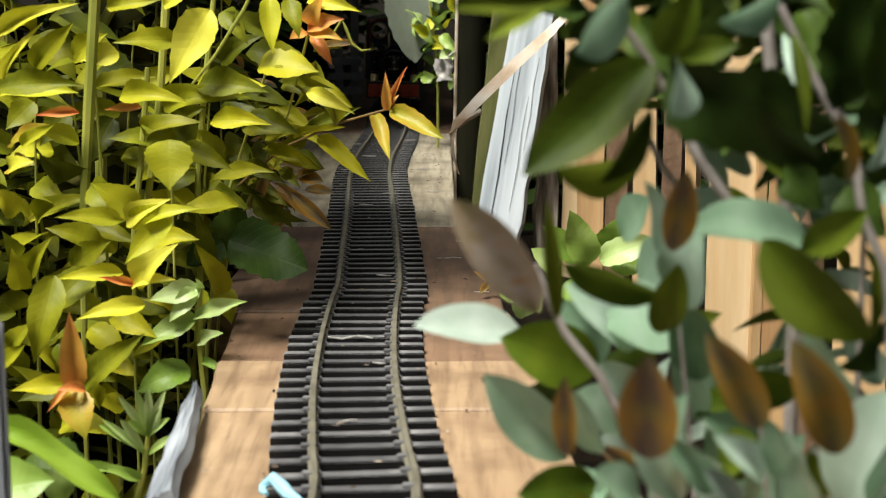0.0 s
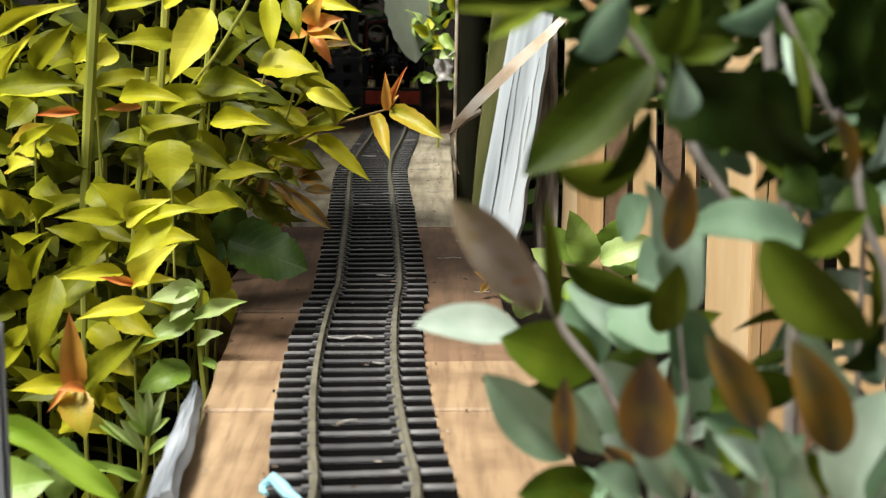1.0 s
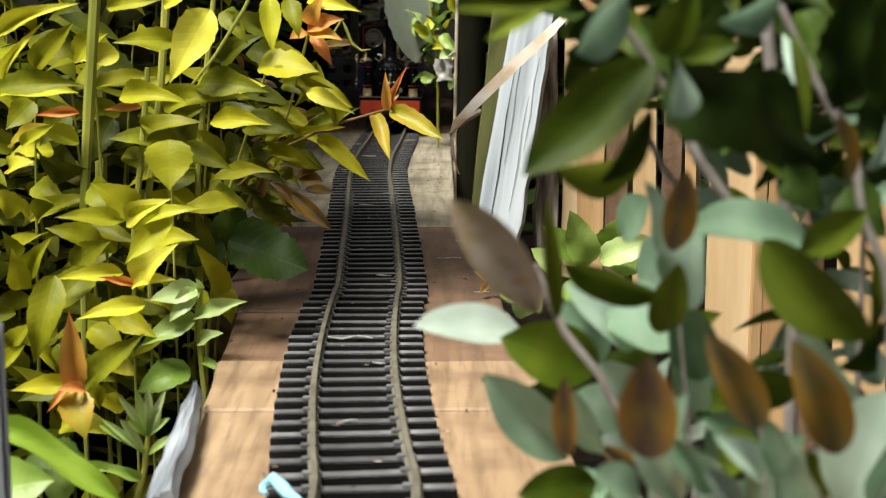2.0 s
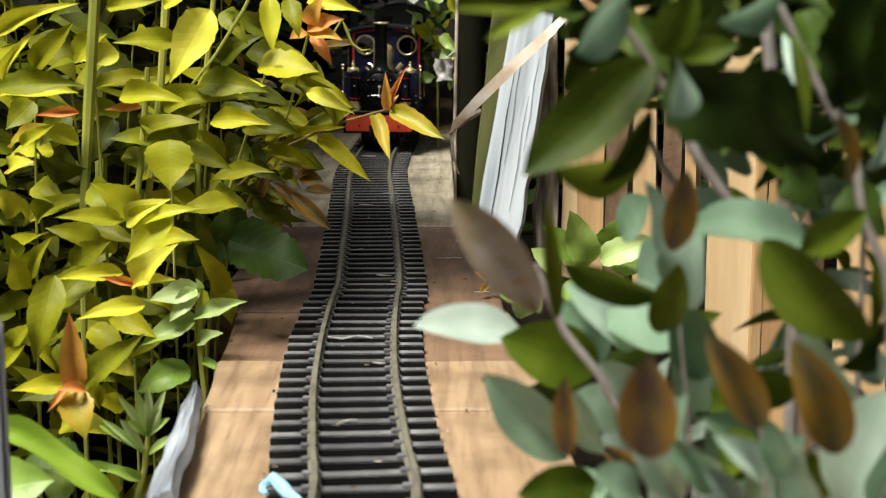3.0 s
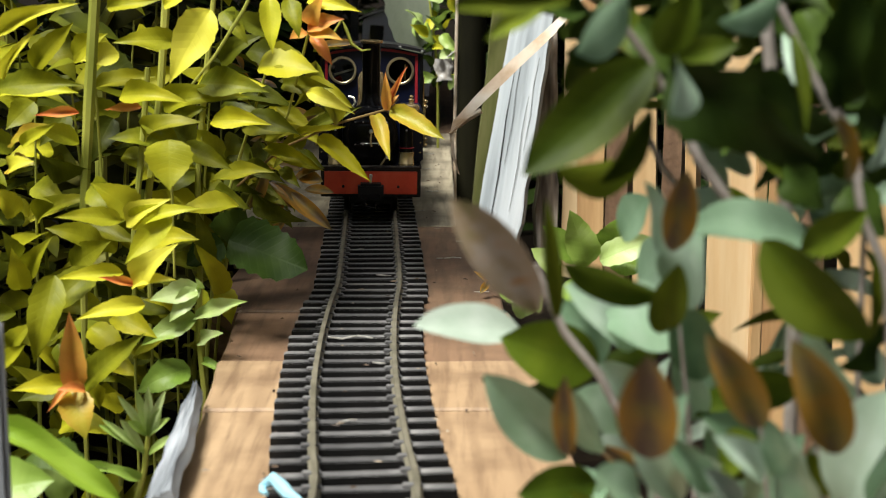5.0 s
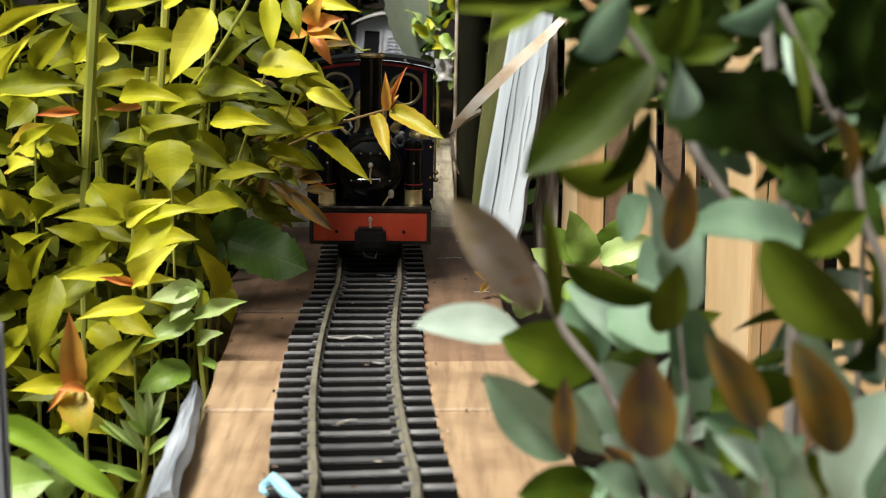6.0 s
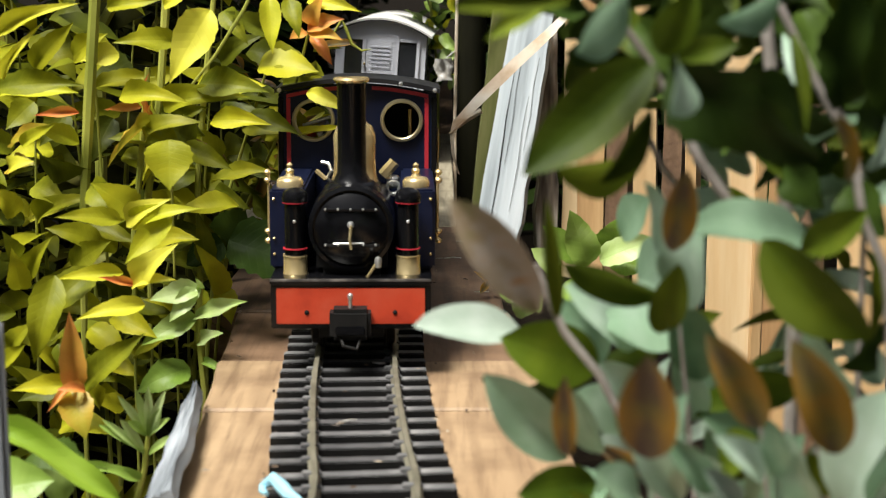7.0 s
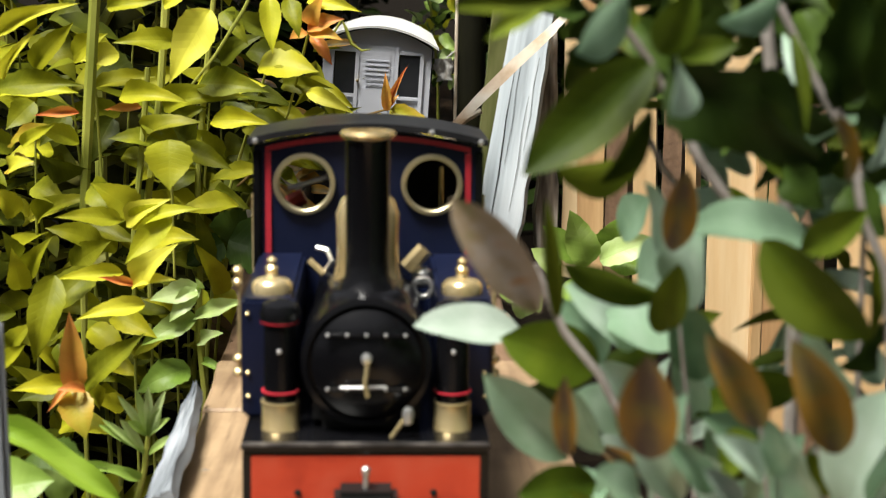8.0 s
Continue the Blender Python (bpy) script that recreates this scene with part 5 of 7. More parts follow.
    leaf(p, "inner", (-0.1475, 1.2000, 0.0808), (-0.1175, 1.1880, 0.0645), 52, 0.88, 1)
    leaf(p, "inner", (-0.1179, 1.2000, 0.1078), (-0.0926, 1.1880, 0.0958), 52, 0.90, 2)
    leaf(p, "gold", (-0.1834, 1.0000, 0.0278), (-0.1630, 0.9880, 0.0111), 41, 1.15, 3)
    leaf(p, "inner", (-0.2748, 1.0300, -0.0580), (-0.2406, 1.0150, -0.0399), 49, 0.75, 4)
    leaf(p, "inner", (-0.2448, 1.0400, 0.0356), (-0.2849, 1.0250, 0.0338), -62, 0.90, 5)
    leaf(p, "gold", (-0.2896, 1.0100, 0.0201), (-0.3256, 0.9950, 0.0180), -61, 0.84, 0)
    leaf(p, "gold", (-0.2301, 1.0900, 0.1178), (-0.1874, 1.0750, 0.1047), 50, 0.94, 1)
    leaf(p, "inner", (-0.1581, 1.0400, 0.1049), (-0.1132, 1.0250, 0.1138), 42, 0.74, 2)
    leaf(p, "inner", (-0.2079, 1.0800, 0.0475), (-0.2353, 1.0650, 0.0648), -73, 1.31, 3)
    leaf(p, "inner", (-0.2140, 1.0300, 0.0926), (-0.1866, 1.0150, 0.0817), 49, 1.35, 4)
    leaf(p, "gold", (-0.2744, 1.0200, 0.0817), (-0.2282, 1.0050, 0.1009), 66, 0.62, 5)
    leaf(p, "lime", (-0.2370, 0.9900, 0.1379), (-0.2652, 0.9750, 0.1511), -65, 1.03, 0)
    leaf(p, "gold", (-0.3254, 1.1000, 0.0002), (-0.3064, 1.0850, -0.0274), 16, 0.97, 1)
    leaf(p, "inner", (-0.2914, 1.0600, 0.0778), (-0.3316, 1.0450, 0.0932), -31, 0.86, 2)
    leaf(p, "lime", (-0.2515, 1.0300, -0.0384), (-0.2160, 1.0150, -0.0467), 39, 0.94, 3)
    leaf(p, "lime", (-0.2254, 1.0400, 0.0599), (-0.2520, 1.0250, 0.0692), -69, 1.18, 4)
    leaf(p, "inner", (-0.2795, 1.0600, -0.0299), (-0.2474, 1.0450, -0.0092), 27, 1.03, 5)
    leaf(p, "lime", (-0.2549, 1.0700, 0.0648), (-0.2182, 1.0550, 0.0609), 21, 1.25, 0)
    leaf(p, "lime", (-0.2823, 1.1000, -0.0645), (-0.2735, 1.0850, -0.0910), 14, 1.43, 1)
    leaf(p, "inner", (-0.1647, 1.0400, 0.0496), (-0.1674, 1.0250, 0.0887), -150, 0.87, 2)
    leaf(p, "gold", (-0.1539, 1.0600, 0.1217), (-0.1842, 1.0450, 0.1429), -75, 0.91, 3)
    leaf(p, "gold", (-0.2327, 1.1000, 0.1478), (-0.2754, 1.0850, 0.1491), -65, 0.86, 4)
    leaf(p, "lime", (-0.2625, 1.0100, -0.0606), (-0.2160, 0.9950, -0.0624), 42, 1.02, 5)
    leaf(p, "lime", (-0.1752, 1.0900, 0.0776), (-0.2122, 1.0750, 0.0937), -35, 1.25, 0)
    leaf(p, "inner", (-0.2156, 1.0800, -0.0009), (-0.2354, 1.0650, 0.0203), -52, 1.31, 1)
    leaf(p, "inner", (-0.3127, 1.0500, -0.0534), (-0.3525, 1.0350, -0.0410), -37, 0.81, 2)
    leaf(p, "inner", (-0.2598, 1.0900, 0.0879), (-0.2854, 1.0750, 0.0762), -55, 1.09, 3)
    leaf(p, "gold", (-0.2861, 0.9900, 0.0544), (-0.2860, 0.9750, 0.0822), -114, 1.39, 4)
    leaf(p, "gold", (-0.2997, 1.1000, 0.0061), (-0.3357, 1.0850, -0.0028), -31, 1.27, 5)
    leaf(p, "inner", (-0.2517, 1.0300, 0.0774), (-0.2054, 1.0150, 0.0674), 44, 0.92, 0)
    leaf(p, "inner", (-0.2670, 1.0200, -0.0453), (-0.2937, 1.0050, -0.0149), -58, 0.96, 1)
    leaf(p, "lime", (-0.3016, 1.0700, -0.0379), (-0.3289, 1.0550, -0.0129), -62, 1.32, 2)
    leaf(p, "inner", (-0.2915, 1.0500, 0.0773), (-0.3229, 1.0350, 0.0746), -55, 0.95, 3)
    leaf(p, "gold", (-0.2880, 1.0200, 0.1313), (-0.3214, 1.0050, 0.1416), -72, 1.07, 4)
    leaf(p, "gold", (-0.1907, 1.0600, 0.0822), (-0.2179, 1.0450, 0.0904), -54, 1.28, 5)
    leaf(p, "inner", (-0.2570, 0.9900, 0.0033), (-0.2373, 0.9750, -0.0233), 26, 1.22, 0)
    leaf(p, "inner", (-0.2300, 1.0500, 0.0573), (-0.2664, 1.0350, 0.0426), -60, 0.84, 1)
    leaf(p, "inner", (-0.2677, 1.0500, -0.0381), (-0.2841, 1.0350, -0.0080), -68, 1.17, 2)
    leaf(p, "gold", (-0.1973, 0.9900, 0.0725), (-0.1576, 0.9750, 0.0763), 56, 1.03, 3)
    leaf(p, "lime", (-0.2833, 1.0700, 0.0139), (-0.2502, 1.0550, 0.0252), 37, 1.07, 4)
    leaf(p, "gold", (-0.2332, 1.0200, 0.0000), (-0.1859, 1.0050, 0.0001), 31, 0.67, 5)
    leaf(p, "inner", (-0.2518, 0.9900, -0.0243), (-0.2814, 0.9750, -0.0322), -53, 1.15, 0)
    leaf(p, "inner", (-0.2057, 1.0100, 0.0099), (-0.2424, 0.9950, 0.0192), -39, 1.03, 1)
    leaf(p, "inner", (-0.2760, 1.0300, 0.1604), (-0.2994, 1.0150, 0.1751), -68, 1.07, 2)
    leaf(p, "gold", (-0.1826, 1.0100, 0.1313), (-0.2196, 0.9950, 0.1400), -48, 1.14, 3)
    leaf(p, "gold", (-0.2680, 1.0400, -0.0268), (-0.2867, 1.0250, -0.0048), -76, 1.09, 4)
    leaf(p, "inner", (-0.1935, 0.9900, 0.1398), (-0.1533, 0.9750, 0.1526), 56, 0.76, 5)
    leaf(p, "lime", (-0.2748, 1.0600, -0.0054), (-0.3022, 1.0450, -0.0084), -58, 1.74, 0)
    leaf(p, "inner", (-0.2314, 1.0200, 0.1714), (-0.1869, 1.0050, 0.1798), 55, 0.79, 1)
    leaf(p, "inner", (-0.1928, 0.9900, 0.1504), (-0.1665, 0.9750, 0.1355), 43, 1.03, 2)
    leaf(p, "gold", (-0.1527, 1.0400, 0.0276), (-0.1696, 1.0250, 0.0657), -99, 0.91, 3)
    leaf(p, "gold", (-0.1690, 1.1000, 0.0316), (-0.2065, 1.0850, 0.0436), -55, 1.06, 4)
    leaf(p, "inner", (-0.1665, 1.0200, 0.1343), (-0.1902, 1.0050, 0.1479), -76, 1.36, 5)
    leaf(p, "lime", (-0.1393, 1.0300, 0.0903), (-0.1830, 1.0150, 0.0875), -34, 1.05, 0)
    leaf(p, "inner", (-0.2096, 1.0000, 0.0250), (-0.1775, 0.9850, 0.0241), 33, 1.14, 1)
    leaf(p, "lime", (-0.2696, 1.0500, 0.1260), (-0.2968, 1.0350, 0.1234), -46, 1.53, 2)
    leaf(p, "inner", (-0.2511, 1.0600, 0.0918), (-0.2849, 1.0450, 0.0805), -41, 0.87, 3)
    leaf(p, "lime", (-0.2481, 1.0400, -0.0448), (-0.2497, 1.0250, -0.0152), -133, 1.48, 4)
    leaf(p, "gold", (-0.2765, 1.0100, 0.1575), (-0.2993, 0.9950, 0.1790), -79, 1.16, 5)
    leaf(p, "lime", (-0.2707, 1.0900, -0.0647), (-0.3117, 1.0750, -0.0477), -35, 0.93, 0)
    leaf(p, "gold", (-0.1597, 1.0800, 0.0226), (-0.1513, 1.0650, -0.0008), 11, 1.48, 1)
    leaf(p, "inner", (-0.3079, 1.0900, -0.0747), (-0.3291, 1.0750, -0.0507), -40, 1.20, 2)
    leaf(p, "inner", (-0.2178, 1.0500, 0.0218), (-0.2422, 1.0350, 0.0441), -78, 1.10, 3)
    leaf(p, "inner", (-0.3077, 1.0800, 0.1655), (-0.2606, 1.0650, 0.1556), 43, 0.76, 4)
    leaf(p, "gold", (-0.2988, 1.0600, -0.0353), (-0.2871, 1.0450, -0.0590), 13, 1.32, 5)
    leaf(p, "lime", (-0.2992, 1.0700, 0.0709), (-0.2527, 1.0550, 0.0913), 60, 0.75, 0)
    leaf(p, "gold", (-0.2256, 1.0400, -0.0182), (-0.2036, 1.0250, -0.0382), 35, 1.30, 1)
    leaf(p, "inner", (-0.1292, 1.2300, 0.0730), (-0.1198, 1.2200, 0.0564), 16, 0.76, 2)
    leaf(p, "gold", (-0.1297, 1.1500, 0.0928), (-0.1548, 1.1400, 0.0838), -28, 0.71, 3)
    leaf(p, "inner", (-0.1050, 1.1800, 0.1661), (-0.1180, 1.1700, 0.1865), -94, 0.60, 4)
    leaf(p, "inner", (-0.1488, 1.1500, 0.1387), (-0.1226, 1.1400, 0.1359), 58, 0.79, 5)
    leaf(p, "bronze", (-0.0931, 1.1400, 0.1925), (-0.0635, 1.1300, 0.1963), 53, 0.58, 0)
    leaf(p, "inner", (-0.1690, 1.2700, 0.1287), (-0.1411, 1.2600, 0.1496), 31, 0.43, 1)
    leaf(p, "inner", (-0.1389, 1.1700, 0.0897), (-0.1538, 1.1600, 0.1097), -60, 0.65, 2)
    leaf(p, "inner", (-0.1526, 1.2400, 0.1767), (-0.1302, 1.2300, 0.1704), 39, 0.73, 3)
    leaf(p, "gold", (-0.1343, 1.1300, 0.1107), (-0.1174, 1.1200, 0.1001), 42, 0.89, 4)
    leaf(p, "inner", (-0.1295, 1.1600, 0.0932), (-0.1403, 1.1500, 0.1199), -67, 0.54, 5)
    leaf(p, "bronze", (-0.1583, 1.2500, 0.1591), (-0.1708, 1.2400, 0.1762), -98, 0.66, 0)
    leaf(p, "gold", (-0.1474, 1.1400, 0.0907), (-0.1649, 1.1300, 0.1149), -78, 0.47, 1)
    leaf(p, "inner", (-0.1489, 1.2400, 0.1125), (-0.1196, 1.2300, 0.1237), 45, 0.60, 2)
    leaf(p, "gold", (-0.1323, 1.2400, 0.1093), (-0.1130, 1.2300, 0.1072), 32, 0.84, 3)
    leaf(p, "inner", (-0.1459, 1.1900, 0.1417), (-0.1622, 1.1800, 0.1237), -37, 0.88, 4)
    leaf(p, "inner", (-0.1310, 1.2800, 0.0472), (-0.1522, 1.2700, 0.0550), -38, 0.96, 5)
    leaf(p, "inner", (-0.1435, 1.2600, 0.1015), (-0.1600, 1.2500, 0.1059), -30, 1.07, 0)
    leaf(p, "inner", (-0.1270, 1.1700, 0.0747), (-0.1453, 1.1600, 0.0625), -21, 0.64, 1)
    leaf(p, "inner", (-0.1020, 1.2300, 0.1424), (-0.0803, 1.2200, 0.1472), 27, 0.62, 2)
    leaf(p, "inner", (-0.1123, 1.2000, 0.1497), (-0.0861, 1.1900, 0.1632), 80, 0.75, 3)
    leaf(p, "inner", (-0.1045, 1.2400, 0.1862), (-0.0801, 1.2300, 0.1880), 72, 0.58, 4)
    leaf(p, "gold", (-0.1410, 1.1900, 0.1426), (-0.1533, 1.1800, 0.1687), -102, 0.51, 5)
    leaf(p, "bronze", (-0.1362, 1.1800, 0.0871), (-0.1179, 1.1700, 0.0690), 24, 0.57, 0)
    leaf(p, "inner", (-0.1256, 1.1400, 0.0696), (-0.1125, 1.1300, 0.0578), 36, 0.89, 1)
    leaf(p, "bronze", (-0.1206, 1.1400, 0.1775), (-0.1374, 1.1300, 0.1810), -71, 0.91, 2)
    leaf(p, "inner", (-0.1372, 1.2200, 0.1042), (-0.1500, 1.2100, 0.1270), -82, 0.88, 3)
    leaf(p, "inner", (-0.1075, 1.2700, 0.1470), (-0.0935, 1.2600, 0.1240), 29, 0.58, 4)
    leaf(p, "bronze", (-0.1308, 1.2700, 0.1084), (-0.1606, 1.2600, 0.1104), -47, 0.64, 5)
    leaf(p, "inner", (-0.1348, 1.1900, 0.1031), (-0.1107, 1.1800, 0.1087), 71, 0.59, 0)
    leaf(p, "inner", (-0.1602, 1.2400, 0.1411), (-0.1442, 1.2300, 0.1291), 47, 0.83, 1)
    leaf(p, "bronze", (-0.1222, 1.1700, 0.1226), (-0.0959, 1.1600, 0.1408), 80, 0.49, 2)
    leaf(p, "inner", (-0.1094, 1.2600, 0.1249), (-0.0871, 1.2500, 0.1333), 72, 0.60, 3)
    leaf(p, "bronze", (-0.1239, 1.2300, 0.1401), (-0.1018, 1.2200, 0.1301), 52, 0.74, 4)
    leaf(p, "inner", (-0.1441, 1.1600, 0.1374), (-0.1192, 1.1500, 0.1511), 48, 0.68, 5)
    leaf(p, "gold", (-0.1332, 1.2400, 0.1616), (-0.1065, 1.2300, 0.1442), 25, 0.76, 0)
    leaf(p, "gold", (-0.1418, 1.1800, 0.1325), (-0.1632, 1.1700, 0.1317), -61, 1.02, 1)
    leaf(p, "gold", (-0.1310, 1.1400, 0.1430), (-0.1091, 1.1300, 0.1540), 65, 0.88, 2)
    leaf(p, "inner", (-0.1489, 1.1500, 0.0584), (-0.1246, 1.1400, 0.0566), 57, 0.58, 3)
    leaf(p, "inner", (-0.1372, 1.1800, 0.1855), (-0.1498, 1.1700, 0.2073), -65, 0.65, 4)
    leaf(p, "inner", (-0.1305, 1.2700, 0.0722), (-0.1449, 1.2600, 0.0569), -32, 1.01, 5)
    leaf(p, "bronze", (-0.1190, 1.1900, 0.0651), (-0.1261, 1.1800, 0.0831), -114, 0.87, 0)
    leaf(p, "inner", (-0.0918, 1.1800, 0.1421), (-0.1172, 1.1700, 0.1308), -61, 0.74, 1)
    leaf(p, "inner", (-0.1564, 1.2300, 0.1099), (-0.1728, 1.2200, 0.0955), -48, 0.81, 2)
    leaf(p, "inner", (-0.1182, 1.1500, 0.1345), (-0.1033, 1.1400, 0.1274), 34, 0.74, 3)
    leaf(p, "gold", (-0.1329, 1.1400, 0.1078), (-0.1085, 1.1300, 0.1153), 46, 0.54, 4)
    leaf(p, "inner", (-0.1349, 1.2600, 0.1099), (-0.1021, 1.2500, 0.1180), 56, 0.44, 5)
    leaf(p, "inner", (-0.1464, 1.2400, 0.0533), (-0.1697, 1.2300, 0.0730), -47, 0.48, 0)
    leaf(p, "bronze", (-0.1619, 1.2400, 0.1680), (-0.1736, 1.2300, 0.1925), -56, 0.79, 1)
    leaf(p, "bronze", (-0.1117, 1.2200, 0.0753), (-0.0873, 1.2100, 0.0739), 53, 0.77, 2)
    leaf(p, "bronze", (-0.1206, 1.2000, 0.0826), (-0.0927, 1.1900, 0.0960), 35, 0.68, 3)
    leaf(p, "bronze", (-0.1592, 1.2500, 0.1601), (-0.1342, 1.2400, 0.1557), 28, 0.81, 4)
    leaf(p, "bronze", (-0.1567, 1.2500, 0.1894), (-0.1336, 1.2400, 0.2115), 34, 0.56, 5)
    leaf(p, "bronze", (-0.1283, 1.2400, 0.0505), (-0.1443, 1.2300, 0.0319), -50, 0.70, 0)
    leaf(p, "inner", (-0.1260, 1.1700, 0.0565), (-0.1511, 1.1600, 0.0542), -41, 0.61, 1)
    leaf(p, "gold", (-0.1372, 1.2700, 0.1699), (-0.1221, 1.2600, 0.1492), 21, 0.60, 2)
    leaf(p, "inner", (-0.1396, 1.2400, 0.0940), (-0.1182, 1.2300, 0.0966), 68, 0.92, 3)
    leaf(p, "gold", (-0.2294, 1.0500, -0.0219), (-0.2427, 1.0400, -0.0011), -44, 1.17, 4)
    leaf(p, "inner", (-0.2330, 1.0300, 0.0016), (-0.2500, 1.0200, -0.0127), -48, 0.97, 5)
    leaf(p, "inner", (-0.2240, 1.0000, 0.0153), (-0.2011, 0.9900, 0.0172), 29, 0.92, 0)
    leaf(p, "inner", (-0.2264, 1.0400, 0.0025), (-0.2010, 1.0300, 0.0201), 45, 1.05, 1)
    leaf(p, "inner", (-0.2153, 1.0300, -0.0201), (-0.1934, 1.0200, -0.0163), 37, 1.08, 2)
    leaf(p, "gold", (-0.2111, 1.0000, 0.0254), (-0.1841, 0.9900, 0.0099), 28, 1.02, 3)
    leaf(p, "gold", (-0.2029, 1.0600, -0.0253), (-0.2309, 1.0500, -0.0195), -27, 1.00, 4)
    leaf(p, "gold", (-0.2305, 0.9900, -0.0403), (-0.2465, 0.9800, -0.0181), -59, 1.13, 5)
    leaf(p, "inner", (-0.2305, 1.0500, -0.0626), (-0.1981, 1.0400, -0.0498), 42, 0.69, 0)
    leaf(p, "gold", (-0.2050, 1.0200, -0.0498), (-0.2198, 1.0100, -0.0626), -44, 1.63, 1)
    leaf(p, "inner", (-0.2050, 0.9900, -0.0064), (-0.1755, 0.9800, 0.0111), 47, 0.71, 2)
    leaf(p, "inner", (-0.2103, 1.0100, -0.0349), (-0.2351, 1.0000, -0.0250), -28, 0.94, 3)
    leaf(p, "gold", (-0.2163, 1.0500, -0.0368), (-0.2299, 1.0400, -0.0157), -59, 1.05, 4)
    leaf(p, "inner", (-0.1654, 0.9900, 0.0295), (-0.1926, 0.9800, 0.0476), -27, 0.90, 5)
    leaf(p, "gold", (-0.2279, 1.0200, -0.0252), (-0.2578, 1.0100, -0.0146), -30, 0.85, 0)
    leaf(p, "gold", (-0.2292, 1.0100, -0.0134), (-0.2048, 1.0000, -0.0223), 40, 1.25, 1)
    leaf(p, "gold", (-0.2185, 1.0100, -0.0461), (-0.2391, 1.0000, -0.0389), -51, 1.52, 2)
    leaf(p, "gold", (-0.2570, 1.0100, -0.0497), (-0.2297, 1.0000, -0.0631), 34, 1.08, 3)
    leaf(p, "inner", (-0.2581, 1.0300, -0.0465), (-0.2723, 1.0200, -0.0328), -51, 1.56, 4)
    leaf(p, "gold", (-0.2407, 1.0500, 0.0165), (-0.2701, 1.0400, 0.0139), -54, 1.22, 5)
    leaf(p, "inner", (-0.2306, 1.0300, -0.0298), (-0.2559, 1.0200, -0.0244), -41, 0.98, 0)
    leaf(p, "inner", (-0.1971, 1.0000, -0.0077), (-0.2153, 0.9900, -0.0009), -52, 1.13, 1)
    leaf(p, "inner", (-0.2280, 1.0600, -0.0604), (-0.2045, 1.0500, -0.0572), 42, 1.16, 2)
    leaf(p, "gold", (-0.1777, 0.9900, 0.0222), (-0.1974, 0.9800, 0.0355), -33, 1.10, 3)
    leaf(p, "inner", (-0.1952, 1.0000, 0.0258), (-0.2124, 0.9900, 0.0060), -43, 1.19, 4)
    leaf(p, "gold", (-0.2353, 1.0100, -0.0305), (-0.2525, 1.0000, -0.0026), -43, 0.79, 5)
    leaf(p, "lime", (-0.1704, 1.050, 0.1646), (-0.1196, 1.038, 0.1716), 46, 1.20, 0)
    leaf(p, "gold", (-0.1262, 1.050, 0.1839), (-0.0838, 1.038, 0.1808), 46, 1.53, 1)
    leaf(p, "inner", (-0.1122, 1.070, 0.1702), (-0.0751, 1.058, 0.1679), 74, 0.79, 2)
    leaf(p, "lime", (-0.0919, 1.040, 0.1677), (-0.0594, 1.028, 0.1533), 68, 0.76, 3)
    leaf(p, "inner", (-0.1419, 1.080, 0.1407), (-0.1063, 1.068, 0.1363), 73, 0.93, 4)
    leaf(p, "inner", (-0.1573, 1.090, 0.1414), (-0.1246, 1.078, 0.1485), 47, 1.09, 5)
    leaf(p, "gold", (-0.1182, 1.080, 0.1222), (-0.0844, 1.068, 0.1100), 69, 0.76, 0)
    leaf(p, "inner", (-0.1720, 1.070, 0.1258), (-0.1456, 1.058, 0.1108), 65, 0.96, 1)
    leaf(p, "inner", (-0.1165, 1.100, 0.1076), (-0.1025, 1.088, 0.0944), 52, 1.03, 2)
    leaf(p, "inner", (-0.1426, 1.100, 0.1117), (-0.1134, 1.088, 0.0981), 67, 0.87, 3)
    leaf(p, "inner", (-0.1670, 1.100, 0.0911), (-0.1382, 1.088, 0.0787), 67, 1.02, 4)
    leaf(p, "inner", (-0.1398, 1.120, 0.0917), (-0.0994, 1.108, 0.0673), 113, 0.84, 5)
    leaf(p, "bronze", (-0.1147, 1.140, 0.0846), (-0.0855, 1.128, 0.0598), 64, 0.59, 0)
    leaf(p, "inner", (-0.1590, 1.110, 0.1055), (-0.1298, 1.098, 0.0884), 113, 0.92, 1)
    leaf(p, "inner", (-0.1902, 1.060, 0.1474), (-0.1599, 1.048, 0.1562), 81, 0.92, 2)
    leaf(p, "inner", (-0.1349, 1.120, 0.1252), (-0.1465, 1.108, 0.0975), -84, 1.14, 3)
    leaf(p, "inner", (-0.1556, 1.120, 0.1315), (-0.1607, 1.108, 0.1058), -57, 1.16, 4)
    leaf(p, "bronze", (-0.1335, 1.140, 0.1018), (-0.1454, 1.128, 0.0735), -85, 0.89, 5)
    leaf(p, "gold", (-0.1040, 1.060, 0.1336), (-0.0669, 1.048, 0.1426), 47, 0.50, 0)
    leaf(p, "inner", (-0.1896, 1.120, 0.1043), (-0.1675, 1.108, 0.0849), 102, 1.33, 1)
    leaf(p, "inner", (-0.1477, 1.100, 0.1762), (-0.1144, 1.088, 0.1529), 109, 0.95, 2)
    leaf(p, "inner", (-0.0908, 1.100, 0.1843), (-0.1064, 1.088, 0.1529), -93, 1.03, 3)
    leaf(p, "gold", (-0.1496, 1.050, 0.2214), (-0.1313, 1.038, 0.1990), 55, 1.10, 4)
    leaf(p, "gold", (-0.2097, 1.050, 0.2061), (-0.1887, 1.038, 0.1933), 62, 1.16, 5)
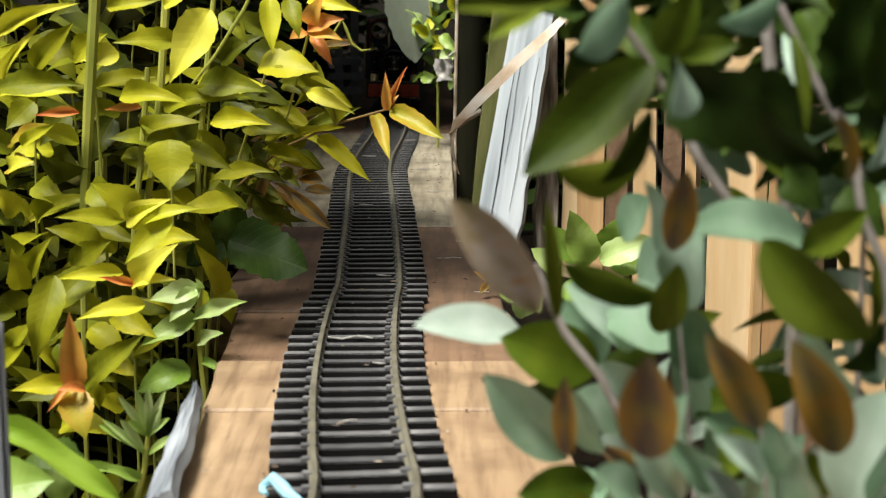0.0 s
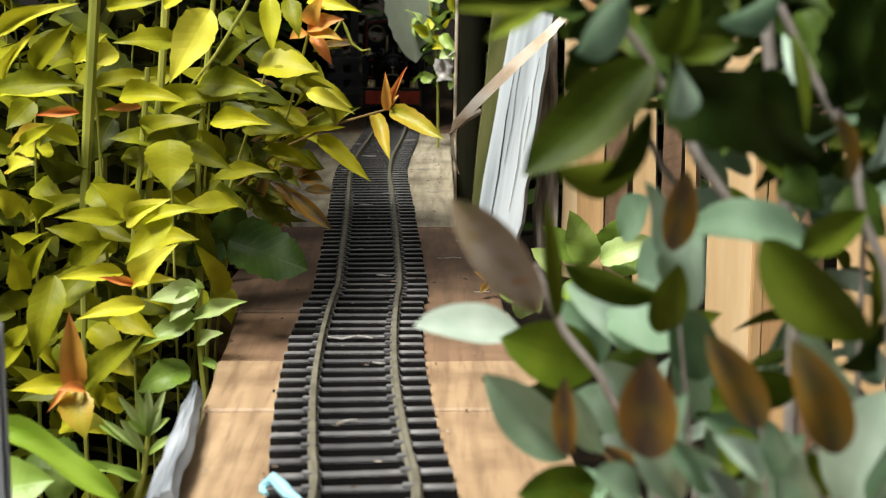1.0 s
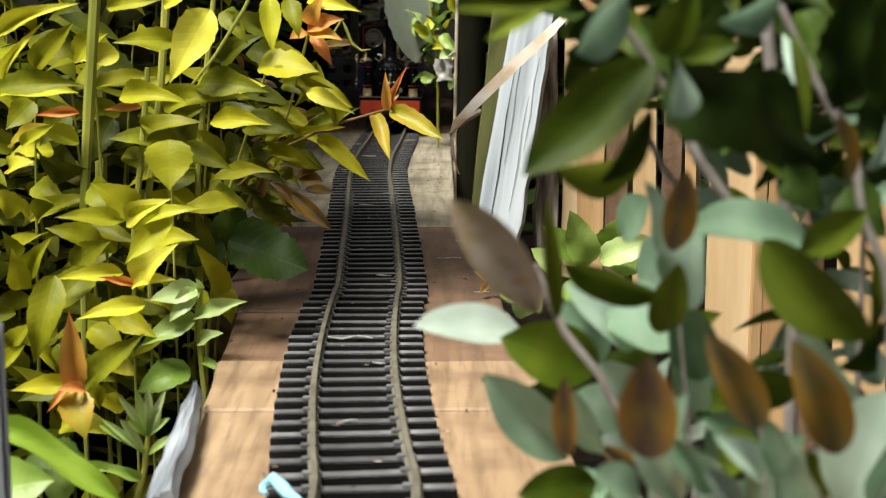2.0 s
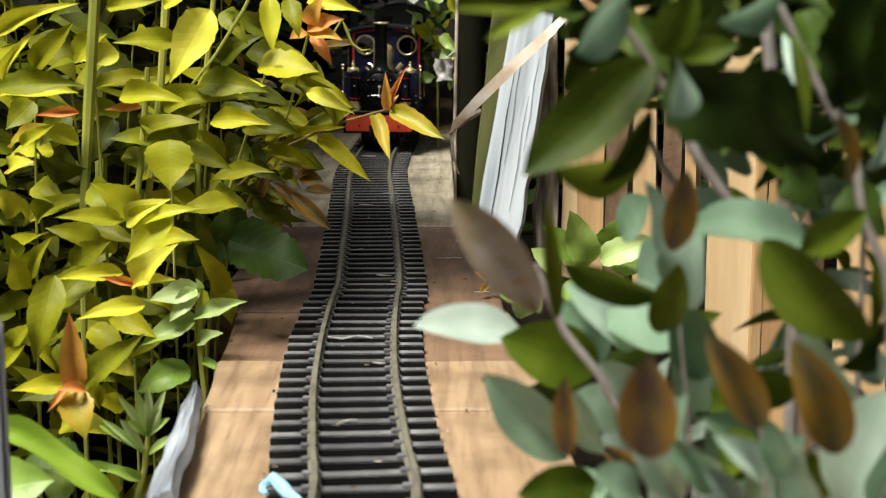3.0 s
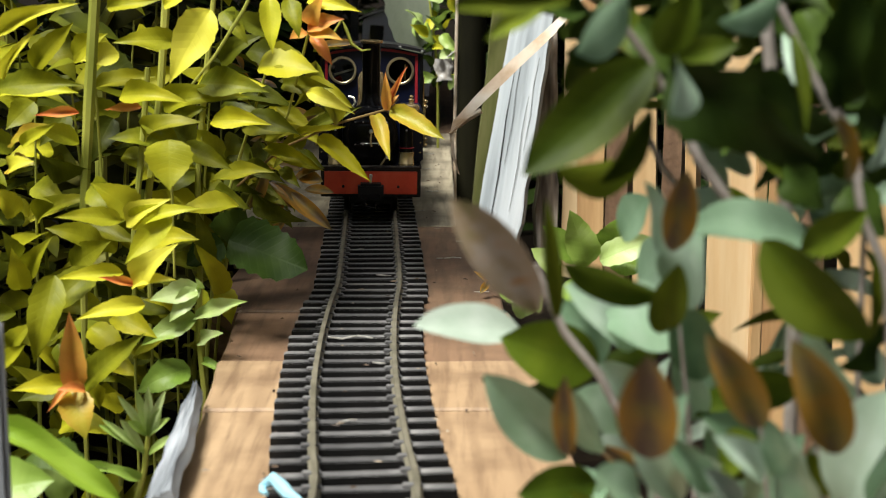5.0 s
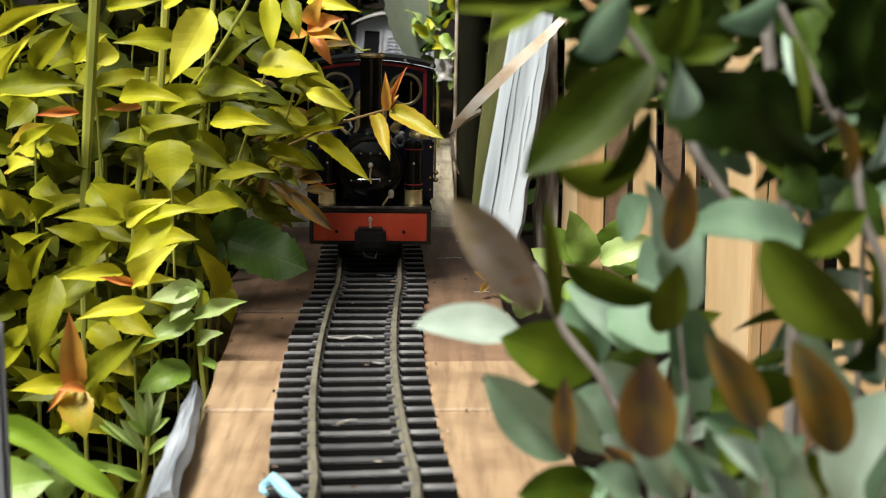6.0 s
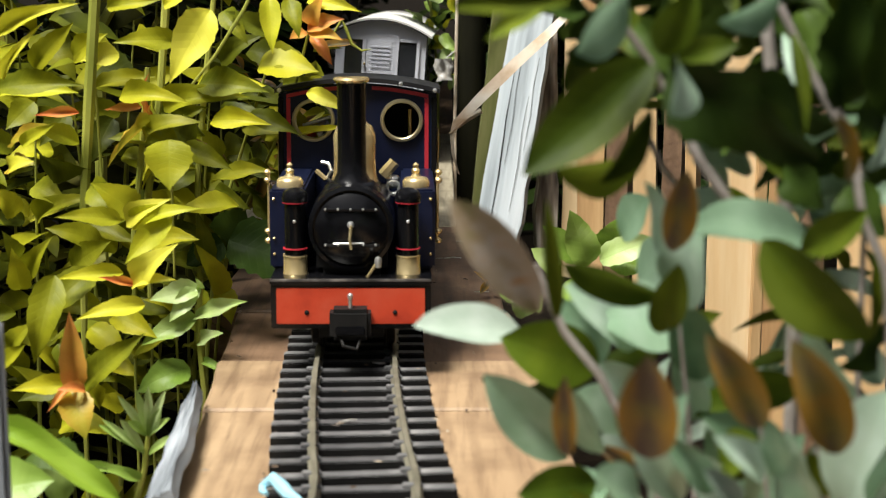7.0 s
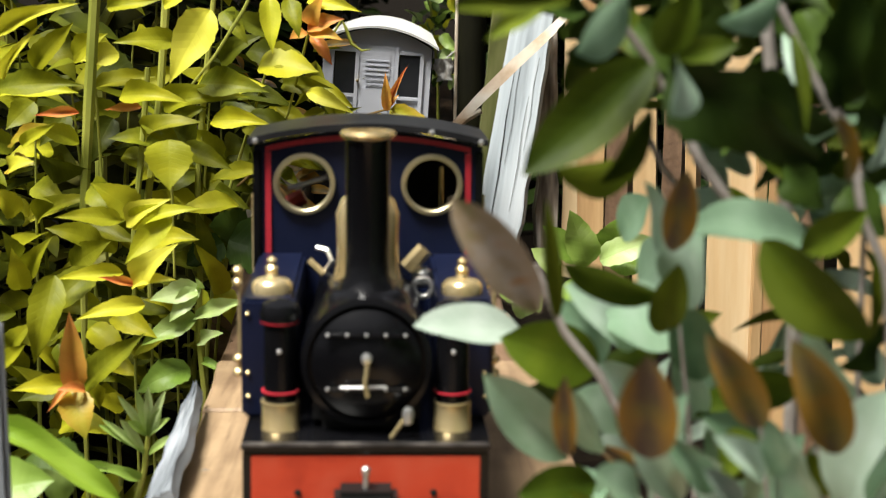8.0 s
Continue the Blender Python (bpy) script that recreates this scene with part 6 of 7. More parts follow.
    leaf(p, "gold", (-0.2722, 1.020, 0.1849), (-0.2417, 1.008, 0.2150), 93, 0.94, 0)
    leaf(p, "lime", (-0.2841, 0.980, 0.1692), (-0.2304, 0.968, 0.1719), 46, 0.85, 1)
    leaf(p, "tip", (-0.2700, 0.950, 0.1390), (-0.2398, 0.938, 0.1543), 50, 0.76, 2)
    leaf(p, "tip", (-0.2724, 0.950, 0.1255), (-0.2524, 0.938, 0.1298), 47, 1.65, 3)
    leaf(p, "inner", (-0.2658, 1.000, 0.1305), (-0.2299, 0.988, 0.1208), 124, 1.52, 4)
    leaf(p, "gold", (-0.2285, 0.980, 0.1107), (-0.1976, 0.968, 0.0885), 66, 1.07, 5)
    part("tendril", tube([(-0.0734, 1.03, 0.2069), (-0.0676, 1.03, 0.2162), (-0.0650, 1.03, 0.2106), (-0.0613, 1.03, 0.2001), (-0.0546, 1.03, 0.1956), (-0.0485, 1.03, 0.1964)], [0.0008, 0.0010, 0.0012, 0.0011, 0.0008, 0.0003]), STEM, p, "olive curled leaf stalk", True)
    return p



def build_sprig():
    p = thing("shrub_sprig", "arching golden sprig with orange tip hanging over the track", "sprig")
    part("stem", tube([(-0.1496, 1.1000, 0.0944), (-0.1152, 1.0900, 0.1235), (-0.0723, 1.0600, 0.1442), (-0.0389, 1.0500, 0.1545)], [0.0010, 0.0010, 0.0009, 0.0008]), TWIG, p, smooth=True)
    leaf(p, "tip", (-0.0366, 1.0500, 0.1537), (0.0011, 1.0300, 0.1359), 54, 0.84, 0)
    leaf(p, "tip", (-0.0467, 1.0500, 0.1506), (-0.0357, 1.0200, 0.1225), 17, 0.67, 1)
    leaf(p, "orange", (-0.0389, 1.0500, 0.1537), (-0.0393, 1.0450, 0.1804), -172, 0.72, 2)
    leaf(p, "orange", (-0.0373, 1.0500, 0.1576), (-0.0240, 1.0500, 0.1847), 80, 0.34, 3)
    leaf(p, "orange", (-0.0365, 1.0500, 0.1568), (-0.0303, 1.0500, 0.1646), 75, 0.92, 4)
    leaf(p, "inner", (-0.0723, 1.0600, 0.1454), (-0.0867, 1.0480, 0.1717), -104, 0.87, 5)
    leaf(p, "gold", (-0.0874, 1.0600, 0.1340), (-0.0497, 1.0400, 0.1057), 50, 0.65, 0)
    leaf(p, "inner", (-0.0958, 1.0800, 0.1367), (-0.0569, 1.0680, 0.1546), 72, 0.56, 1)
    leaf(p, "gold", (-0.1262, 1.0800, 0.1246), (-0.0885, 1.0600, 0.1118), 52, 0.63, 2)
    return p



def build_weed():
    p = thing("young_weed", "upright fresh green weed beside the timber board", "weed")
    part("stem", tube([(-0.1567, 0.9700, -0.1700), (-0.1567, 0.9700, -0.0227), (-0.1594, 0.9700, 0.0116), (-0.1576, 0.9700, 0.0492)], [0.0022, 0.0022, 0.0020, 0.0018]), STEM, p, smooth=True)
    leaf(p, "green", (-0.1570, 0.9700, 0.0447), (-0.1886, 0.9580, 0.0398), -58, 0.84, 0)
    leaf(p, "green", (-0.1604, 0.9700, 0.0267), (-0.1948, 0.9580, 0.0100), -57, 0.75, 1)
    leaf(p, "green", (-0.1612, 0.9700, 0.0260), (-0.1255, 0.9580, 0.0391), 64, 0.54, 2)
    leaf(p, "green", (-0.1595, 0.9700, 0.0093), (-0.1413, 0.9580, 0.0182), 65, 0.79, 3)
    leaf(p, "green", (-0.1659, 0.9700, -0.0082), (-0.1984, 0.9580, -0.0209), -55, 1.13, 4)
    leaf(p, "green", (-0.1584, 0.9700, 0.0470), (-0.1760, 0.9580, 0.0257), -52, 0.81, 5)
    leaf(p, "green", (-0.1576, 0.9700, -0.0036), (-0.1423, 0.9580, -0.0062), 42, 0.73, 0)
    leaf(p, "green", (-0.1585, 0.9700, 0.0447), (-0.1588, 0.9580, 0.0546), -130, 0.65, 1)
    return p



def build_cleavers():
    p = thing("cleavers_plant", "small cleavers with whorls of narrow green leaves", "weed")
    part("stem", tube([(-0.1710, 0.8100, -0.1700), (-0.1710, 0.8100, -0.0469), (-0.1652, 0.8100, -0.0239), (-0.1624, 0.8100, -0.0044)], [0.0018, 0.0018, 0.0017, 0.0015]), STEM, p, smooth=True)
    leaf(p, "needle", (-0.1627, 0.8100, -0.0051), (-0.1760, 0.7980, 0.0214), -92, 0.94, 0)
    leaf(p, "needle", (-0.1627, 0.8100, -0.0051), (-0.1661, 0.7980, 0.0252), -140, 0.92, 1)
    leaf(p, "needle", (-0.1621, 0.8100, -0.0044), (-0.1593, 0.7980, 0.0265), 178, 0.96, 2)
    leaf(p, "needle", (-0.1621, 0.8100, -0.0044), (-0.1499, 0.7980, 0.0246), 123, 0.89, 3)
    leaf(p, "needle", (-0.1628, 0.8100, -0.0064), (-0.1524, 0.7980, 0.0145), 118, 1.29, 4)
    leaf(p, "needle", (-0.1643, 0.8100, -0.0142), (-0.1871, 0.7980, 0.0050), -67, 1.05, 5)
    leaf(p, "needle", (-0.1649, 0.8100, -0.0142), (-0.1753, 0.7980, 0.0081), -96, 1.23, 0)
    leaf(p, "needle", (-0.1643, 0.8100, -0.0161), (-0.1851, 0.7980, 0.0081), -73, 0.82, 1)
    leaf(p, "needle", (-0.1631, 0.8100, -0.0161), (-0.1449, 0.7980, -0.0008), 75, 1.13, 2)
    leaf(p, "green", (-0.1673, 0.8100, -0.0305), (-0.2077, 0.7980, -0.0174), -56, 0.33, 3)
    leaf(p, "needle", (-0.1627, 0.8100, -0.0051), (-0.1713, 0.7980, 0.0072), -81, 1.76, 4)
    leaf(p, "needle", (-0.1627, 0.8100, -0.0051), (-0.1483, 0.7980, 0.0088), 80, 1.29, 5)
    return p



def build_broad_plant():
    p = thing("broad_leaved_plant", "low plant with broad glossy green leaves", "plant")
    leaf(p, "fresh", (-0.2163, 0.7000, 0.0343), (-0.1537, 0.7000, -0.0051), 44, 0.46, 0)
    leaf(p, "green", (-0.2225, 0.6800, 0.0053), (-0.1810, 0.6800, 0.0136), 53, 1.43, 1)
    leaf(p, "green", (-0.1853, 0.7200, -0.0093), (-0.2035, 0.7080, 0.0098), -70, 0.92, 2)
    leaf(p, "deep", (-0.2093, 0.7500, 0.0049), (-0.1783, 0.7380, -0.0091), 42, 1.12, 3)
    return p



def build_nettle():
    p = thing("nettle_plant", "dark green toothed nettle in the shade of the shrub", "plant")
    part("stem", tube([(-0.1680, 1.0900, -0.1700), (-0.1680, 1.0900, -0.0342), (-0.1602, 1.0800, 0.0188), (-0.1484, 1.0500, 0.0654)], [0.0012, 0.0012, 0.0014, 0.0012]), STEM, p, smooth=True)
    leaf(p, "deep", (-0.1454, 1.0200, 0.0685), (-0.0909, 1.0080, 0.0501), 55, 1.12, 0)
    leaf(p, "deep", (-0.1344, 1.0400, 0.0710), (-0.1598, 1.0280, 0.0769), -63, 1.52, 1)
    leaf(p, "deep", (-0.1551, 1.0600, 0.0596), (-0.1794, 1.0480, 0.0457), -56, 1.25, 2)
    return p



def build_sage_shrub():
    p = thing("sage_shrub", "grey-green and bronze leaved sage shrub on woody stems", "shrub")
    part("stem", tube([(0.0692, 0.460, 0.2055), (0.0773, 0.460, 0.1901), (0.0889, 0.460, 0.1741), (0.1041, 0.460, 0.1605), (0.1110, 0.460, 0.1410), (0.1173, 0.460, 0.1157), (0.1198, 0.460, 0.0788), (0.1238, 0.460, -0.1700)], [0.0017, 0.0017, 0.0018, 0.0019, 0.0020, 0.0021, 0.0021, 0.0022]), BARK, p, smooth=True)
    part("stem", tube([(0.1037, 0.500, 0.2405), (0.1071, 0.500, 0.2132), (0.1147, 0.500, 0.1627), (0.1178, 0.500, 0.1320), (0.1181, 0.500, 0.1006), (0.1186, 0.500, 0.0644), (0.1226, 0.500, -0.1700)], [0.0021, 0.0022, 0.0023, 0.0024, 0.0025, 0.0027, 0.0028]), BARK, p, smooth=True)
    part("stem", tube([(0.0982, 0.450, 0.2359), (0.1108, 0.450, 0.2113), (0.1212, 0.450, 0.1946), (0.1250, 0.450, 0.1743), (0.1331, 0.450, 0.1571), (0.1408, 0.450, 0.0824), (0.1448, 0.450, -0.1700)], [0.0013, 0.0013, 0.0014, 0.0015, 0.0015, 0.0016, 0.0017]), BARK, p, smooth=True)
    part("stem", tube([(0.0298, 0.490, 0.1513), (0.0402, 0.490, 0.1285), (0.0517, 0.490, 0.1147), (0.0644, 0.490, 0.0898), (0.0753, 0.490, 0.0680), (0.0793, 0.490, -0.1700)], [0.0014, 0.0015, 0.0015, 0.0016, 0.0017, 0.0018]), BARK, p, smooth=True)
    part("stem", tube([(0.1278, 0.470, 0.1959), (0.1316, 0.470, 0.1676), (0.1318, 0.470, 0.1277), (0.1325, 0.470, 0.0752), (0.1365, 0.470, -0.1700)], [0.0008, 0.0009, 0.0010, 0.0011, 0.0011]), BARK, p, smooth=True)
    part("stem", tube([(0.1164, 0.430, 0.1069), (0.1182, 0.430, 0.0896), (0.1222, 0.430, -0.1700)], [0.0007, 0.0008, 0.0009]), BARK, p, smooth=True)
    part("stem", tube([(0.0621, 0.440, 0.1023), (0.0651, 0.440, 0.0860), (0.0691, 0.440, -0.1700)], [0.0006, 0.0006, 0.0007]), BARK, p, smooth=True)
    part("stem", tube([(0.0434, 0.430, 0.2409), (0.0580, 0.430, 0.2206), (0.0646, 0.430, 0.2080)], [0.0010, 0.0011, 0.0012]), BARK, p, smooth=True)
    part("stem", tube([(0.0718, 0.470, 0.1596), (0.0742, 0.470, 0.1387), (0.0776, 0.470, 0.1129), (0.0814, 0.470, 0.0752), (0.0854, 0.470, -0.1700)], [0.0006, 0.0006, 0.0007, 0.0007, 0.0008]), BARK, p, smooth=True)
    part("stem", tube([(0.0972, 0.450, 0.1087), (0.1006, 0.450, 0.0824), (0.1046, 0.450, -0.1700)], [0.0006, 0.0007, 0.0008]), BARK, p, smooth=True)
    part("stem", tube([(0.0716, 0.550, 0.1928), (0.0802, 0.550, 0.1754), (0.0876, 0.550, 0.1661)], [0.0011, 0.0012, 0.0013]), BARK, p, smooth=True)
    part("stem", tube([(0.1127, 0.480, 0.2337), (0.1161, 0.480, 0.2162), (0.1275, 0.480, 0.1985)], [0.0006, 0.0007, 0.0007]), BARK, p, smooth=True)
    leaf(p, "olive", (0.0595, 0.430, 0.2214), (0.0220, 0.418, 0.1900), -67, 0.93, 0)
    # deep kind among the sage: shaded undersides put into the leaf colour
    leaf(p, "deep", (0.0636, 0.430, 0.2191), (0.1045, 0.418, 0.1942), 113, 0.71, 1)
    leaf(p, "olive", (0.0596, 0.440, 0.2072), (0.0441, 0.428, 0.1866), -102, 1.02, 2)
    leaf(p, "moss", (0.0615, 0.470, 0.1863), (0.0343, 0.458, 0.1869), -126, 1.19, 3)
    leaf(p, "sage", (0.0628, 0.410, 0.2217), (0.0592, 0.398, 0.2085), -76, 2.20, 4)
    leaf(p, "sage", (0.0501, 0.420, 0.2387), (0.0354, 0.408, 0.2241), -109, 1.76, 5)
    leaf(p, "olive", (0.0314, 0.380, 0.2386), (0.0008, 0.368, 0.2367), -73, 0.50, 0)
    leaf(p, "moss", (0.0265, 0.400, 0.2376), (0.0108, 0.388, 0.2283), -58, 0.57, 1)
    leaf(p, "moss", (0.0589, 0.420, 0.2235), (0.0672, 0.408, 0.2404), 128, 1.18, 2)
    leaf(p, "sage", (0.0966, 0.440, 0.2396), (0.0763, 0.428, 0.2320), -122, 1.16, 3)
    leaf(p, "olive", (0.0666, 0.440, 0.2201), (0.0828, 0.428, 0.2258), 84, 1.04, 4)
    leaf(p, "deep", (0.0696, 0.460, 0.2207), (0.0821, 0.448, 0.2368), 154, 1.10, 5)
    leaf(p, "deep", (0.1098, 0.420, 0.2088), (0.1066, 0.408, 0.2440), -155, 0.75, 0)
    leaf(p, "deep", (0.1202, 0.410, 0.2081), (0.1114, 0.398, 0.2412), -138, 0.61, 1)
    leaf(p, "bronze", (0.1123, 0.420, 0.1877), (0.1045, 0.408, 0.2076), -99, 0.93, 2)
    leaf(p, "olive", (0.1017, 0.450, 0.2286), (0.1043, 0.438, 0.1984), 11, 0.33, 3)
    leaf(p, "sage", (0.1037, 0.470, 0.2271), (0.1042, 0.458, 0.2048), 2, 0.32, 4)
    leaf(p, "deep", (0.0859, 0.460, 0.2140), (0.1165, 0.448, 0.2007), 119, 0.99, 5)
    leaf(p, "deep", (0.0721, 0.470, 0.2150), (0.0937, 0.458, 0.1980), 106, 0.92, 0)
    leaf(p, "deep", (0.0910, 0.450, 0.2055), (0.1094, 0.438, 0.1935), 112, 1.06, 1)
    leaf(p, "olive", (0.1226, 0.500, 0.1760), (0.0992, 0.488, 0.1886), -88, 0.79, 2)
    leaf(p, "bronze", (0.0609, 0.500, 0.2196), (0.0477, 0.488, 0.2225), -31, 1.63, 3)
    leaf(p, "deep", (0.0609, 0.480, 0.2302), (0.0701, 0.468, 0.2152), 71, 0.90, 4)
    leaf(p, "deep", (0.1118, 0.480, 0.2337), (0.1186, 0.468, 0.2117), 31, 0.75, 5)
    leaf(p, "bronze", (0.0688, 0.450, 0.1631), (0.0704, 0.438, 0.1894), 170, 0.84, 0)
    leaf(p, "sage", (0.0669, 0.470, 0.1587), (0.0609, 0.458, 0.1834), -107, 0.85, 1)
    leaf(p, "sage", (0.1117, 0.460, 0.1649), (0.0720, 0.448, 0.1703), -43, 1.03, 2)
    leaf(p, "sage", (0.0768, 0.470, 0.1415), (0.0787, 0.458, 0.1704), 121, 1.38, 3)
    leaf(p, "olive", (0.0915, 0.430, 0.1700), (0.1210, 0.418, 0.1435), 102, 1.22, 4)
    leaf(p, "moss", (0.1078, 0.450, 0.1631), (0.1233, 0.438, 0.1775), 101, 1.07, 5)
    leaf(p, "moss", (0.0678, 0.470, 0.1451), (0.0364, 0.458, 0.1582), -126, 0.82, 0)
    leaf(p, "olive", (0.0343, 0.450, 0.1423), (0.0297, 0.438, 0.1811), -156, 0.32, 1)
    leaf(p, "dusky", (0.0279, 0.430, 0.1490), (0.0020, 0.418, 0.1840), -100, 0.79, 2)
    leaf(p, "sage", (0.0659, 0.500, 0.1223), (0.0398, 0.488, 0.1451), -66, 1.34, 3)
    leaf(p, "sage", (0.0563, 0.520, 0.1113), (0.0387, 0.508, 0.1361), -88, 0.99, 4)
    leaf(p, "sage", (0.0819, 0.500, 0.1281), (0.0493, 0.488, 0.1337), -43, 1.80, 5)
    leaf(p, "olive", (0.0681, 0.470, 0.1332), (0.0723, 0.458, 0.1582), 155, 1.03, 0)
    leaf(p, "jade", (0.0846, 0.480, 0.1154), (0.0719, 0.468, 0.1455), -122, 1.01, 1)
    leaf(p, "deep", (0.1389, 0.460, 0.1410), (0.1190, 0.448, 0.1279), -117, 1.05, 2)
    leaf(p, "sage", (0.1326, 0.450, 0.2063), (0.1219, 0.438, 0.1885), -81, 0.85, 3)
    leaf(p, "olive", (0.1257, 0.440, 0.1386), (0.1226, 0.428, 0.1679), -162, 0.30, 4)
    leaf(p, "deep", (0.1257, 0.470, 0.1801), (0.1353, 0.458, 0.1661), 79, 1.15, 5)
    leaf(p, "deep", (0.1107, 0.490, 0.1847), (0.1211, 0.478, 0.1718), 90, 1.10, 0)
    leaf(p, "pale", (0.0279, 0.520, 0.1214), (-0.0102, 0.508, 0.1268), -43, 0.94, 1)
    leaf(p, "moss", (0.0533, 0.510, 0.1114), (0.0191, 0.498, 0.1251), -82, 1.30, 2)
    leaf(p, "deep", (0.0469, 0.530, 0.0972), (0.0131, 0.518, 0.1061), -126, 0.64, 3)
    leaf(p, "jade", (0.0421, 0.500, 0.0822), (0.0132, 0.488, 0.1152), -96, 0.89, 4)
    leaf(p, "bronze", (0.0367, 0.430, 0.1056), (0.0345, 0.418, 0.1332), 175, 0.57, 5)
    leaf(p, "sage", (0.0482, 0.450, 0.1002), (0.0392, 0.438, 0.1236), -171, 0.91, 0)
    leaf(p, "bronze", (0.0544, 0.385, 0.1194), (0.0517, 0.373, 0.1505), 179, 1.12, 1)
    leaf(p, "bronze", (0.0886, 0.410, 0.1204), (0.0702, 0.398, 0.1505), -109, 0.77, 2)
    leaf(p, "bronze", (0.1083, 0.400, 0.1162), (0.0909, 0.388, 0.1513), -116, 0.83, 3)
    leaf(p, "sage", (0.1271, 0.460, 0.1148), (0.1099, 0.448, 0.1416), -156, 0.93, 4)
    leaf(p, "moss", (0.1142, 0.480, 0.1092), (0.0936, 0.468, 0.1218), -128, 1.46, 5)
    leaf(p, "jade", (0.1101, 0.470, 0.0957), (0.0802, 0.458, 0.1094), -84, 0.78, 0)
    leaf(p, "sage", (0.1195, 0.430, 0.0887), (0.1261, 0.418, 0.1291), 103, 1.36, 1)
    leaf(p, "sage", (0.1240, 0.420, 0.0940), (0.1295, 0.408, 0.1221), 149, 0.99, 2)
    leaf(p, "sage", (0.0996, 0.470, 0.0762), (0.1129, 0.458, 0.1039), 96, 0.93, 3)
    leaf(p, "sage", (0.1082, 0.460, 0.0797), (0.1047, 0.448, 0.1084), -160, 0.80, 4)
    leaf(p, "moss", (0.0493, 0.470, 0.0838), (0.0233, 0.458, 0.0840), -74, 1.23, 5)
    leaf(p, "pale", (0.0678, 0.500, 0.0782), (0.0490, 0.488, 0.0924), -58, 1.01, 0)
    leaf(p, "sage", (0.0686, 0.420, 0.0957), (0.0511, 0.408, 0.1213), -116, 0.71, 1)
    leaf(p, "sage", (0.0643, 0.420, 0.1025), (0.0678, 0.408, 0.1310), 108, 0.88, 2)
    leaf(p, "sage", (0.0662, 0.500, 0.0634), (0.0516, 0.488, 0.0830), -132, 1.09, 3)
    leaf(p, "sage", (0.0894, 0.460, 0.0797), (0.0718, 0.448, 0.1034), -103, 0.89, 4)
    leaf(p, "sage", (0.1009, 0.500, 0.0715), (0.0870, 0.488, 0.0972), -131, 0.73, 5)
    leaf(p, "bronze", (0.0650, 0.470, 0.0870), (0.0483, 0.458, 0.1002), -97, 0.60, 0)
    leaf(p, "moss", (0.1192, 0.460, 0.0816), (0.1116, 0.448, 0.1016), -135, 0.84, 1)
    leaf(p, "sage", (0.0644, 0.530, 0.0836), (0.0448, 0.518, 0.0995), -61, 1.57, 2)
    leaf(p, "sage", (0.0911, 0.520, 0.0907), (0.0787, 0.508, 0.1143), -119, 0.93, 3)
    leaf(p, "sage", (0.0682, 0.530, 0.0962), (0.0545, 0.518, 0.1118), -107, 1.32, 4)
    leaf(p, "moss", (0.0598, 0.530, 0.1087), (0.0741, 0.518, 0.1199), 150, 1.79, 5)
    leaf(p, "sage", (0.1277, 0.480, 0.0736), (0.1403, 0.468, 0.0892), 64, 2.20, 0)
    leaf(p, "sage", (0.1206, 0.490, 0.0760), (0.1278, 0.478, 0.1012), 140, 0.85, 1)
    leaf(p, "sage", (0.0769, 0.500, 0.0634), (0.0707, 0.488, 0.0885), -145, 0.98, 2)
    leaf(p, "sage", (0.0439, 0.500, 0.0634), (0.0559, 0.488, 0.0767), 62, 2.20, 3)
    leaf(p, "moss", (0.0358, 0.470, 0.0743), (0.0490, 0.458, 0.0814), 91, 1.38, 4)
    leaf(p, "sage", (0.1484, 0.500, 0.1085), (0.1307, 0.488, 0.1347), -127, 0.76, 5)
    leaf(p, "sage", (0.0885, 0.500, 0.0644), (0.1031, 0.488, 0.0786), 59, 1.87, 0)
    leaf(p, "olive", (0.0978, 0.490, 0.0780), (0.1004, 0.478, 0.0974), 162, 0.84, 1)
    leaf(p, "sage", (0.1221, 0.560, 0.0967), (0.1270, 0.548, 0.1212), 151, 0.57, 2)
    leaf(p, "sage", (0.0934, 0.550, 0.1079), (0.1063, 0.538, 0.0940), 95, 1.50, 3)
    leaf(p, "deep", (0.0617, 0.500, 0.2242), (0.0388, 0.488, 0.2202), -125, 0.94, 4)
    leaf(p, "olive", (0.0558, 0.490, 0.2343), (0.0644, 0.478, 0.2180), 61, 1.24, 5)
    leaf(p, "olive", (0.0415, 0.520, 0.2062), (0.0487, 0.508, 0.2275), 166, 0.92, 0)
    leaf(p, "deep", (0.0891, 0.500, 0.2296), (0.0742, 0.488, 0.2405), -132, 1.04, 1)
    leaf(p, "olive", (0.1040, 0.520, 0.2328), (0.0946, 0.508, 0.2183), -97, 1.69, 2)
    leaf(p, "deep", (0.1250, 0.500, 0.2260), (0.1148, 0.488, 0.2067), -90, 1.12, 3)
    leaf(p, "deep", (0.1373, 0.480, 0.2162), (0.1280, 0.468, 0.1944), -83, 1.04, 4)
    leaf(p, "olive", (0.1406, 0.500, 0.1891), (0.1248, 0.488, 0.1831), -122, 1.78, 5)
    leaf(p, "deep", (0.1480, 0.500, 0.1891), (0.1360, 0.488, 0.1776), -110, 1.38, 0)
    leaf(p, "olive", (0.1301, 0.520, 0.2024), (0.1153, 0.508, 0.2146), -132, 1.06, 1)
    leaf(p, "sage", (0.1120, 0.550, 0.1754), (0.0863, 0.538, 0.1829), -44, 1.47, 2)
    leaf(p, "sage", (0.0892, 0.560, 0.1647), (0.1041, 0.548, 0.1560), 42, 1.43, 3)
    leaf(p, "sage", (0.1097, 0.580, 0.1651), (0.0933, 0.568, 0.1763), -52, 1.96, 4)
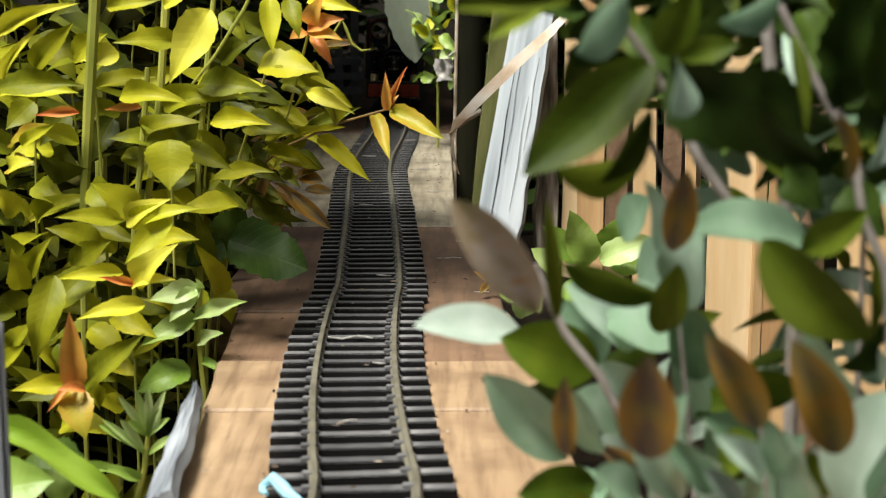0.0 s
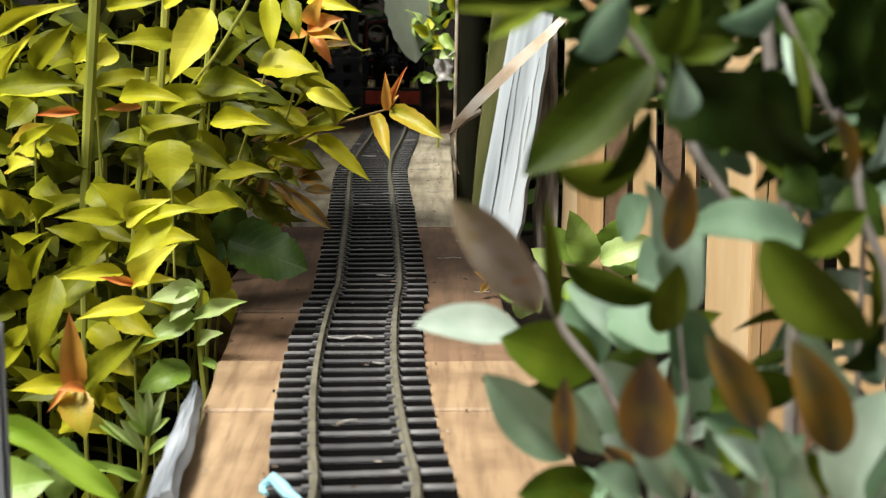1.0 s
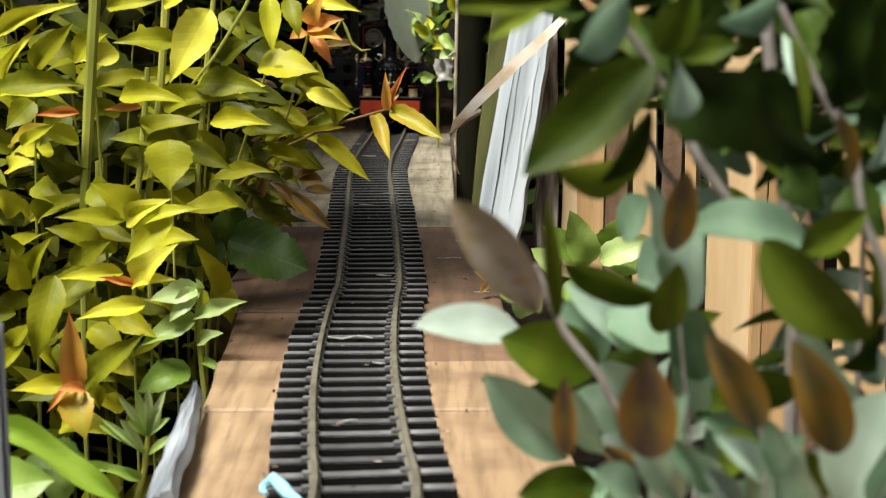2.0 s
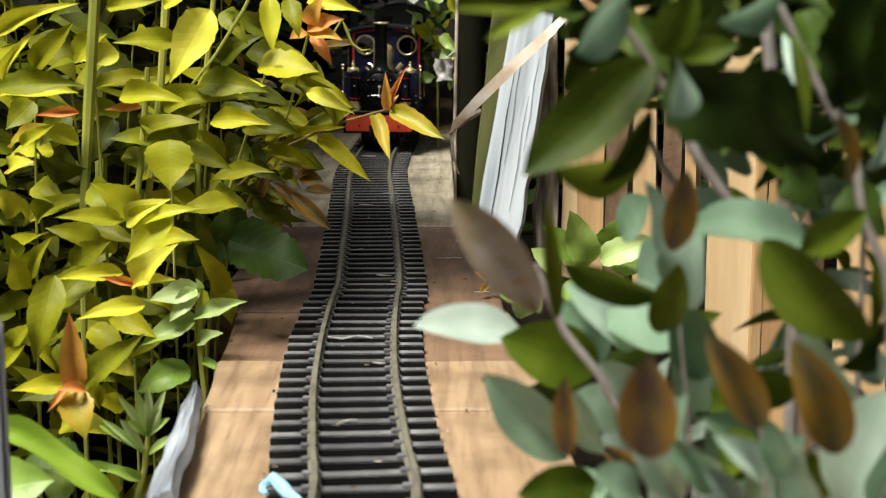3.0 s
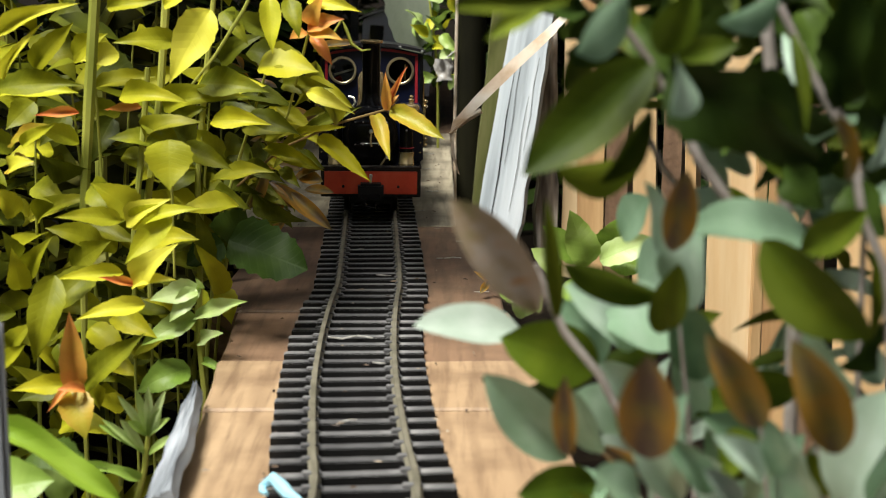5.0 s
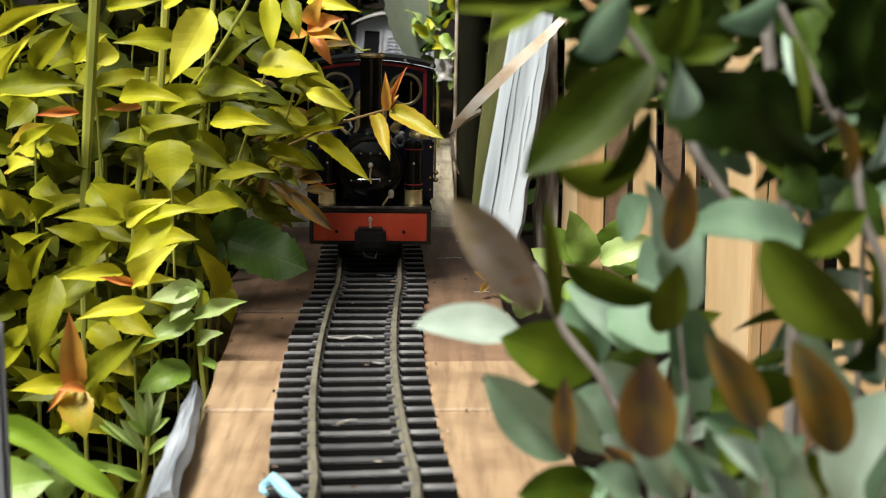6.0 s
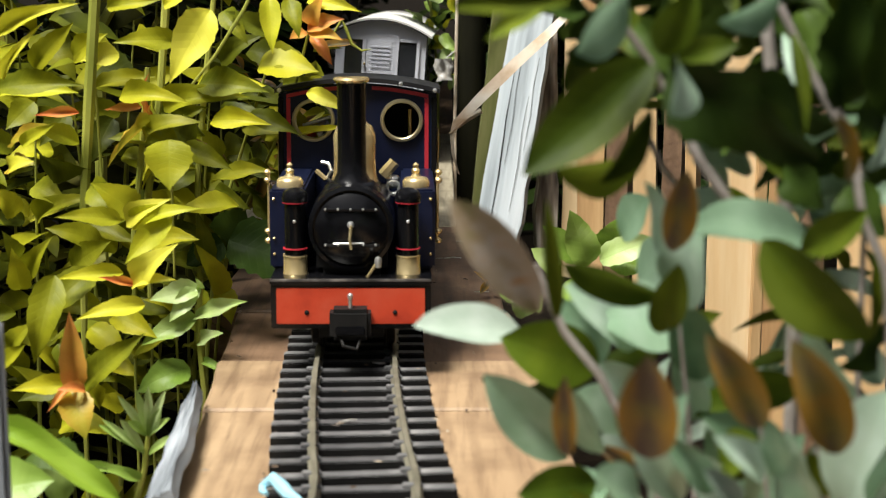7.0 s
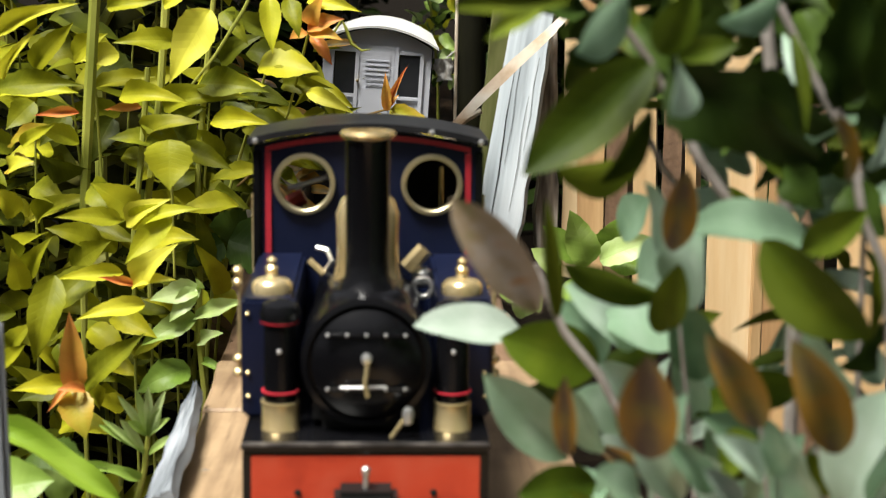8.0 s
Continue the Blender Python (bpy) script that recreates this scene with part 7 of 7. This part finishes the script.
    leaf(p, "sage", (0.1281, 0.520, 0.1595), (0.1416, 0.508, 0.1749), 107, 0.87, 5)
    leaf(p, "sage", (0.1286, 0.520, 0.1456), (0.1174, 0.508, 0.1634), -118, 0.97, 0)
    leaf(p, "sage", (0.0713, 0.600, 0.1419), (0.0805, 0.588, 0.1596), 77, 1.90, 1)
    leaf(p, "sage", (0.0732, 0.560, 0.1316), (0.0858, 0.548, 0.1466), 64, 2.08, 2)
    leaf(p, "sage", (0.0741, 0.400, 0.1052), (0.0584, 0.388, 0.1250), -104, 0.72, 3)
    leaf(p, "sage", (0.0876, 0.400, 0.1085), (0.0714, 0.388, 0.1250), -81, 0.77, 4)
    leaf(p, "sage", (0.0550, 0.410, 0.0984), (0.0409, 0.398, 0.1115), -65, 1.30, 5)
    leaf(p, "sage", (0.0953, 0.400, 0.1085), (0.0861, 0.388, 0.1289), -167, 0.81, 0)
    leaf(p, "pale", (0.0796, 0.390, 0.1039), (0.0673, 0.378, 0.1190), -95, 0.72, 1)
    leaf(p, "sage", (0.0993, 0.390, 0.1039), (0.0912, 0.378, 0.1235), -178, 0.92, 2)
    leaf(p, "pale", (0.0838, 0.500, 0.0926), (0.0712, 0.488, 0.1079), -74, 1.26, 3)
    leaf(p, "sage", (0.0836, 0.550, 0.0819), (0.0609, 0.538, 0.0961), -55, 1.59, 4)
    leaf(p, "moss", (0.0854, 0.450, 0.0951), (0.0937, 0.438, 0.1088), 70, 1.68, 5)
    leaf(p, "sage", (0.1323, 0.460, 0.0974), (0.1147, 0.448, 0.1084), -51, 1.46, 0)
    return p


def build_lettuce():
    p = thing("leafy_seedling", "bright green crinkled seedling plant at the foot of the fence", "plant")
    leaf(p, "green", (0.1081, 1.1200, 0.0320), (0.0930, 1.1080, 0.0757), -119, 1.01, 0)
    leaf(p, "green", (0.1174, 1.1200, 0.0355), (0.1587, 1.1080, 0.0538), 65, 0.96, 1)
    leaf(p, "green", (0.1280, 1.1400, 0.0361), (0.1337, 1.1280, 0.0675), 137, 1.78, 2)
    leaf(p, "green", (0.0747, 1.1200, 0.0040), (0.0470, 1.1080, 0.0095), -60, 1.46, 3)
    leaf(p, "green", (0.0865, 1.1400, 0.0239), (0.0662, 1.1280, 0.0435), -84, 1.27, 4)
    leaf(p, "green", (0.0914, 1.1200, 0.0191), (0.1160, 1.1080, -0.0042), 53, 1.39, 5)
    leaf(p, "green", (0.1023, 1.1500, 0.0308), (0.0752, 1.1380, 0.0591), -84, 1.04, 0)
    leaf(p, "green", (0.0609, 1.1000, -0.0024), (0.0518, 1.0880, 0.0255), -128, 1.03, 1)
    leaf(p, "green", (0.1261, 1.1300, 0.0345), (0.1544, 1.1180, 0.0281), 57, 1.33, 2)
    leaf(p, "orange", (0.0333, 1.1600, 0.0111), (0.0234, 1.1480, 0.0223), -88, 0.92, 3)
    leaf(p, "orange", (0.0386, 1.1600, 0.0111), (0.0460, 1.1480, 0.0046), 32, 0.98, 4)
    leaf(p, "bronze", (0.0355, 1.1600, 0.0111), (0.0287, 1.1480, 0.0046), -27, 0.94, 5)
    leaf(p, "green", (0.0449, 1.1200, 0.0148), (0.0613, 1.1080, 0.0044), 46, 1.45, 0)
    return p



def build_far_greenery():
    p = thing("climbing_plant", "bright green climbing plant behind the track in daylight", "climber")
    part("stem", tube([(-0.0074, 2.21, -0.17), (-0.0074, 2.210, 0.0834), (-0.0114, 2.210, 0.1482), (-0.0194, 2.210, 0.2124), (-0.0153, 2.210, 0.2601)], [0.002, 0.002, 0.0018, 0.0016, 0.0014]), STEM, p, smooth=True)
    leaf(p, "green", (-0.0017, 2.214, 0.1248), (0.0078, 2.199, 0.1585), 54, 1.21, 0)
    leaf(p, "deep", (-0.0212, 2.227, 0.2135), (-0.0082, 2.212, 0.1944), 7, 1.13, 1)
    leaf(p, "green", (-0.0334, 2.217, 0.1925), (-0.0395, 2.202, 0.1599), 41, 0.93, 2)
    leaf(p, "green", (-0.0019, 2.141, 0.1659), (0.0209, 2.126, 0.1417), 73, 0.97, 3)
    leaf(p, "green", (-0.0253, 2.203, 0.1804), (-0.0148, 2.188, 0.1499), 70, 1.18, 4)
    leaf(p, "green", (0.0158, 2.157, 0.1087), (0.0089, 2.142, 0.0881), -37, 1.03, 0)
    leaf(p, "lime", (0.0081, 2.147, 0.1480), (-0.0158, 2.132, 0.1649), 50, 1.09, 1)
    leaf(p, "green", (-0.0179, 2.238, 0.1576), (-0.0227, 2.223, 0.1748), 71, 1.04, 2)
    leaf(p, "deep", (-0.0132, 2.224, 0.1494), (-0.0337, 2.209, 0.1385), -72, 0.97, 3)
    leaf(p, "lime", (0.0157, 2.234, 0.1947), (0.0167, 2.219, 0.2289), 1, 1.26, 4)
    leaf(p, "lime", (-0.0207, 2.177, 0.1623), (-0.0466, 2.162, 0.1791), -74, 1.28, 0)
    leaf(p, "green", (-0.0288, 2.174, 0.1779), (-0.0541, 2.159, 0.1994), -30, 1.03, 1)
    leaf(p, "green", (-0.0251, 2.240, 0.2099), (-0.0073, 2.225, 0.1865), 35, 0.93, 2)
    leaf(p, "lime", (-0.0029, 2.174, 0.1038), (0.0267, 2.159, 0.0988), -7, 1.07, 3)
    leaf(p, "green", (-0.0315, 2.224, 0.1016), (-0.0059, 2.209, 0.0973), 77, 1.13, 4)
    leaf(p, "green", (-0.0269, 2.177, 0.1071), (-0.0432, 2.162, 0.0981), 55, 1.02, 0)
    leaf(p, "deep", (-0.0105, 2.185, 0.0933), (0.0103, 2.170, 0.1221), 30, 1.03, 1)
    leaf(p, "green", (-0.0200, 2.222, 0.1597), (-0.0048, 2.207, 0.1708), 20, 1.10, 2)
    leaf(p, "lime", (-0.0166, 2.227, 0.2087), (-0.0209, 2.212, 0.1782), -69, 1.22, 3)
    leaf(p, "lime", (-0.0155, 2.196, 0.1456), (0.0060, 2.181, 0.1416), 53, 1.01, 4)
    leaf(p, "green", (0.0165, 2.158, 0.1311), (0.0378, 2.143, 0.1379), -4, 1.21, 0)
    leaf(p, "lime", (-0.0171, 2.207, 0.1854), (-0.0232, 2.192, 0.1611), -24, 1.16, 1)
    leaf(p, "deep", (0.0043, 2.227, 0.1129), (-0.0150, 2.212, 0.0873), 76, 1.28, 2)
    leaf(p, "deep", (-0.0073, 2.234, 0.1515), (0.0093, 2.219, 0.1241), -34, 0.93, 3)
    leaf(p, "deep", (0.0008, 2.192, 0.1676), (-0.0245, 2.177, 0.1906), -31, 1.12, 4)
    leaf(p, "green", (0.0109, 2.199, 0.1860), (0.0306, 2.184, 0.1870), -44, 1.17, 0)
    leaf(p, "green", (-0.0013, 2.145, 0.2159), (-0.0208, 2.130, 0.2126), -62, 1.29, 1)
    leaf(p, "green", (-0.0090, 2.206, 0.1502), (-0.0287, 2.191, 0.1393), 14, 1.00, 2)
    leaf(p, "green", (0.0126, 2.181, 0.2206), (-0.0050, 2.166, 0.2090), 30, 1.12, 3)
    leaf(p, "lime", (0.0159, 2.191, 0.1506), (0.0089, 2.176, 0.1309), 73, 1.23, 4)
    leaf(p, "deep", (-0.0121, 2.154, 0.1191), (-0.0262, 2.139, 0.1375), 10, 1.28, 0)
    leaf(p, "green", (0.0157, 2.140, 0.1455), (-0.0036, 2.125, 0.1202), -27, 1.27, 1)
    leaf(p, "green", (-0.0060, 2.183, 0.1795), (0.0130, 2.168, 0.1985), -1, 1.09, 2)
    leaf(p, "lime", (0.0027, 2.199, 0.1716), (0.0143, 2.184, 0.1870), 0, 1.07, 3)
    return p


def build_hanging_leaf():
    p = thing("hanging_leaf", "large grey-green leaf hanging over the railway", "leaf")
    leaf(p, "grey", (-0.0582, 2.2200, 0.2681), (-0.0393, 2.2200, 0.1218), 89, 0.69, 0)
    return p



GOLDEN = build_golden_shrub()
SPRIG = build_sprig()
build_weed()
build_cleavers()
build_broad_plant()
build_nettle()
SAGE = build_sage_shrub()
build_lettuce()
build_far_greenery()
HANGING = build_hanging_leaf()


def shoots():
    """Leafy shoots of the golden shrub, set in loose rows behind its front growth."""
    rnd = random.Random(21)
    made = 0
    for i in range(30):
        y = rnd.uniform(1.0, 1.75)
        x = -0.19 - 0.02 * (y - 1.0) - rnd.uniform(0, 1) ** 1.2 * 0.34 * (0.7 + 0.4 * y)
        top = rnd.uniform(0.10, 0.30)
        lean = rnd.uniform(-0.03, 0.05)
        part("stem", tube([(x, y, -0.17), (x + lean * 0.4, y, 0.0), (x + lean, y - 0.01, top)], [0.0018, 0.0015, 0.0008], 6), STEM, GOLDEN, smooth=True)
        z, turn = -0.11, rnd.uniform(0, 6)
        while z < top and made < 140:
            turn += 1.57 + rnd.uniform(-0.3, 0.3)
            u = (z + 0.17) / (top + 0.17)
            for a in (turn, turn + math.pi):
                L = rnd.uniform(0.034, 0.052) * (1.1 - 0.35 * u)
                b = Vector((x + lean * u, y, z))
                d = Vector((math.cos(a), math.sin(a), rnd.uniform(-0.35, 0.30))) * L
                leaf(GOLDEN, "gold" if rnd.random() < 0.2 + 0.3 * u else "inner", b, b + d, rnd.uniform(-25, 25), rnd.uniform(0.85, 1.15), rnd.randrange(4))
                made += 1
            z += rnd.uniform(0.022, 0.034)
    # dense dark masses, some out of view, added to darken the shrub's inside
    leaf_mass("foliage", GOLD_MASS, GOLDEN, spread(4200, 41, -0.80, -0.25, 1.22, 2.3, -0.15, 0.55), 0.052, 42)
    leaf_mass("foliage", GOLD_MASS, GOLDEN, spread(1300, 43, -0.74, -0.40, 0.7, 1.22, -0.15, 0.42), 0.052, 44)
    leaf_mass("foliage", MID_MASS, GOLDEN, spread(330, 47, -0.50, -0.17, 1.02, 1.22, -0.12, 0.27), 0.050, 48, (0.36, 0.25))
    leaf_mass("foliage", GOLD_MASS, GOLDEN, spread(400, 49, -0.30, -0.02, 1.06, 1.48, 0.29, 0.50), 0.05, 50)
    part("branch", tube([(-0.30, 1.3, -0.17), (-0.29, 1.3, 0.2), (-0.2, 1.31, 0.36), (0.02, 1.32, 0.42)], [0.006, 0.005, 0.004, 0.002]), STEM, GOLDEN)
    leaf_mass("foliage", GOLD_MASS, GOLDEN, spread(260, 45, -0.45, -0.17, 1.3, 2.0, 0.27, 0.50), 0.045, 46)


shoots()


def sage_fill(plant):
    """Inner growth of the sage shrub, between its front leaves and the fence; close above, where dark leaf kinds stand
    for shade, open lower down.
    """
    rnd = random.Random(51)
    gaps = ((0.165, 0.243, 0.185, 0.262), (0.188, 0.215, 0.03, 0.075), (0.07, 0.162, 0.085, 0.22), (0.17, 0.21, 0.09, 0.165), (0.0, 0.085, 0.0, 0.4), (0.0, 0.115, 0.085, 0.4))
    made = 0
    while made < 215:
        y = rnd.uniform(0.50, 0.66)
        across = rnd.uniform(0.10, 0.31)
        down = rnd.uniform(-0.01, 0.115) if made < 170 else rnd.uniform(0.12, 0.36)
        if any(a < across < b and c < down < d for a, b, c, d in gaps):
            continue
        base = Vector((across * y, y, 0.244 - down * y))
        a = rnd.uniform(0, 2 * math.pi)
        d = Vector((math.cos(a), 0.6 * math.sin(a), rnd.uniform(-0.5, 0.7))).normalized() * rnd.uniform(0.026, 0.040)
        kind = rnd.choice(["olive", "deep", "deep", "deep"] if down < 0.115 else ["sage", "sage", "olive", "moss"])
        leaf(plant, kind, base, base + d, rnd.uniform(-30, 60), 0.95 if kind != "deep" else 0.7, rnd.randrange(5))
        made += 1


sage_fill(SAGE)


# ---- what moves ----
RUN = [(0.0, 2.72), (1.0, 2.56), (1.7, 2.43), (3.0, 2.10), (3.6, 1.95), (4.6, 1.60), (5.8, 1.270), (6.3, 1.128), (6.5, 1.062), (7.0, 0.914), (7.5, 0.753), (8.0, 0.582)]


def run(t):
    """Distance of the locomotive's front along the line at t seconds."""
    i = max(k for k in range(len(RUN) - 1) if RUN[k][0] <= t or k == 0)
    (t1, d1), (t2, d2) = RUN[i], RUN[i + 1]
    t0, d0 = RUN[max(i - 1, 0)]
    t3, d3 = RUN[min(i + 2, len(RUN) - 1)]
    m1, m2, d = (d2 - d0) / (t2 - t0), (d3 - d1) / (t3 - t1), t2 - t1
    u = (t - t1) / d
    return (2 * u**3 - 3 * u**2 + 1) * d1 + (u**3 - 2 * u**2 + u) * d * m1 + (-2 * u**3 + 3 * u**2) * d2 + (u**3 - u**2) * d * m2


SWAY = [(0.0, 0.0, 0.8), (6.0, 0.0, 0.8), (7.0, -0.0020, 0.2), (7.5, 0.0016, 0.8), (8.0, 0.0020, 0.8)]


def sway(t):
    """How far the locomotive slips to the side and leans at t seconds."""
    i = max(k for k in range(len(SWAY) - 1) if SWAY[k][0] <= t or k == 0)
    (t1, x1, a1), (t2, x2, a2) = SWAY[i], SWAY[i + 1]
    u = (t - t1) / (t2 - t1)
    u = u * u * (3 - 2 * u)
    return x1 + (x2 - x1) * u, a1 + (a2 - a1) * u


def ride(vehicle, wheels, behind, base_a, base_b, r, lean=0.0, rocks=False):
    """A vehicle whose front is so far behind the locomotive's and whose axles stand on the middle line."""
    rows = []
    for i in range(41):
        y = run(8.0 * i / 40) + behind
        ya, yb = y + base_a, y + base_b
        xa, xb = centre_x(ya), centre_x(yb)
        turn = -math.atan2(xb - xa, yb - ya)
        slip, tip = sway(8.0 * i / 40) if rocks else (0.0, lean)
        rows.append((8.0 * i / 40, pose(xa + math.sin(turn) * base_a + slip, ya - math.cos(turn) * base_a, 0, 0, tip, math.degrees(turn))))
    walk(vehicle, rows)
    for wh, y, s in wheels:
        z = wh.location.z
        walk(wh, [(8.0 * i / 120, pose(0, y, z, math.degrees((run(8.0 * i / 120) - run(0)) / r) * -1)) for i in range(121)])


def swing(pivot, degrees, axis):
    """A turn about an axis through pivot."""
    p = Matrix.Translation(pivot)
    return p @ Matrix.Rotation(radians(degrees), 4, axis) @ p.inverted()


def motions():
    ride(LOCO, LOCO_WHEELS, 0.0, 0.045, 0.140, 0.020, rocks=True)
    ride(WAGON, WAGON_WHEELS, 0.325, 0.06, 0.28, 0.0155)
    b_wheels = [(o, (0.06, 0.28)[o.matrix_basis.translation.y > 0.2], 1) for o in WAGON_B.children if o.name.startswith("wheel")]
    ride(WAGON_B, b_wheels, 0.705, 0.06, 0.28, 0.0155)
    ride(COACH, COACH_WHEELS, 1.09, 0.075, 0.345, 0.0155, 4.0)
    # the leaf that the cab and then the coach lift as they pass under it
    walk(HANGING, [(t, swing((-0.0536, 2.22, 0.268), a, "X")) for t, a in
                   ((0, 0), (2.7, 0), (2.8, 0), (2.9, -38), (3.0, -66), (3.1, -24), (3.2, -46), (3.3, -66), (3.5, -42), (3.7, -10), (4.0, 0), (6.2, 0), (6.3, -3), (6.4, -50), (6.5, -72), (8.0, -72))])
    # the sprig that the locomotive brushes aside
    walk(SPRIG, [(t, swing((-0.149, 1.10, 0.095), a, "Z")) for t, a in
                 ((0, 0), (6.4, 0), (6.54, -2), (6.64, -42), (6.75, -66), (6.95, -84), (7.25, -84), (7.4, -40), (7.55, -6), (7.7, 3), (8.0, 0))])


motions()
